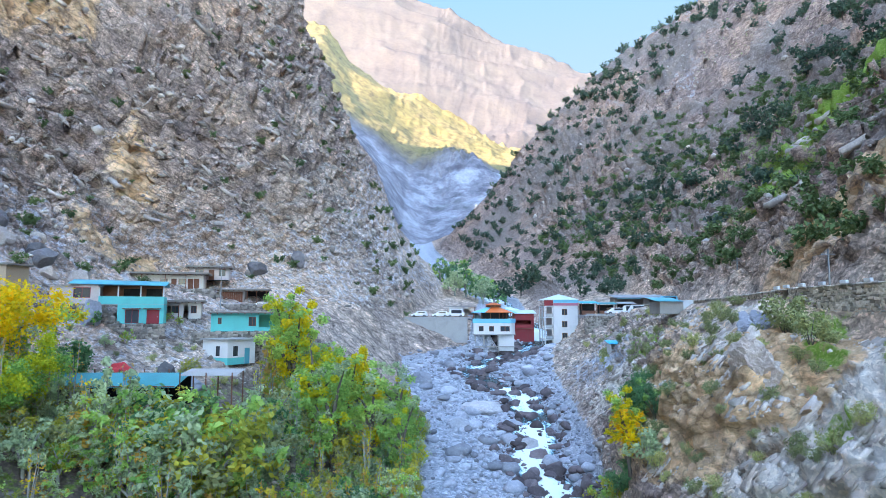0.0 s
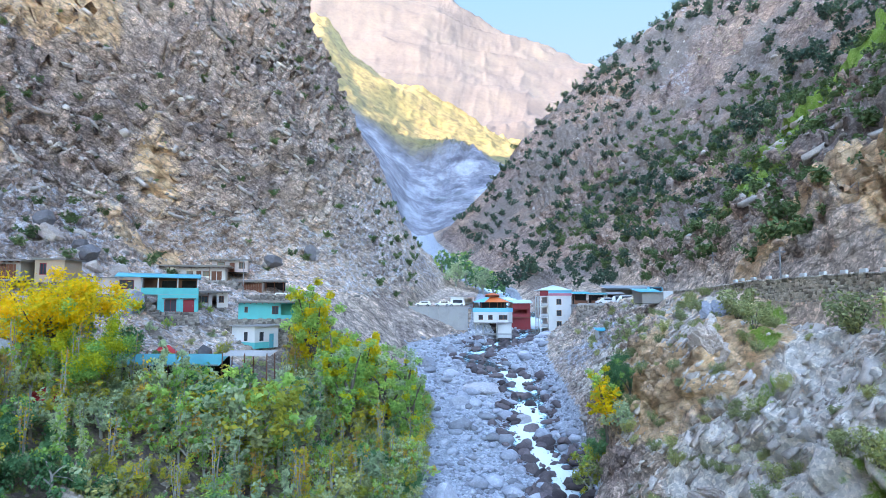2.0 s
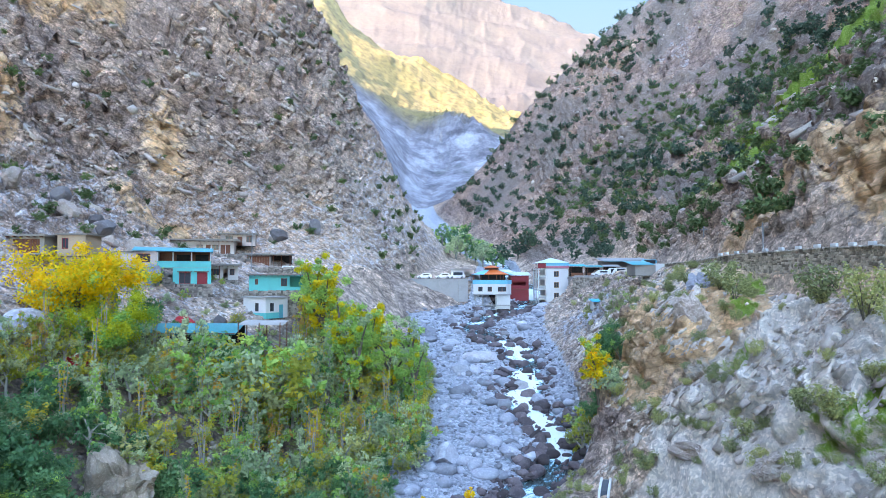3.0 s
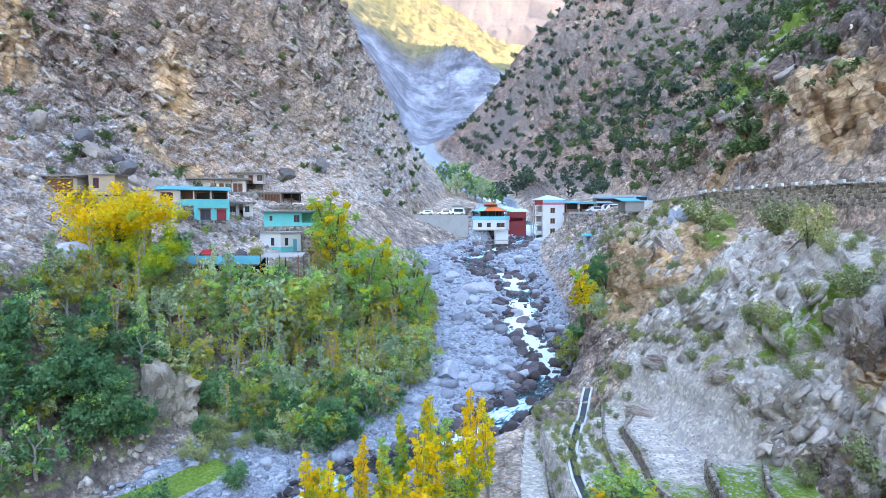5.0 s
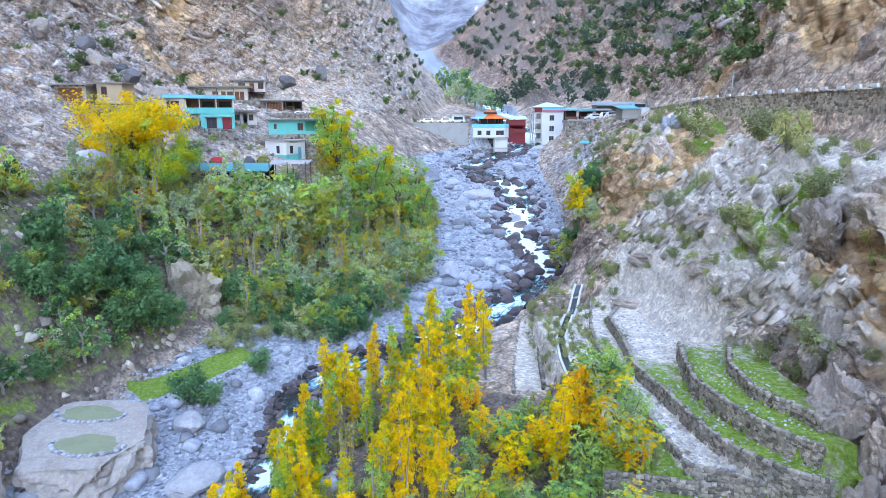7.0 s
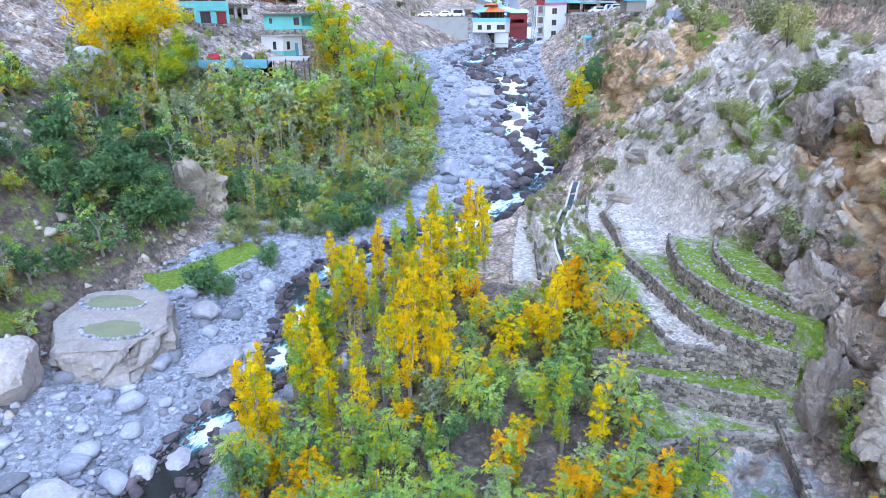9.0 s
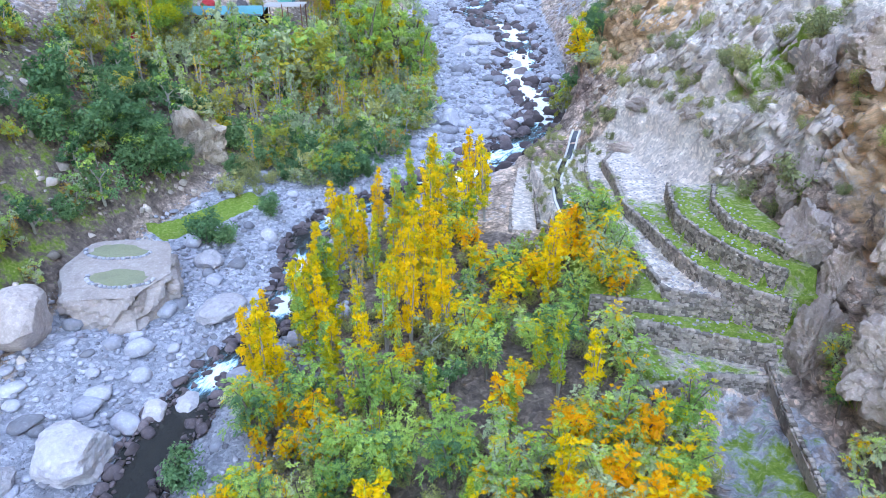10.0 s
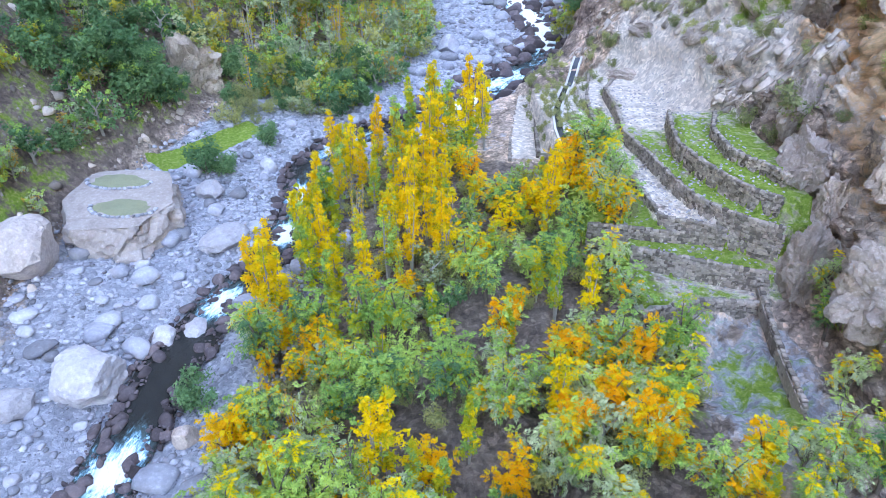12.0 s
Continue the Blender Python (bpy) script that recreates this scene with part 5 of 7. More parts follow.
for x, y in strew(280, 25, 165, 60, 405, on_mountain, 3.4):
    plant("oak", FAR_TREE[rng.integers(4)], x, y, rng.uniform(0.7, 1.45), "dark evergreen oak on the mountainside", "tree", "oaks on the mountainside", sink=0.5)
thicket("mountain_scrub", "low green scrub over the mountainside", FAR_BUSH, strew(800, 38, 130, 50, 300, low_mountain, 1.8), 0.35, 1.3)
thicket("far_oaks", "dark evergreen oaks scattered over the far slope", FAR_TREE, strew(280, 0, 120, 170, 400, lambda x, y: profile(y)[10, 0] + 4 < x < profile(y)[15, 0], 4.0), 0.5, 1.1, "trees")
for x, y in strew(110, -34, 0, 36, 100, lambda x, y: abs(x - profile(y)[6, 0] - 3) < 2.5 and stream_gap(x, y) > 3, 1.2):
    plant("edge_shrub", BUSH[rng.integers(4)], x, y, rng.uniform(0.5, 1.1), "grey-green shrub at the edge of the gravel", "bush", "bushes on the bank")
thicket("ridge_oaks", "small dark oaks along the skyline ridge", FAR_TREE, strew(34, 0, 170, 385, 402, lambda x, y: profile(y)[11, 0] < x, 3.5), 0.7, 1.25, "trees")


def left_slope(x, y):
    p = profile(y)
    return p[2, 0] - 25 < x < p[4, 0] + 6


for x, y in strew(290, -150, -8, 70, 225, left_slope, 3.2):
    plant("dusty_shrub", FAR_BUSH[rng.integers(3)], x, y, rng.uniform(0.3, 0.85), "sparse dusty green shrub on the stony slope", "bush", "shrubs on the stony slope", sink=0.2)
for x, y, s in ((4, 215, 2.0), (8, 222, 2.4), (11, 216, 1.9), (6, 234, 2.4), (15, 238, 2.0), (2, 240, 2.1), (13, 208, 1.9), (17, 212, 2.0), (21, 216, 1.7), (27, 222, 1.6), (31, 230, 1.8), (-1, 226, 1.9)):
    plant("valley_tree", FAR_TREE[0] if x > 20 else GROVE[(3, 0, 3)[int(x) % 3]], x, y, s, "leafy green tree in the valley behind the houses", "tree", "trees behind the houses")

# ---- buildings ----
def panel(w, h, t, openings):
    """A wall from x=0 to w, front at y=0, with openings (x, z, w, h) cut through."""
    bm = bmesh.new()
    xs = sorted({0.0, w, *(o[0] for o in openings), *(o[0] + o[2] for o in openings)})
    for a, b in zip(xs, xs[1:]):
        if b - a < 1e-4:
            continue
        holes = sorted((o[1], o[1] + o[3]) for o in openings if o[0] < (a + b) / 2 < o[0] + o[2])
        low = 0.0
        for z0, z1 in holes + [(h, h)]:
            if z0 - low > 1e-4:
                box(a, b, 0, t, low, z0, bm)
            low = z1
    bmesh.ops.remove_doubles(bm, verts=bm.verts, dist=0.0005)
    return bm


def ring_frame(x, z, w, h, y, thick=0.08, deep=0.1):
    bm = box(x, x + thick, y, y + deep, z, z + h)
    box(x + w - thick, x + w, y, y + deep, z, z + h, bm)
    box(x + thick, x + w - thick, y, y + deep, z + h - thick, z + h, bm)
    box(x + thick, x + w - thick, y, y + deep, z, z + thick, bm)
    return bm


def fit_opening(thing, x, z, w, h, kind, frame_mat, at=None):
    """A window or a door in an opening of the front wall."""
    m = at or Matrix.Identity(4)
    if kind == "open":
        return
    name = "door" if kind == "door" else "window"
    ob = part(name, ring_frame(x, z, w, h, 0.04), frame_mat, thing)
    ob.matrix_local = m
    if kind == "door":
        part("leaf", box(x + 0.08, x + w - 0.08, 0.09, 0.13, z + 0.02, z + h - 0.08), frame_mat, ob)
        part("handle", box(x + w - 0.24, x + w - 0.2, 0.03, 0.08, z + h * 0.45, z + h * 0.52), PIPE, ob)
    else:
        part("pane", box(x + 0.08, x + w - 0.08, 0.09, 0.11, z + 0.08, z + h - 0.08), GLASSY, ob)
        part("mullion", box(x + w / 2 - 0.03, x + w / 2 + 0.03, 0.05, 0.12, z + 0.08, z + h - 0.08), frame_mat, ob)


def shell(thing, w, d, h, mat, openings=(), z=0.0, x=0.0, left=(), right=(), t=0.25, frame_mat=TIMBER):
    """Four walls with openings in the front and the sides; the front faces -y."""
    for name, m, width, holes in (("front_wall", pose(x, 0, z), w, openings), ("back_wall", pose(x, d - t, z), w, ()),
                                  ("side_wall", pose(x, d - t, z, 0, 0, -90), d - 2 * t, left), ("side_wall", pose(x + w, t, z, 0, 0, 90), d - 2 * t, right)):
        ob = part(name, panel(width, h, t, [o[:4] for o in holes]), mat, thing)
        ob.matrix_local = m
        for o in holes:
            fit_opening(thing, *o[:4], o[4], o[5] if len(o) > 5 else frame_mat, m)
    # Near-black floor, so the room's shade is in its colour.
    part("floor_slab", box(x + t, x + w - t, t, d - t, z - 0.05, z + 0.1), DARK, thing)


def slab_roof(thing, x0, x1, y0, y1, z, t, mat, beams=True):
    bm = box(x0, x1, y0, y1, z, z + t)
    bmesh.ops.subdivide_edges(bm, edges=bm.edges, cuts=7, use_grid_fill=True)
    for v in bm.verts:
        v.co += Vector((0, 0, 0.05 * noise.noise(v.co * 0.7 + Vector((x0, y0, 0))))) + 0.04 * noise.noise_vector(v.co * 1.3)
    part("roof", bm, mat, thing, "flat earth roof on timber beams" if beams else "")
    if beams:
        for i in range(int((x1 - x0) / 0.9)):
            bmx = bmesh.new()
            bmesh.ops.create_cone(bmx, cap_ends=True, segments=7, radius1=0.07, radius2=0.07, depth=y1 - y0 - 0.1, matrix=pose(x0 + 0.5 + 0.9 * i, (y0 + y1) / 2, z - 0.07, 90))
            part("beam", bmx, TIMBER, thing)


def sheet_roof(thing, x0, x1, y0, y1, z_front, z_back, mat, pitch=0.22, z_side=0.0):
    """Corrugated sheets, higher at the back; z_side raises the left end."""
    n = int((x1 - x0) / (pitch / 4))
    xs = np.linspace(x0, x1, n + 1)
    wave = 0.03 * np.sin(np.linspace(0, 2 * math.pi * (x1 - x0) / pitch, n + 1))
    side = z_side * (1 - (xs - x0) / (x1 - x0))
    v = np.concatenate([np.stack([xs, np.full(n + 1, y), zz + wave + side + lift], 1) for lift in (0.0, -0.02) for y, zz in ((y0, z_front), (y1, z_back))])
    k = n + 1
    f = [(i, i + 1, k + i + 1, k + i) for i in range(n)] + [(2 * k + i, 3 * k + i, 3 * k + i + 1, 2 * k + i + 1) for i in range(n)] + [(i, 2 * k + i, 2 * k + i + 1, i + 1) for i in range(n)]
    ob = new("roof", mesh_of("roof", v, np.array(f), mat))
    ob.parent = thing
    return ob


def post(thing, x, y, z0, z1, r=0.06, mat=TIMBER, name="post"):
    bm = bmesh.new()
    bmesh.ops.create_cone(bm, cap_ends=True, segments=8, radius1=r, radius2=r * 0.9, depth=z1 - z0, matrix=pose(x, y, (z0 + z1) / 2))
    return part(name, bm, mat, thing)


# the two-storey turquoise house with a pink wing
h = empty("village_house", pose(-42.2, 81.0, 26.0, 0, 0, 20) @ pose(-6.5, 0, 0), "two-storey turquoise house with pink wing and blue sheet roof", "house")
shell(h, 5.4, 6.0, 2.2, PINK, [(2.6, 0.75, 1.9, 1.3, "window", RED)], x=0.0)
shell(h, 7.6, 6.0, 0.95, TEAL, [], x=5.4)
part("veranda_floor", box(5.4, 13.0, 0.05, 6.0, -0.12, 0.0), CONCRETE, h)
for x in (5.5, 7.6, 10.2, 12.9):
    post(h, x, 0.12, 0.95, 2.35, 0.09, WHITE, "veranda_post")
part("veranda_back", box(5.6, 12.8, 2.2, 2.4, 0.0, 2.4), TIMBER, h, "dark timber veranda wall")
for x in (8.0, 10.7):
    part("shutter", box(x, x + 1.9, 2.08, 2.16, 0.75, 2.0), DARK, h)
shell(h, 5.4, 6.0, 2.45, TEAL, [(0.9, 0.05, 1.6, 1.75, "window", RED), (3.4, 0.0, 1.5, 1.8, "door", RED)], z=-2.5, x=7.6)
for x in (8.3, 10.7):
    part("lintel_canopy", box(x - 0.1, x + 2.0, -0.35, 0.0, -0.62, -0.54), TIMBER, h)
sheet_roof(h, 2.0, 13.3, -0.6, 3.6, 2.35, 3.05, BLUE_ROOF, z_side=0.15)
sheet_roof(h, 2.0, 13.3, 6.4, 3.55, 2.35, 3.05, BLUE_ROOF, z_side=0.15)
sheet_roof(h, -0.5, 3.2, -0.4, 6.3, 2.3, 2.55, MUD_ROOF)
part("gable", box(2.3, 5.3, -0.02, 0.1, 2.2, 2.45), PINK, h)

# houses with earth roofs on the benches above
h = empty("village_house", pose(-49.3, 114.0, 29.0, 0, 0, 14) @ pose(-6.3, 0, 0), "low whitewashed house with brown doors and earth roof", "house")
shell(h, 12.6, 5.0, 2.6, CREAM, [(5.4, 0.9, 1.2, 1.0, "window"), (7.2, 0.0, 0.9, 1.9, "door"), (8.4, 0.9, 1.2, 1.0, "window"), (10.0, 0.0, 0.9, 1.9, "door"), (11.0, 0.0, 0.9, 1.9, "door")])
slab_roof(h, -0.8, 13.6, -1.6, 5.4, 2.65, 0.35, MUD_ROOF)
for x in (2.5, 6.4, 9.8):
    post(h, x, -1.2, -0.2, 2.6)
h = empty("village_house", pose(-44.0, 120.5, 31.0, 0, 0, 14) @ pose(-3.5, 0, 0), "small house with brown shutters under an earth roof", "house")
shell(h, 7.0, 4.5, 2.3, PINK, [(1.0, 0.7, 1.5, 1.3, "window"), (3.4, 0.0, 1.0, 1.9, "door"), (5.2, 0.7, 1.2, 1.3, "window")])
slab_roof(h, -0.6, 7.6, -1.0, 5.0, 2.3, 0.3, MUD_ROOF)
h = empty("village_house", pose(-39.6, 94.0, 24.0, 0, 0, 18) @ pose(-4.0, 0, 0), "cream plastered house with dark doorways and earth roof", "house")
shell(h, 8.0, 5.0, 2.4, CREAM, [(0.6, 0.8, 1.0, 1.1, "window"), (3.0, 0.0, 0.9, 1.9, "open"), (3.95, 0.8, 1.0, 1.1, "window"), (5.6, 0.0, 0.7, 1.9, "open"), (6.6, 0.8, 0.8, 1.1, "window")])
slab_roof(h, -0.5, 8.6, -1.0, 5.4, 2.4, 0.3, MUD_ROOF)
for x in (2.3, 5.0):
    post(h, x, -0.7, -0.2, 2.4)
h = empty("timber_shed", pose(-39.8, 114.0, 26.3, 0, 0, 10), "brown plank shed beside a dark open shed", "shed")
shell(h, 4.4, 4.0, 2.5, GREY_WALL, [(0.3, 0.1, 3.8, 2.2, "open")])
for i in range(12):
    part("plank", box(0.32 + 0.315 * i, 0.60 + 0.315 * i, 0.02 + 0.01 * (i % 3), 0.06 + 0.01 * (i % 3), 0.1, 2.25), TIMBER, h)
slab_roof(h, -0.6, 8.8, -0.8, 4.4, 2.5, 0.3, MUD_ROOF)
for x in (4.9, 6.5, 8.2):
    post(h, x, -0.3, -0.1, 2.5, 0.08)
# Near-black wall paints the shade inside the open shed.
part("back_wall", box(4.4, 8.3, 3.6, 3.9, 0, 2.5), DARK, h)

h = empty("village_house", pose(-27.6, 90.2, 22.3, 0, 0, 14) @ pose(-4.6, 0, 0), "low turquoise house with an open corner porch", "house")
shell(h, 9.2, 5.0, 2.5, TEAL, [(0.9, 1.0, 0.5, 0.9, "window"), (5.0, 0.7, 1.0, 1.3, "window"), (6.4, 0.55, 2.5, 1.75, "open")])
part("porch_wall", box(6.2, 9.0, 1.7, 1.9, 0, 2.5), SHADED_TEAL, h, "green porch wall with shade put into its colour")
slab_roof(h, -0.5, 10.2, -0.9, 5.4, 2.5, 0.22, MUD_ROOF)
h = empty("village_house", pose(-28.0, 84.2, 18.1, 0, 0, 58), "small white house with turquoise base below the path", "house")
shell(h, 4.6, 5.0, 3.2, WHITE, [(0.9, 1.1, 0.8, 1.3, "window", DARK), (2.8, 0.0, 0.9, 2.1, "door", BLUE_ROOF)], left=[(2.4, 1.1, 0.8, 1.3, "window", DARK)])
part("painted_base", box(-0.012, 2.75, -0.012, 0.0, 0.0, 0.9), TEAL, h, "turquoise painted base")
part("painted_base", box(-0.012, 0.0, 0.0, 5.0, 0.0, 0.9), TEAL, h, "turquoise painted base")
slab_roof(h, -0.3, 4.9, -0.3, 5.3, 3.2, 0.18, CONCRETE, False)

# long shelter with a blue sheet roof
h = empty("market_shelter", pose(-40.5, 61.5, 16.3), "long open shelter roofed with faded blue sheets", "shelter")
sheet_roof(h, 0.0, 15.2, 0.0, 4.0, 1.6, 2.6, FADED_ROOF)
sheet_roof(h, 15.1, 20.6, 0.9, 4.2, 2.6, 3.0, CONCRETE)
for x in np.arange(0.3, 20.6, 2.5):
    post(h, float(x), 0.2 if x < 15 else 0.8, -0.6, 1.75 if x < 15 else 2.9, 0.07)
    post(h, float(x), 4.2, -0.3, 2.95, 0.07)
# Near-black wall paints the shade under the shelter roof.
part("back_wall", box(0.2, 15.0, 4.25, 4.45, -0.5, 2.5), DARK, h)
part("eave_beam", box(0.1, 15.1, 0.1, 0.22, 1.6, 1.72), TIMBER, h)

# shed and mud house at the back of the bench
h = empty("timber_shed", pose(-59.0, 70.0, 27.6), "stone shed with brown plank front and earth roof", "shed")
shell(h, 5.6, 4.0, 2.4, GREY_WALL, [(1.4, 0.2, 3.6, 1.9, "open")])
for i in range(11):
    part("plank", box(1.42 + 0.325 * i, 1.70 + 0.325 * i, 0.02 + 0.01 * (i % 3), 0.06 + 0.01 * (i % 3), 0.2, 2.05), TIMBER, h)
slab_roof(h, -0.5, 6.1, -0.7, 4.4, 2.4, 0.25, MUD_ROOF)
h = empty("mud_house", pose(-52.6, 71.5, 27.4), "mud-plastered house with one red-brown window", "house")
shell(h, 3.8, 4.0, 2.9, EARTHEN, [(0.6, 1.0, 0.9, 1.5, "window", RED)])
slab_roof(h, -0.3, 4.1, -0.3, 4.3, 2.9, 0.2, MUD_ROOF, False)


def tarp(x, y, z, sx, sy, sz, label):
    bm = bmesh.new()
    bmesh.ops.create_icosphere(bm, subdivisions=4, radius=1.0)
    for v in bm.verts:
        f = 1 + 0.22 * noise.noise(v.co * 1.7 + Vector((x, 0, 0))) + 0.08 * noise.noise(v.co * 5)
        v.co = Vector((v.co.x * sx * f, v.co.y * sy * f, max(v.co.z, -0.15) * sz * f))
    ob = tagged(part("tarpaulin", bm, RED_CLOTH), label, "tarpaulin")
    ob.location = (x, y, z)


tarp(-35.2, 71.0, ground_at(-35.2, 71.0) + 0.1, 1.4, 1.0, 1.25, "crumpled red tarpaulin over a heap of goods")
tarp(-32.6, 71.2, ground_at(-32.6, 71.2) + 0.05, 0.6, 0.5, 0.5, "small red cloth over goods beside the heap")
tarp(-38.3, 51.5, ground_at(-38.3, 51.5) + 0.1, 1.6, 1.0, 1.1, "red cloth spread under the spreading tree")

# the round-roofed guest house at the river
h = empty("guest_house", pose(7.1, 149.0, 17.2), "white guest house on stilts with orange and blue roof", "house")
plan = [(0.0, 1.2), (5.9, 0.0), (8.6, 0.6), (9.8, 2.4), (9.8, 8.5), (0.0, 8.5)]


def prism(points, z0, z1, inset=0.0):
    bm = bmesh.new()
    cx, cy = sum(p[0] for p in points) / len(points), sum(p[1] for p in points) / len(points)
    pts = [(cx + (x - cx) * (1 - inset), cy + (y - cy) * (1 - inset)) for x, y in points]
    low = [bm.verts.new((x, y, z0)) for x, y in pts]
    top = [bm.verts.new((x, y, z1)) for x, y in pts]
    for i in range(len(pts)):
        bm.faces.new((low[i], low[(i + 1) % len(pts)], top[(i + 1) % len(pts)], top[i]))
    bm.faces.new(top)
    bm.faces.new(low[::-1])
    return bm


part("floor_beam", prism(plan, 2.45, 2.7, -0.02), CONCRETE, h)
part("wall", prism(plan, 2.7, 5.2), WHITE, h)
part("parapet", prism(plan, 5.2, 6.2, -0.03), SKY_BLUE, h, "sky blue parapet band")
# Solid near-black core stands for the shade behind the veranda posts.
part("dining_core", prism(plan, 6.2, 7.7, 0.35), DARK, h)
for (a, b), (c, d) in zip(plan, plan[1:] + plan[:1]):
    for f in (0.0, 0.33, 0.66):
        post(h, a + (c - a) * f, b + (d - b) * f, 6.2, 7.7, 0.08, TIMBER, "veranda_post")
    for f in (0.3, 0.7):
        x, y, turn = a + (c - a) * f, b + (d - b) * f, math.degrees(math.atan2(d - b, c - a))
        if math.hypot(c - a, d - b) > 2.4:
            w = part("window", ring_frame(-0.55, 3.3, 1.1, 1.2, -0.05, 0.1, 0.1), TIMBER, h)
            w.matrix_local = pose(x, y, 0, 0, 0, turn)
            p = part("pane", box(-0.45, 0.45, -0.02, 0.02, 3.4, 4.4), GLASSY, w)
n = len(plan)
eaves = [(4.9 + (x - 4.9) * 1.12, 4.2 + (y - 4.2) * 1.12) for x, y in plan]
for i in range(n):
    for k in range(2):
        a, b = Vector((*eaves[i], 7.7)), Vector((*eaves[(i + 1) % n], 7.7))
        p, q = a.lerp(b, k / 2), a.lerp(b, (k + 1) / 2)
        peak = Vector((4.9, 4.2, 9.4))
        bm = bmesh.new()
        top = [bm.verts.new(v) for v in (p, q, q.lerp(peak, 0.72), p.lerp(peak, 0.72))]
        low = [bm.verts.new(v.co - Vector((0, 0, 0.08))) for v in top]
        bm.faces.new(top)
        bm.faces.new(low[::-1])
        for j in range(4):
            bm.faces.new((top[j], low[j], low[(j + 1) % 4], top[(j + 1) % 4]))
        part("roof_panel", bm, (SKY_BLUE, ORANGE)[(i * 2 + k) % 4 > 1] if i else (SKY_BLUE, ORANGE)[k], h)
bm = bmesh.new()
bmesh.ops.create_cone(bm, cap_ends=True, segments=12, radius1=1.9, radius2=1.7, depth=0.5, matrix=pose(4.9, 4.2, 9.15))
part("lantern", bm, TIMBER, h)
bm = bmesh.new()
bmesh.ops.create_cone(bm, cap_ends=True, segments=12, radius1=2.3, radius2=0.3, depth=0.6, matrix=pose(4.9, 4.2, 9.7))
part("lantern_roof", bm, ORANGE, h)
for x, y in ((0.4, 1.4), (2.4, 0.9), (5.7, 0.3), (9.4, 2.6), (9.4, 8.0), (0.4, 8.0)):
    post(h, x, y, -1.5, 2.5, 0.2, CONCRETE, "stilt")
part("base_wall", box(5.8, 9.4, 1.2, 7.5, -1.2, 2.45), WHITE, h)
# Solid near-black block stands for the shade between the stilts.
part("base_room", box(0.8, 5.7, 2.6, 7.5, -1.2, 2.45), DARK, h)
part("base_slab", box(0.2, 9.6, 0.6, 8.2, -0.35, -0.1), CONCRETE, h)

# the tall white house
h = empty("tower_house", pose(24.4, 155.0, 15.6), "tall white four-storey house with balconies and hipped roof", "house")
shell(h, 5.8, 9.0, 10.8, WHITE, [(2.0, z, 1.3, 1.5, "window", WINDOW_TAN) for z in (2.9, 5.7, 8.6)], x=2.2, right=[(2.0, 2.4, 0.8, 0.7, "window")])
for z in (0.0, 2.6, 5.2, 7.9, 10.6):
    part("balcony_slab", box(0.0, 2.2, 0.1, 9.0, z, z + 0.18), WHITE, h)
for z in (2.78, 5.38, 8.08):
    part("balcony_rail", box(0.0, 2.1, 0.12, 0.18, z + 0.1, z + 0.9), PIPE, h)
for y in (0.1, 4.4, 8.7):
    part("balcony_pier", box(0.0, 0.3, y, y + 0.3, -1.0, 10.6), WHITE, h)
part("balcony_wall", box(1.9, 2.18, 0.6, 8.6, 0, 10.6), CREAM, h)
part("top_storey", box(2.2, 8.1, -0.12, 9.0, 10.85, 12.2), CREAM, h)
part("blue_band", box(2.15, 8.15, -0.2, -0.12, 11.55, 12.35), SKY_BLUE, h, "sky blue fascia board")
part("pink_band", box(2.15, 8.15, -0.2, -0.12, 10.9, 11.53), PINK_BAND, h, "dusky pink fascia board")
part("red_panel", box(0.0, 2.1, 0.0, 0.12, 10.9, 12.2), RED, h, "dark red panel")
bm = bmesh.new()
base = [bm.verts.new(v) for v in ((-0.3, -0.5, 12.3), (8.5, -0.5, 12.3), (8.5, 9.4, 12.3), (-0.3, 9.4, 12.3))]
ridge = [bm.verts.new(v) for v in ((4.1, 3.2, 13.7), (4.1, 6.0, 13.7))]
for f in ((base[0], base[1], ridge[0]), (base[1], base[2], ridge[1], ridge[0]), (base[2], base[3], ridge[1]), (base[3], base[0], ridge[0], ridge[1]), base[::-1]):
    bm.faces.new(f)
part("roof", bm, PALE_SHEET, h, "pale green hipped sheet roof")
part("terrace_slab", box(6.0, 11.0, -3.0, 0.0, 3.4, 3.6), CONCRETE, h)
for x in (6.2, 8.4, 10.6):
    post(h, x, -2.8, 0.0, 3.4, 0.12, CONCRETE, "terrace_post")
part("annex", box(8.0, 11.5, 1.0, 8.0, 4.0, 9.8), GREY_WALL, h)

# houses and shops between and beyond
h = empty("river_house", pose(18.0, 163.0, 17.5), "dark red timber house with a pale sheet roof", "house")
shell(h, 5.0, 5.0, 7.0, RED, [(0.6, 4.0, 3.6, 1.4, "open")])
sheet_roof(h, -0.6, 5.6, -0.8, 5.6, 7.1, 8.0, PALE_SHEET)
part("balcony_rail", box(0.3, 4.7, -0.6, -0.5, 3.4, 4.3), RED, h)
part("balcony_floor", box(0.2, 4.8, -0.65, 0.0, 3.2, 3.35), TIMBER, h)
h = empty("shop_row", pose(40.0, 150.0, 25.6), "row of roadside shops under sloping metal sheets", "shop")
shell(h, 12.0, 4.0, 2.8, GREY_WALL, [(0.6, 0.1, 2.6, 2.2, "open"), (4.2, 0.1, 2.6, 2.2, "open"), (8.0, 0.1, 2.6, 2.2, "open")])
sheet_roof(h, -0.5, 12.5, -1.8, 4.4, 2.7, 3.5, PIPE)
part("awning", box(0.2, 5.5, -2.4, -1.6, 2.45, 2.52), SKY_BLUE, h)
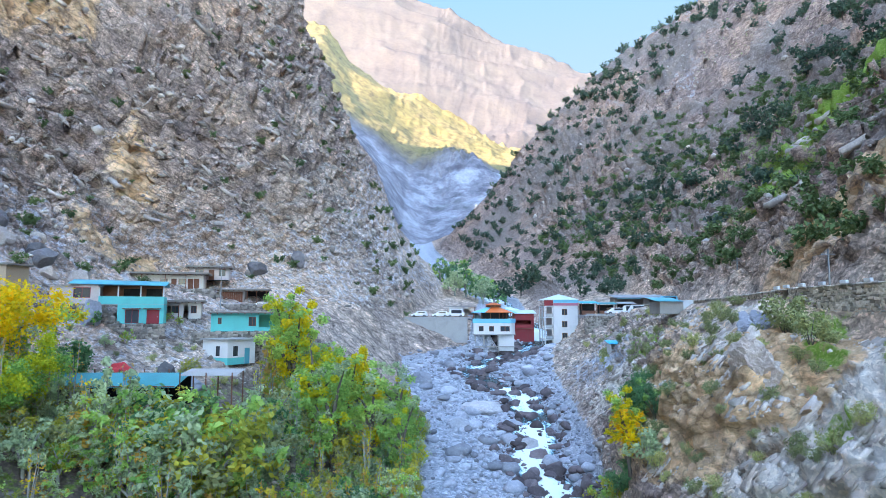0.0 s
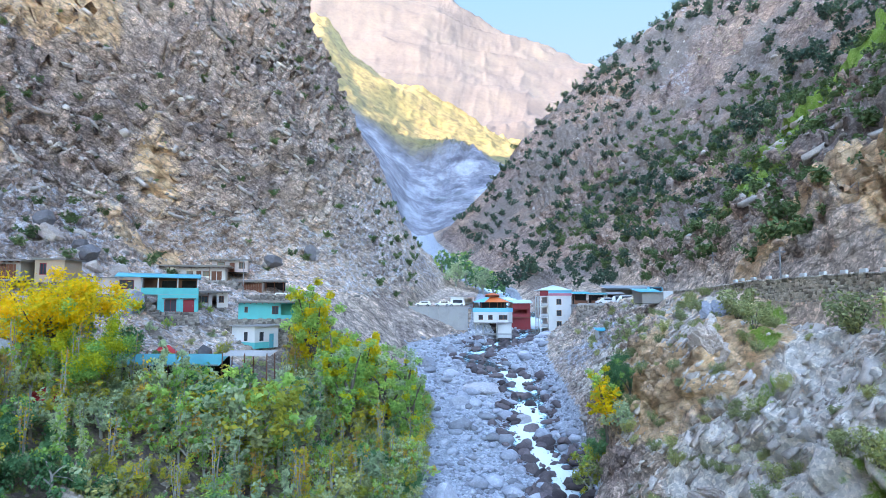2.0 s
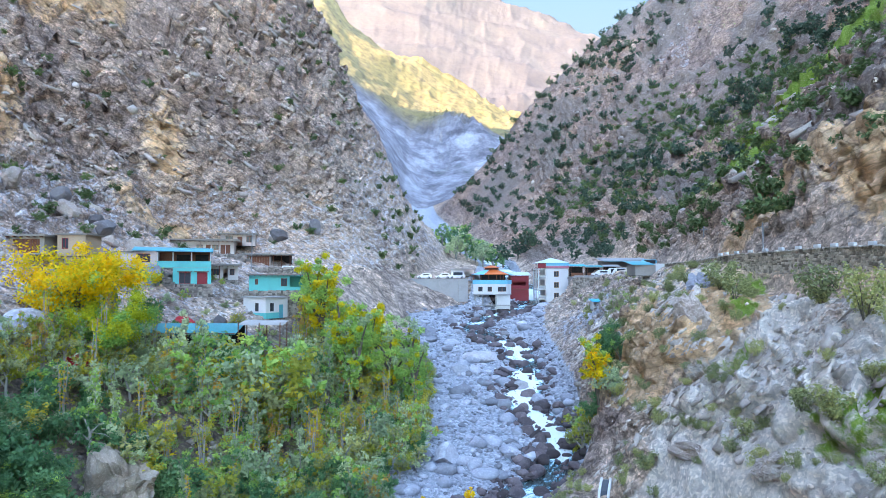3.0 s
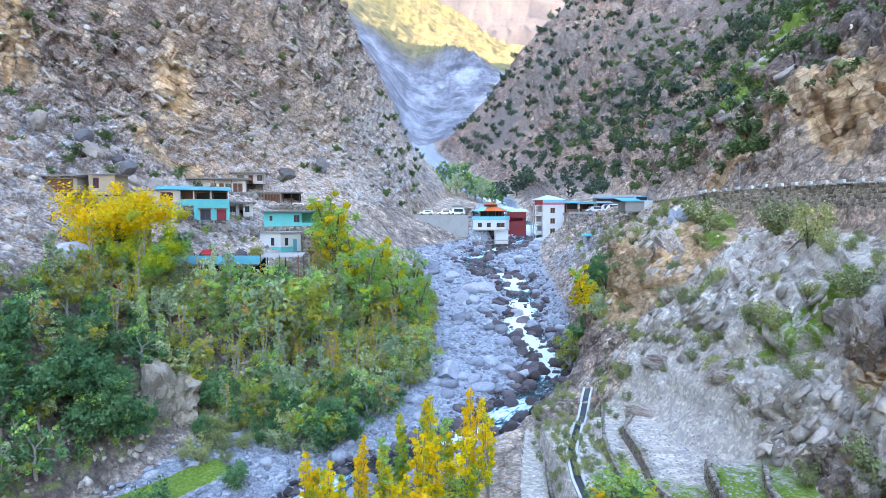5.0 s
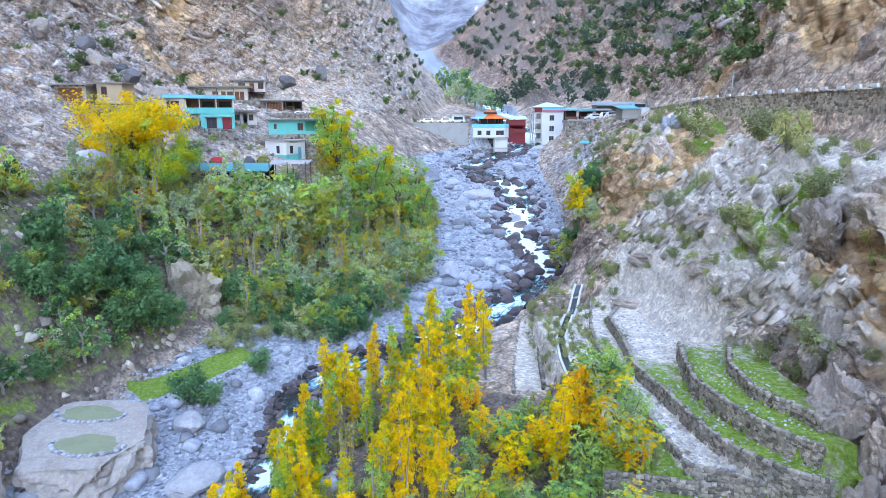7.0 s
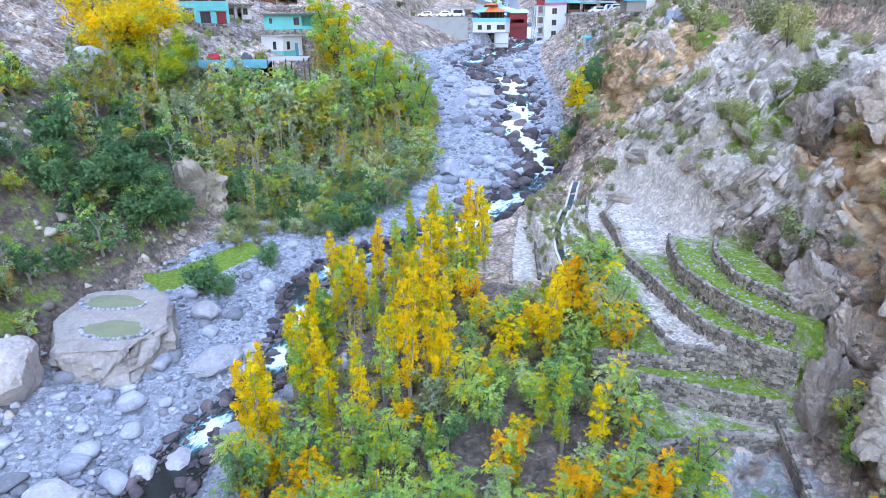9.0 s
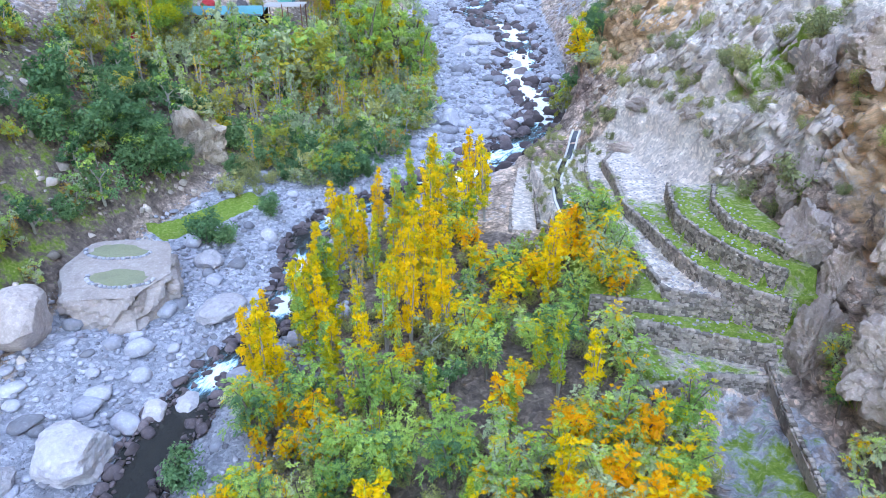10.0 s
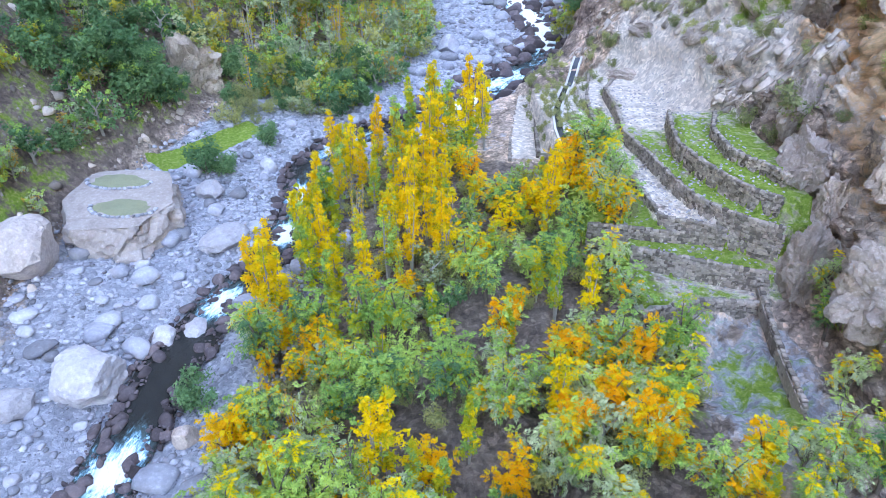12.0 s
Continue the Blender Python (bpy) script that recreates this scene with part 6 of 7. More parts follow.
h = empty("hut", pose(28.2, 109.0, 18.1), "small hut with bright blue sheet roof below the road", "hut")
shell(h, 3.2, 2.6, 1.6, WHITE, [(0.2, 0.5, 1.0, 1.0, "open")])
sheet_roof(h, -0.3, 3.6, -0.5, 3.0, 1.55, 2.0, BRIGHT_BLUE)
h = empty("roadside_store", pose(33.2, 98.5, 24.7), "low grey store with a white end and blue sheets", "shop")
shell(h, 3.6, 5.0, 1.9, GREY_WALL)
part("white_room", box(3.6, 6.2, 0.0, 5.0, -0.4, 2.1), WHITE, h)
sheet_roof(h, -0.6, 3.5, -0.5, 5.2, 1.9, 2.6, BLUE_ROOF)

# concrete road wall on the left bank with parked cars above it
wall = empty("river_wall", pose(-9.0, 149.6, 19.4), "pale concrete river wall in tall panels below the road", "wall", kind="structure")
for i in range(6):
    part("panel", box(2.45 * i, 2.45 * i + 2.42, 0.0 - 0.05 * (i % 2), 0.6, -1.5, 4.2), CONCRETE, wall)
part("coping", box(-0.1, 14.8, -0.12, 0.7, 4.2, 4.4), CONCRETE, wall)
h = empty("bridge_house", pose(1.5, 156.0, 23.6), "white roadside shop with a flat roof", "shop")
shell(h, 6.0, 4.0, 2.6, WHITE, [(0.6, 0.1, 2.0, 2.0, "open"), (3.4, 0.1, 2.0, 2.0, "open")])
slab_roof(h, -0.4, 6.4, -0.6, 4.4, 2.6, 0.2, CONCRETE, False)


def car(x, y, z, yaw, length, height, mat, label, van=False, scale=1.0):
    thing = empty("van" if van else "car", pose(x, y, z, 0, 0, yaw), label, "van" if van else "car", "vehicles by the road")
    bm = bmesh.new()
    hood = 0.12 if van else 0.26
    outline = [(0, 0.35), (0, 0.75), (length * hood * 0.9, 0.9), (length * (hood + 0.12), height), (length * 0.88, height), (length * 0.99, 0.85), (length, 0.35)]
    sides = [[bm.verts.new((px, s * (0.85 if pz < 1 else 0.72), pz)) for px, pz in outline] for s in (-1, 1)]
    bm.faces.new(sides[0])
    bm.faces.new(sides[1][::-1])
    for i in range(len(outline)):
        j = (i + 1) % len(outline)
        bm.faces.new((sides[0][i], sides[1][i], sides[1][j], sides[0][j]))
    bmesh.ops.bevel(bm, geom=list(bm.edges), offset=0.06, segments=2, affect="EDGES")
    part("body", bm, mat, thing)
    for s in (-1, 1):
        part("side_window", box(length * (hood + 0.14), length * 0.84, s * 0.80 - 0.03, s * 0.80 + 0.03, 0.95, height - 0.15), GLASSY, thing)
        for f in (0.18, 0.8):
            bm = bmesh.new()
            bmesh.ops.create_cone(bm, cap_ends=True, segments=14, radius1=0.33, radius2=0.33, depth=0.22, matrix=pose(length * f, s * 0.78, 0.33, 90))
            w = part("wheel", bm, TYRE, thing)
            bm = bmesh.new()
            bmesh.ops.create_cone(bm, cap_ends=True, segments=10, radius1=0.18, radius2=0.18, depth=0.24, matrix=pose(length * f, s * 0.79, 0.33, 90))
            part("rim", bm, PIPE, w)
    for s in (-0.55, 0.55):
        part("headlight", box(-0.03, 0.05, s - 0.16, s + 0.16, 0.6, 0.74), WHITE, thing)
    return thing


car(-33.5, 110.5, ground_at(-32, 110.5), 10, 4.0, 1.45, CAR_WHITE, "small white hatchback parked beside the timber shed")
car(-7.5, 151.8, 23.7, 0, 3.9, 1.45, CAR_WHITE, "white car parked on the road above the river wall")
car(-2.6, 151.9, 23.7, 0, 3.9, 1.5, CAR_WHITE, "white car parked on the road above the river wall")
car(0.8, 152.3, 23.7, 5, 4.2, 1.9, CAR_WHITE, "white van parked above the river wall", True)
yard = empty("parking_platform", pose(29.5, 133.2, 24.2), "levelled gravel parking place beside the road", "platform", kind="structure")
part("deck", box(0.0, 13.5, 0.0, 8.0, -0.5, 0.15, bevel=0.05), CONCRETE, yard)
for k in range(6):
    part("kerb_stone", box(0.1 + 2.2 * k, 2.1 + 2.2 * k, 0.02, 0.3, 0.15, 0.42, bevel=0.05), CONCRETE, yard)


def stall(x, y, z, w, d, h, mat, label):
    """An open roadside stall: posts, a counter, a near-black panel as shade and a sloping sheet."""
    thing = empty("roadside_stall", pose(x, y, z), label, "stall", "stalls by the road")
    for px in (0.1, w - 0.1):
        for py in (0.1, d - 0.1):
            post(thing, px, py, 0.0, h, 0.06)
    sheet_roof(thing, -0.3, w + 0.3, -0.5, d + 0.3, h, h + 0.45, mat)
    part("counter", box(0.3, w - 0.3, 0.3, 0.8, 0.0, 0.9, bevel=0.02), TIMBER, thing)
    # Near-black panel paints the shade behind the counter.
    part("back_panel", box(0.1, w - 0.1, d - 0.15, d - 0.1, 0.0, h - 0.1), DARK, thing)
    return thing


stall(29.8, 138.6, 24.35, 3.4, 2.4, 2.5, BRIGHT_BLUE, "open timber stall under a bright blue sheet roof")
stall(33.8, 139.2, 24.35, 3.6, 2.2, 2.3, FADED_ROOF, "open timber stall under a faded teal sheet roof")
stall(38.2, 139.0, 24.35, 3.2, 2.4, 2.4, PIPE, "open timber stall under a grey metal roof")
car(34.0, 134.6, 24.35, 4, 4.0, 1.5, CAR_WHITE, "white car parked on the gravel parking place")
car(38.4, 134.8, 24.35, 0, 4.7, 2.0, CAR_WHITE, "white minibus parked by the roadside shops", True)
car(37.6, 137.2, 24.35, 0, 4.7, 2.0, CAR_WHITE, "white minibus parked by the roadside shops", True)
car(44.6, 134, 26.3, 0, 4.4, 2.0, SKY_BLUE, "pale blue van parked by the roadside shops", True)

for x, y, z, top in ((46.0, 100.0, 26.5, 7.0), (38.6, 64.0, 26.8, 4.5), (-37.0, 107.0, 26.0, 7.0)):
    pole = empty("utility_pole", pose(x, y, z), "thin grey utility pole beside the road", "pole", "utility poles")
    post(pole, 0, 0, -0.5, top, 0.1, PIPE, "shaft")
    part("crossarm", box(-0.7, 0.7, -0.05, 0.05, top - 0.6, top - 0.5), PIPE, pole)

# ---- stones ----
PEBBLE = [stone_mesh("stone", BOULDER, i, 1) for i in range(8)]
BROKEN = [stone_mesh("stone", WET, 60 + i, 2, 0.8, 0.2) for i in range(8)]
COBBLE = [stone_mesh("stone", BOULDER, 20 + i, 2) for i in range(8)]
ANGULAR = [stone_mesh("stone", CRAG, 40 + i, 1, 0.9, 0.22) for i in range(8)]


def bed_spots(n, y0, y1, low, high, spread, keep):
    out = []
    while len(out) < n:
        y = rng.uniform(y0, y1, 4000)
        left = np.array([profile(v)[6, 0] for v in y]) - 0.5
        right = np.array([profile(v)[9, 0] for v in y]) + 0.8
        x = left + (right - left) * rng.uniform(0, 1, 4000)
        s = np.minimum(low + spread * rng.exponential(1, 4000) ** 2.0, high)
        ok = keep(x, y, from_stream(x, y), s) & (strip_grass(x, y) < 0.3)
        out.extend(zip(x[ok], y[ok], s[ok]))
    p = np.array(out[:n])
    return np.stack([p[:, 0], p[:, 1], ground(p[:, 0], p[:, 1]) + 0.15 * p[:, 2], p[:, 2]], 1)


scatter_stones("river_stones", "pale grey stones and cobbles of the river bed", PEBBLE, np.concatenate([
    bed_spots(15000, -18, 64, 0.05, 0.30, 0.035, lambda x, y, d, s: d > 0.1),
    bed_spots(9000, 60, 165, 0.08, 0.45, 0.06, lambda x, y, d, s: d > 0.2)]), BOULDER)
scatter_stones("cobbles", "large pale rounded stones of the river bed", COBBLE, np.concatenate([
    bed_spots(620, -18, 64, 0.30, 1.1, 0.10, lambda x, y, d, s: d > 0.1),
    bed_spots(620, 60, 165, 0.40, 1.6, 0.14, lambda x, y, d, s: d > 0.2)]), BOULDER)
def standing(p):
    """Stones that stand out of the stream."""
    p[:, 2] = np.maximum(p[:, 2], np.interp(p[:, 1], LEVEL_Y, LEVEL_Z) + 0.05 * p[:, 3])
    return p


scatter_stones("wet_stones", "dark wet stones along the water's edge", BROKEN, standing(np.concatenate([
    bed_spots(2300, -18, 64, 0.10, 0.6, 0.07, lambda x, y, d, s: (d > -0.5) & (d < 1.0)),
    bed_spots(1600, 46, 160, 0.12, 1.3, 0.16, lambda x, y, d, s: (d > -1.5) & (d < 2.4))])), WET)


def slope_spots(n, y0, y1, span, size, high):
    y = rng.uniform(y0, y1, n)
    edge = np.array([span(profile(v)) for v in y])
    x = edge[:, 0] + (edge[:, 1] - edge[:, 0]) * rng.uniform(0, 1, n)
    s = np.minimum(size * (0.4 + rng.exponential(0.6, n)), high)
    ok = (terrace_level(x, y) < -5) & (from_stream(x, y) > 1) & (strip_grass(x, y) < 0.3)
    x, y, s = x[ok], y[ok], s[ok]
    return np.stack([x, y, ground(x, y) - 0.25 * s, s], 1)


scatter_stones("scree", "grey broken stones lying over the mountain slope", ANGULAR, np.concatenate([
    slope_spots(6500, 40, 175, lambda p: (p[3, 0] - 10, p[5, 0] - 1), 0.32, 2.2),
    slope_spots(7000, 60, 230, lambda p: (p[2, 0] - 30, p[3, 0]), 0.36, 1.6),
    slope_spots(1500, 74, 150, lambda p: (p[9, 0] + 1, p[12, 0] - 1), 0.32, 1.5)]), SCREE)
scatter_stones("crag_stones", "pale angular rocks breaking from the steep slope", ANGULAR, np.concatenate([
    slope_spots(3600, -6, 130, lambda p: (p[10, 0], p[12, 0] - 0.6), 0.09, 0.4),
    slope_spots(900, 20, 130, lambda p: (p[14, 0] + 1.5, p[15, 0]), 0.4, 1.4)]), CRAG)
scatter_stones("mountain_stones", "broken stones strewn on the far mountainside", ANGULAR, slope_spots(2500, 120, 380, lambda p: (p[13, 0], p[16, 0]), 0.5, 2.0), SCREE)
scatter_stones("bank_stones", "stones and rubble along the bank below the trees", ANGULAR, slope_spots(2200, 0, 120, lambda p: (p[5, 0] - 6, p[6, 0] + 2), 0.3, 1.2), SCREE)


def slabs(name, label, mat, n, y0, y1, span, low, high, dip, long=1.0, bare=-9.0):
    """Flat angular slabs of bedded rock jutting from a slope, all dipping one way."""
    shapes = []
    for i in range(8):
        bm = box(-1.0, 1.0, -1.0, 1.0, -0.4, 0.4)
        bmesh.ops.subdivide_edges(bm, edges=list(bm.edges), cuts=1, use_grid_fill=True)
        for v in bm.verts:
            v.co += Vector((rng.uniform(-0.28, 0.28), rng.uniform(-0.28, 0.28), rng.uniform(-0.13, 0.13)))
        bmesh.ops.triangulate(bm, faces=bm.faces)
        bm.verts.ensure_lookup_table()
        shapes.append((np.array([v.co for v in bm.verts]), np.array([[v.index for v in f.verts] for f in bm.faces])))
        bm.free()
    p = slope_spots(n, y0, y1, span, 1.0, 9.0)
    p = p[fbm(p[:, 0] / 7, p[:, 1] / 9, p[:, 2] / 7, 3, 71) > bare]
    vs, fs, base = [], [], 0
    for x, y, z, s in p:
        s = low + (high - low) * rng.uniform(0, 1) ** 3.5
        co, tri = shapes[rng.integers(8)]
        c = co * (s * long * rng.uniform(0.9, 1.6), s * rng.uniform(0.7, 1.3), s * rng.uniform(0.7, 1.2))
        turn = Matrix.Rotation(rng.uniform(-0.5, 0.5), 3, "Z") @ Matrix.Rotation(radians(dip + rng.uniform(-14, 14)), 3, "Y") @ Matrix.Rotation(rng.uniform(-0.25, 0.25), 3, "X")
        vs.append(c @ np.array(turn).T + (x, y, ground_at(x, y) - 0.4 * s))
        fs.append(tri + base)
        base += len(co)
    return tagged(new(name, mesh_of(name, np.concatenate(vs), np.concatenate(fs), mat)), label, "rocks", kind="stuff")


SLAB = rock_material("pale_slab", (0.30, 0.23, 0.18), (0.58, 0.50, 0.435), (0.76, 0.69, 0.62), 1.5, 0.2, 0.6)
GREY_SLAB = rock_material("grey_slab", (0.24, 0.20, 0.175), (0.44, 0.385, 0.34), (0.62, 0.55, 0.48), 1.2, 0.2, 0.65)
slabs("slope_slabs", "pale jagged slabs of bedded rock on the steep slope", SLAB, 5200, -4, 96, lambda p: (p[10, 0] + 1.0, p[12, 0] - 1.2), 0.08, 0.46, -46, 1.7, 0.1)
slabs("terrace_slabs", "pale broken slabs on the slope above the terraces", SLAB, 900, 20, 52, lambda p: (p[10, 0] - 1.5, p[11, 0] + 5), 0.08, 0.5, -42, 1.6, -0.05)
slabs("upper_slabs", "brown jagged slabs of bedded rock above the road", GREY_SLAB, 700, 20, 150, lambda p: (p[14, 0], p[15, 0]), 0.2, 1.3, -35)
slabs("mountain_slabs", "grey-brown slabs of bedded rock on the mountainside", GREY_SLAB, 4200, 60, 225, lambda p: (p[2, 0] - 45, p[3, 0] + 4), 0.15, 0.95, 32, 1.5, -0.1)


def big_stone(name, x, y, z, sx, sy, sz, seed, mat, label, group="", turn=0.0, soft=0.08, flat=None):
    """A single large boulder or crag: cut by a few planes, worn and pitted. z is its foot."""
    bm = bmesh.new()
    bmesh.ops.create_icosphere(bm, subdivisions=5, radius=1.0)
    r = random.Random(seed)
    planes = [(Vector((r.gauss(0, 1), r.gauss(0, 1), r.gauss(0, 0.8))).normalized(), r.uniform(0.5, 0.85) if mat is not PALE_ROCK else r.uniform(0.72, 0.95)) for _ in range(11)]
    if flat is not None:
        planes = [(Vector((math.cos(a), math.sin(a), 0.12)), 0.78) for a in (0.1, 1.5, 2.7, 3.5, 4.6, 5.5)] + [(Vector((0.05, -0.14, 1.0)).normalized(), flat)]
    off = Vector((seed * 1.7, seed * 0.3, 0))
    co = np.array([v.co for v in bm.verts])
    joint = np.zeros(len(co))
    if soft > 0.1 or flat is not None:
        a, gap = blocks(co[:, 0] * 1.7 + seed, co[:, 1] * 1.7, co[:, 2] * 2.8 - co[:, 0] * 1.2, seed)
        b, gap_b = blocks(co[:, 0] * 4.5, co[:, 1] * 4.5 + seed, co[:, 2] * 7 - co[:, 0] * 3, seed + 1)
        joint = 0.15 * a - 0.09 * (1 - smooth(0, 0.12, gap)) + 0.045 * b - 0.04 * (1 - smooth(0, 0.2, gap_b))
        if flat is not None:
            joint *= 0.5 * (1 - smooth(flat - 0.1, flat, co[:, 2] * 0.9))
    for v in bm.verts:
        for nrm, d in planes:
            over = v.co.dot(nrm) - d
            if over > 0:
                v.co -= nrm * over * 0.95
        f = 1 + soft * noise.fractal(v.co * 2.0 + off, 0.8, 2.0, 5) + joint[v.index]
        v.co = Vector((v.co.x * f * sx, v.co.y * f * sy, (v.co.z * f * 0.62 + 0.4) * sz))
    me = bpy.data.meshes.new(name)
    bm.to_mesh(me)
    bm.free()
    me.materials.append(mat)
    ob = new(name, me)
    ob.matrix_world = Matrix.Translation((x, y, z)) @ Matrix.Rotation(turn, 4, "Z")
    return tagged(ob, label, "rock", group)


PALE_ROCK = rock_material("pale_boulder", (0.25, 0.245, 0.25), (0.41, 0.405, 0.425), (0.50, 0.50, 0.525), 0.9, 0.08, 0.9)
TAN_ROCK = rock_material("tan_crag", (0.21, 0.155, 0.125), (0.46, 0.385, 0.335), (0.66, 0.58, 0.52), 1.6, 0.3, 0.8)
EARTH_ROCK = rock_material("earth_bank", (0.13, 0.10, 0.075), (0.32, 0.27, 0.215), (0.52, 0.46, 0.39), 2.2, 0.3)
TAN_PALE = rock_material("pale_tan_boulder", (0.25, 0.21, 0.19), (0.44, 0.39, 0.365), (0.54, 0.50, 0.475), 1.3, 0.15, 0.9)
DARK_ROCK = rock_material("dark_boulder", (0.09, 0.085, 0.09), (0.17, 0.16, 0.165), (0.28, 0.26, 0.25), 0.8, 0.1)
for x, y, sx, sy, sz, mat, label in (
        (-24.2, 0.8, 2.7, 2.3, 3.0, PALE_ROCK, "huge smooth white boulder beside the pool"),
        (-32.5, 10.5, 3.6, 3.0, 4.6, TAN_PALE, "big grey weathered boulder on the gravel"),
        (-38.4, 19.6, 2.2, 2.0, 3.4, TAN_PALE, "big grey boulder below the bank"),
        (-20.0, 17.2, 2.3, 1.7, 1.5, PALE_ROCK, "broad flat white boulder in the river bed"),
        (-23.0, 24.0, 1.6, 1.3, 1.5, PALE_ROCK, "rounded white boulder in the river bed"),
        (-27.5, -1.8, 1.5, 1.2, 1.5, PALE_ROCK, "rounded white boulder in the river bed"),
        (-21.2, 5.6, 1.2, 0.9, 1.2, PALE_ROCK, "pale boulder at the water's edge"),
        (-19.2, 6.6, 1.3, 0.9, 1.0, PALE_ROCK, "pale boulder at the water's edge"),
        (-15.6, 8.8, 1.8, 1.2, 1.3, BOULDER, "flat grey boulder under the yellow poplar"),
        (-12.4, 19.5, 1.2, 1.0, 1.2, BOULDER, "grey boulder beside the rapids"),
        (-16.5, -3.6, 1.0, 0.9, 1.3, TAN_ROCK, "tan boulder beside the rapids"),
        (-14.2, -9.8, 1.6, 1.3, 1.2, PALE_ROCK, "pale slab beside the rapids"),
        (-0.4, 62.5, 1.7, 1.5, 3.0, BOULDER, "upright grey boulder at the edge of the gravel"),
        (8.0, 66.5, 1.6, 1.3, 1.8, BOULDER, "grey boulder in the river bed"),
        (6.5, 108.0, 3.6, 3.0, 2.0, PALE_ROCK, "broad pale boulder in the river bed"),
        (12.2, 93.5, 1.6, 1.3, 1.6, PALE_ROCK, "pale boulder in the rapids"),
        (2.0, 97.0, 2.0, 1.6, 2.0, BOULDER, "grey boulder in the river bed"),
        (-3.8, 119.0, 2.4, 2.0, 3.0, BOULDER, "grey boulder under the road wall"),
        (23.4, 12.6, 2.0, 2.2, 3.6, TAN_ROCK, "tan crag above the stone terraces"),
        (21.9, 8.2, 1.7, 2.0, 4.6, TAN_ROCK, "tan crag above the stone terraces"),
        (20.9, 3.2, 1.8, 2.2, 5.4, TAN_ROCK, "grey-brown crag at the end of the terraces"),
        (23.6, 1.6, 2.6, 2.0, 5.0, TAN_ROCK, "tan crag at the end of the terraces"),
        (18.6, -8.4, 2.2, 2.0, 3.6, TAN_ROCK, "grey crag beside the lowest field"),
        (21.4, -2.2, 1.9, 2.4, 4.4, TAN_ROCK, "grey crag beside the lowest field"),
        (22.6, 5.6, 1.6, 1.6, 4.4, TAN_ROCK, "tan crag at the end of the terraces"),
        (26.5, 19.5, 2.4, 1.8, 4.6, TAN_ROCK, "tan crag on the steep slope"),
        (27.5, 12.0, 3.0, 2.4, 5.5, TAN_ROCK, "tan crag on the steep slope"),
        (25.5, 53.0, 1.5, 2.6, 4.6, TAN_ROCK, "rust-stained crag on the steep slope"),
        (30.2, 62.0, 1.3, 2.4, 3.0, BOULDER, "long grey crag below the road"),
        (18.0, 37.5, 1.0, 3.0, 1.6, TAN_ROCK, "long pale slab above the terraces"),
        (20.5, 40.0, 0.9, 3.4, 1.6, TAN_ROCK, "long pale slab above the terraces"),
        (22.0, 30.5, 1.6, 1.3, 1.8, TAN_ROCK, "tan rock above the terraces"),
        (-31.0, 137.0, 1.9, 1.6, 3.4, DARK_ROCK, "dark boulder standing on the scree"),
        (-38.0, 131.0, 2.4, 1.9, 2.8, DARK_ROCK, "dark boulder standing on the scree"),
        (-55.0, 88.0, 1.9, 1.6, 2.8, DARK_ROCK, "dark boulder above the blue house"),
        (-60.0, 86.0, 2.0, 1.7, 2.8, TAN_ROCK, "grey boulder above the village"),
        (-51.0, 90.0, 1.8, 1.5, 2.8, TAN_ROCK, "grey boulder above the blue house"),
        (-66.0, 82.0, 2.2, 1.8, 3.0, TAN_ROCK, "grey boulder above the village"),
        (-57.6, 90.5, 1.6, 1.4, 2.2, DARK_ROCK, "dark broken boulder above the blue house"),
        (-53.2, 86.6, 1.3, 1.2, 1.8, TAN_ROCK, "grey broken boulder above the blue house"),
        (-63.0, 89.0, 1.8, 1.5, 2.6, DARK_ROCK, "dark broken boulder above the village"),
        (-48.6, 93.0, 1.4, 1.2, 2.0, DARK_ROCK, "dark broken boulder above the blue house"),
        (-42.6, 31.5, 0.9, 0.8, 1.4, PALE_ROCK, "pale boulder on the grassy bank"),
        (-39.8, 26.2, 1.1, 0.9, 1.5, PALE_ROCK, "pale boulder on the grassy bank"),
        (-43.8, 29.6, 0.8, 0.7, 1.2, PALE_ROCK, "pale boulder on the grassy bank"),
        (-43.2, 79.0, 1.9, 1.3, 4.0, BOULDER, "tall grey rock beside the blue house"),
        (-31.0, 72.5, 1.6, 1.2, 3.2, DARK_ROCK, "dark rock between the houses"),
        (-28.5, 73.5, 1.8, 1.5, 2.2, BOULDER, "grey rock between the houses"),
        (-44.5, 52.5, 2.6, 2.0, 3.0, BOULDER, "grey rock under the spreading tree")):
    k = int(abs(x * 13 + y * 7))
    big_stone("boulder" if mat in (PALE_ROCK, BOULDER) else "crag", x, y, ground_at(x, y) - (0.42 if x > 17 else 0.18) * sz, sx, sy, sz, k, mat, label, turn=0.35 if y > 30 and x > 20 else (k % 6), soft=0.17 if x > 17 else 0.08)
big_stone("outcrop", -29.6, 42.4, 0.6, 4.4, 3.6, 11.0, 8, EARTH_ROCK, "tall pale earth and rock outcrop on the wooded bank", soft=0.14)
slab = big_stone("terraced_boulder", -28.4, 18.2, -2.6, 5.6, 6.6, 6.6, 11, TAN_PALE, "house-sized flat-topped boulder with small grass plots", turn=0.25, soft=0.05, flat=0.42)
top = BVHTree.FromPolygons([tuple(slab.matrix_world @ v.co) for v in slab.data.vertices], [tuple(p.vertices) for p in slab.data.polygons])
MOSS = plain("short_grass", (0.30, 0.32, 0.20), 0.95, 2.0, 0.4, grime=0.4)


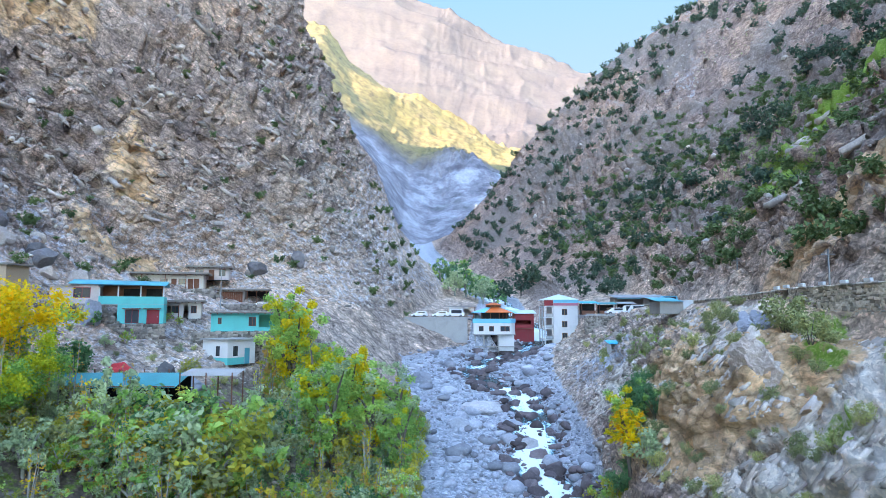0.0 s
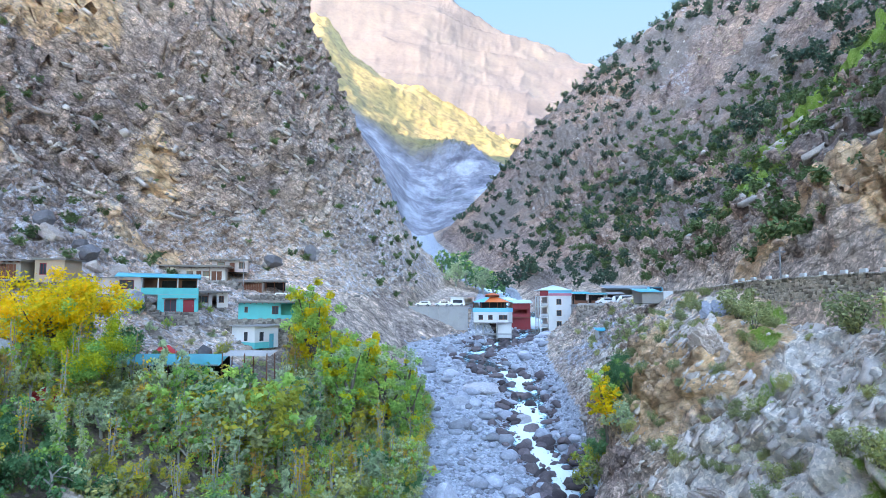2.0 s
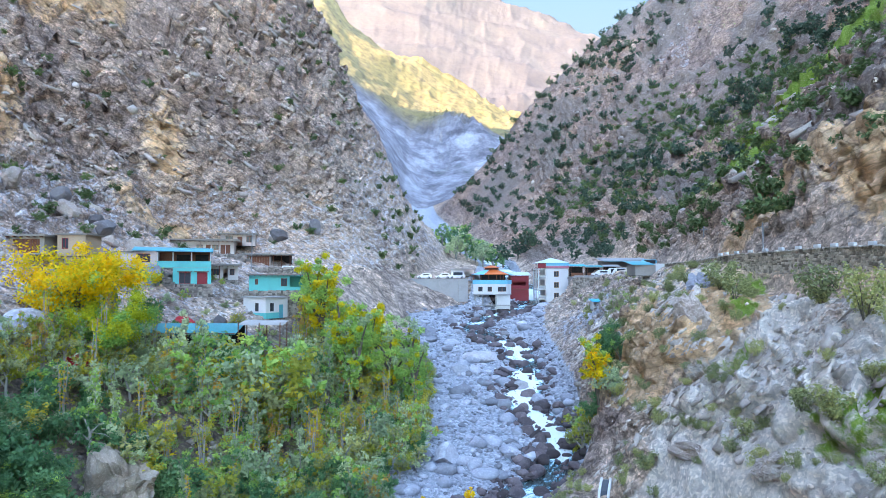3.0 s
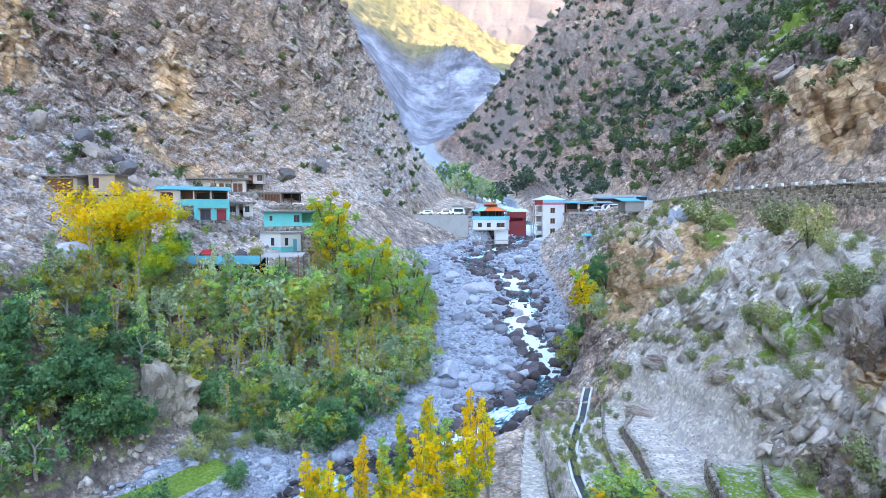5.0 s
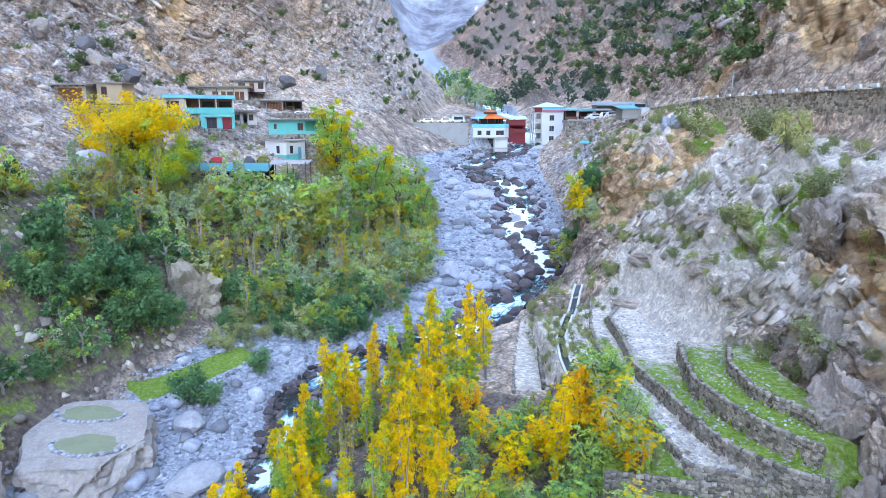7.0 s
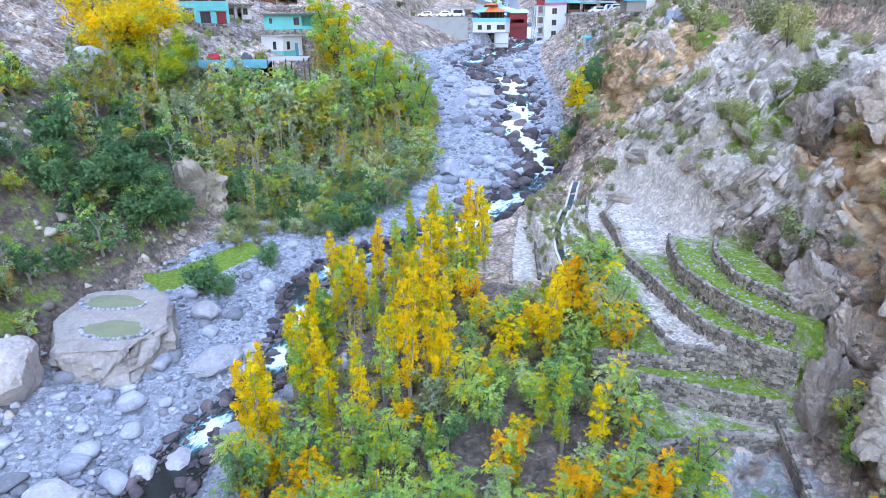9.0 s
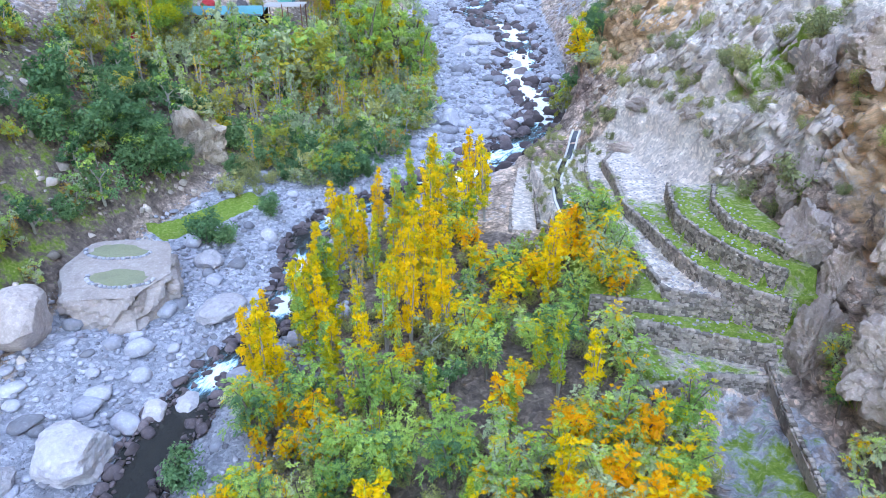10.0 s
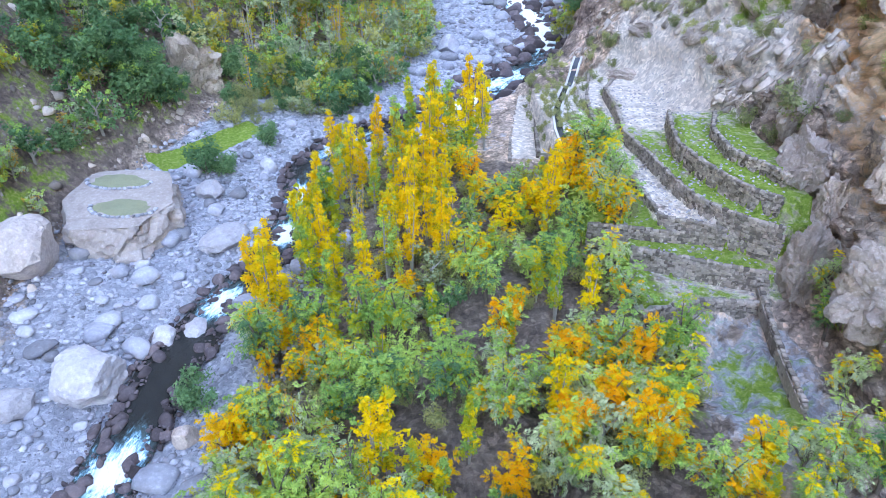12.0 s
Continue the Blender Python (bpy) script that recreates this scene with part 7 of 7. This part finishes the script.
def on_top(x, y):
    hit = top.ray_cast(Vector((x, y, 60)), Vector((0, 0, -1)))[0]
    return hit.z if hit else ground_at(x, y)


for cx, cy, rx, ry in ((-27.4, 16.6, 2.3, 1.3), (-29.4, 20.8, 2.4, 1.2)):
    bm = bmesh.new()
    rings = []
    for k in range(1, 6):
        rings.append([bm.verts.new((cx + rx * k / 5 * math.cos(a) * (1 + 0.16 * math.sin(3 * a + cx) + 0.1 * math.sin(7 * a)), cy + ry * k / 5 * math.sin(a), on_top(cx + rx * k / 5 * math.cos(a) * (1 + 0.16 * math.sin(3 * a + cx) + 0.1 * math.sin(7 * a)), cy + ry * k / 5 * math.sin(a)) + 0.10 - 0.02 * k)) for a in np.linspace(0, 2 * math.pi, 25)[:-1]])
    bm.faces.new(rings[0])
    for p, q in zip(rings, rings[1:]):
        for j in range(24):
            bm.faces.new((p[j], q[j], q[(j + 1) % 24], p[(j + 1) % 24]))
    tagged(part("grass_plot", bm, MOSS), "small grass plot on top of the boulder", "grass", kind="stuff")
    spots = [(cx + rx * 1.12 * math.cos(a), cy - ry * 1.2 * abs(math.sin(a)), 0, 0.22) for a in np.linspace(0, math.pi, 22)]
    scatter_stones("plot_edging", "row of small stones edging the grass plot", PEBBLE, [(x, y, on_top(x, y) + 0.05, s) for x, y, _, s in spots], BOULDER)


fx, fy = rng.uniform(10, 20, 1500), rng.uniform(0, 34, 1500)
on_field = terrace_level(fx, fy) > -5
fx, fy = fx[on_field], fy[on_field]
scatter_stones("field_stones", "small pale stones strewn over the terraced fields", PEBBLE, np.stack([fx, fy, ground(fx, fy) + 0.02, rng.uniform(0.04, 0.13, len(fx))], 1), PALE_ROCK)


# ---- dry stone walls ----
SOIL = rock_material("terrace_soil", (0.17, 0.18, 0.13), (0.28, 0.29, 0.22), (0.42, 0.42, 0.36), 3.0, 0.05)
BRICKISH = []
for i in range(5):
    bmx = box(-0.5, 0.5, -0.5, 0.5, -0.5, 0.5)
    for v in bmx.verts:
        v.co += Vector((rng.uniform(-0.12, 0.12), rng.uniform(-0.12, 0.12), rng.uniform(-0.14, 0.14)))
    bmesh.ops.bevel(bmx, geom=list(bmx.edges), offset=0.1, segments=1, affect="EDGES")
    bmesh.ops.triangulate(bmx, faces=bmx.faces)
    m = bpy.data.meshes.new("wall_stone")
    bmx.to_mesh(m)
    bmx.free()
    co = np.array([v.co for v in m.vertices])
    BRICKISH.append((co, np.array([list(p.vertices) for p in m.polygons])))


def stone_wall(name, path, top, drop, thick, label, size=0.24, mat=DRYSTONE, outer=1, wobble=0.06):
    """A dry stone wall along a path, with its outer face to the left of the way (outer=1)."""
    pts = [Vector((*p, 0)) for p in path]
    tops = top if isinstance(top, (list, tuple)) else [top] * len(pts)
    drops = drop if isinstance(drop, (list, tuple)) else [drop] * len(pts)
    wall = empty(name, Matrix.Identity(4), label, "wall", kind="structure")
    core, vs, fs, base = bmesh.new(), [], [], 0
    for a, b, ta, tb, da, db in zip(pts, pts[1:], tops, tops[1:], drops, drops[1:]):
        way = (b - a)
        length = way.length
        way.normalize()
        side = Vector((-way.y, way.x, 0)) * outer
        ring = []
        for p, t, d in ((a - way * 0.05, ta, da), (b + way * 0.05, tb, db)):
            ring.append([core.verts.new(p - side * 0.06 + Vector((0, 0, t - 0.22))), core.verts.new(p - side * thick + Vector((0, 0, t - 0.22))), core.verts.new(p - side * thick + Vector((0, 0, t - d - 0.4))), core.verts.new(p - side * 0.06 + Vector((0, 0, t - d - 0.4)))])
        for i in range(4):
            core.faces.new((ring[0][i], ring[0][(i + 1) % 4], ring[1][(i + 1) % 4], ring[1][i]))
        core.faces.new(ring[0])
        core.faces.new(ring[1])
        turn = math.atan2(way.y, way.x)
        u = 0.0
        rows = max(1, int(max(da, db) / (size * 0.72)) + 1)
        for k in range(rows + 1):
            u = rng.uniform(-0.2, 0.1)
            while u < length:
                w = size * rng.uniform(0.5, 1.8)
                f = min(max(u / length, 0), 1)
                t, d = ta + (tb - ta) * f, da + (db - da) * f
                h = size * rng.uniform(0.5, 1.15)
                zz = t + 0.06 - size * (0.72 * k + rng.uniform(-0.05, 0.35))
                if zz > t - d - 0.2:
                    co, tri = BRICKISH[rng.integers(5)]
                    deep = size * rng.uniform(0.8, 1.4)
                    c = co * (w * 0.97, deep, h)
                    c[:, 1] += -0.4 * deep + rng.uniform(-0.3, 1.0) * wobble
                    c[:, 1] *= outer
                    x = (u + w / 2) + c[:, 0]
                    vs.append(np.stack([a.x + way.x * x - way.y * c[:, 1], a.y + way.y * x + way.x * c[:, 1], zz - h / 2 + c[:, 2]], 1))
                    fs.append(tri + base)
                    base += len(co)
                u += w
    part("core", core, SOIL if thick > 0.9 else mat, wall)
    ob = new("stones", mesh_of("stones", np.concatenate(vs), np.concatenate(fs), mat))
    ob.parent = wall
    ob["kind"] = "stuff"
    return wall


def dense(pts, n=4):
    out = []
    for (a, b), (c, d) in zip(pts, pts[1:]):
        for i in range(n):
            out.append((a + (c - a) * i / n, b + (d - b) * i / n))
    return out + [pts[-1]]


for key, z, pts in TERRACES_X:
    path = dense([(x, y) for y, x in pts])
    below = [max(0.35, min(z - ground_at(x - 0.9, y), 3.2)) for x, y in path]
    stone_wall("terrace_wall", path, z + 0.1, below, 1.0, "dry stone retaining wall of a grassy field terrace", 0.24)
for key, z, pts in TERRACES_Y:
    path = dense(pts)
    below = [max(0.35, min(z - ground_at(x, y - 0.9), 3.2)) for x, y in path]
    stone_wall("terrace_wall", path, z + 0.1, below, 1.0, "dry stone retaining wall of a grassy field terrace", 0.24, outer=-1)
stone_wall("field_wall", dense([(18.4, 3.2), (18.0, 1.0), (17.6, -1.6), (17.0, -6.0)]), [2.3 - 0.1 * i for i in range(13)], 0.7, 0.28, "low dry stone wall beside the lowest fields", 0.24)
stone_wall("house_wall", dense([(-50, 77.5), (-42.5, 80.3), (-36, 83)]), [26.0, 26.0, 26.0, 26.0, 25.9, 23.5, 23.5, 23.5, 23.5], [5.5] * 5 + [4] * 4, 0.8, "dry stone retaining wall under the blue house", 0.42, outer=-1)
stone_wall("house_wall", dense([(-34, 87.6), (-28, 89.2), (-21, 91.2)]), 22.3, 4.0, 0.8, "dry stone retaining wall under the turquoise house", 0.42, outer=-1)
stone_wall("house_wall", dense([(-45, 92), (-36, 95)]), 24.0, 3.2, 0.8, "dry stone retaining wall under the cream house", 0.42, outer=-1)
stone_wall("house_wall", dense([(-56, 112), (-40, 112)]), 29.0, 3.4, 0.8, "dry stone retaining wall under the upper houses", 0.45, outer=-1)
stone_wall("house_wall", dense([(-42, 109), (-27, 109)]), 26.3, 3.0, 0.8, "dry stone retaining wall beside the parking place", 0.45, outer=-1)
stone_wall("yard_wall", dense([(29.4, 133.1), (36, 133.1), (43, 133.1)]), 24.2, 3.4, 0.8, "dark dry stone wall below the parking place", 0.42, outer=-1)
stone_wall("shelter_wall", dense([(-40.6, 62.0), (-30, 62.0), (-20, 62.0)]), 15.9, 5.5, 0.8, "rough stone wall carrying the long shelter", 0.42, outer=-1)
stone_wall("bank_wall", dense([(-64, 60), (-55, 62), (-47, 62)]), [24.5, 24.3, 24, 23.5, 23, 22.5, 22, 21.5, 21], 3.2, 0.8, "grey stone embankment below the sheds", 0.5, outer=-1)

# ---- road on the right bank ----
ys = np.arange(8, 150, 2.0)
rows, outer_edge = [], []
for y in ys:
    p = profile(y)
    z = max(p[12, 1], p[13, 1]) + 0.18
    rows.append([(p[12, 0] + 0.2, y, z), (p[12, 0] + 1.5, y, z + 0.05), (p[13, 0] - 0.5, y, z + 0.05), (p[13, 0] + 0.3, y, z)])
    outer_edge.append((p[12, 0] + 0.35, y, z))
v = np.array(rows)
ASPHALT = plain("asphalt", (0.09, 0.088, 0.085), 0.9, 2.0, 0.3)
sheet_of(v[..., 0], v[..., 1], v[..., 2], "mountain_road", ASPHALT, "narrow asphalt mountain road cut into the cliff")
MASONRY = rock_material("masonry", (0.30, 0.25, 0.20), (0.46, 0.40, 0.33), (0.58, 0.52, 0.45), 1.2, 0.06)
wall_path = [(x, y) for x, y, z in outer_edge if y < 64]
stone_wall("road_wall", wall_path, [z + 0.12 for x, y, z in outer_edge if y < 64], [4.4 if y < 50 else 2.8 for x, y in wall_path], 0.7, "mortared stone retaining wall carrying the mountain road", 0.34, MASONRY, 1, 0.03)
wall_path = [(x, y) for x, y, z in outer_edge if y > 62]
stone_wall("road_wall", wall_path, [z + 0.1 for x, y, z in outer_edge if y > 62], 1.8, 0.6, "low stone retaining wall of the road", 0.34, MASONRY, 1, 0.04)
bmx = box(-0.15, 0.15, -0.4, 0.4, 0.0, 0.3, bevel=0.03)
me = bpy.data.meshes.new("parapet_block")
bmx.to_mesh(me)
bmx.free()
me.materials.append(WHITE)
for i, y in enumerate(np.arange(10, 66, 2.6)):
    x = float(np.interp(y, [o[1] for o in outer_edge], [o[0] for o in outer_edge]))
    z = float(np.interp(y, [o[1] for o in outer_edge], [o[2] for o in outer_edge]))
    ob = new("parapet_block", me)
    ob.matrix_world = pose(x - 0.35, y, z + 0.12, 0, 0, rng.uniform(-3, 3))
    tagged(ob, "whitewashed concrete parapet block beside the road", "parapet", "parapet blocks along the road")

# ---- irrigation channel ----
path = dense([(15.1, 48.3), (13.9, 45.1), (12.6, 41.6), (12.2, 39.6), (11.0, 35.7), (10.2, 33.0), (9.8, 30.4), (9.4, 26.6), (9.3, 23.1)], 4)
bank = np.array([max(ground_at(x + d, y) for d in (-0.7, -0.35, 0, 0.35, 0.7)) for x, y in path])
for _ in range(4):
    bank[1:-1] = np.maximum(bank[1:-1], (bank[:-2] + bank[2:]) / 2)
PALE_CONCRETE = plain("pale_concrete", (0.62, 0.61, 0.59), 0.85, 1.0, 0.15, grime=0.2)
channel = empty("irrigation_channel", Matrix.Identity(4), "narrow concrete irrigation channel full of water", "channel", kind="structure")
for side, name in ((-0.42, "channel_wall"), (0.42, "channel_wall")):
    bmx = bmesh.new()
    prev = None
    for i, (x, y) in enumerate(path):
        a, b = path[max(0, i - 1)], path[min(len(path) - 1, i + 1)]
        d = Vector((b[0] - a[0], b[1] - a[1], 0)).normalized()
        nrm = Vector((-d.y, d.x, 0))
        z = bank[i] + 0.22
        c = Vector((x, y, z)) + nrm * side
        ring = [bmx.verts.new(c + nrm * 0.11 + Vector((0, 0, 0))), bmx.verts.new(c - nrm * 0.11), bmx.verts.new(c - nrm * 0.11 - Vector((0, 0, 1.6))), bmx.verts.new(c + nrm * 0.11 - Vector((0, 0, 1.6)))]
        if prev:
            for k in range(4):
                bmx.faces.new((prev[k], prev[(k + 1) % 4], ring[(k + 1) % 4], ring[k]))
        prev = ring
    bmesh.ops.recalc_face_normals(bmx, faces=bmx.faces)
    part(name, bmx, PALE_CONCRETE, channel)
bmx = bmesh.new()
prev = None
for i, (x, y) in enumerate(path):
    z = bank[i] + 0.06
    pair = [bmx.verts.new((x - 0.36, y, z)), bmx.verts.new((x + 0.36, y, z))]
    if prev:
        bmx.faces.new((prev[0], prev[1], pair[1], pair[0]))
    prev = pair
part("channel_water", bmx, GLASSY, channel)
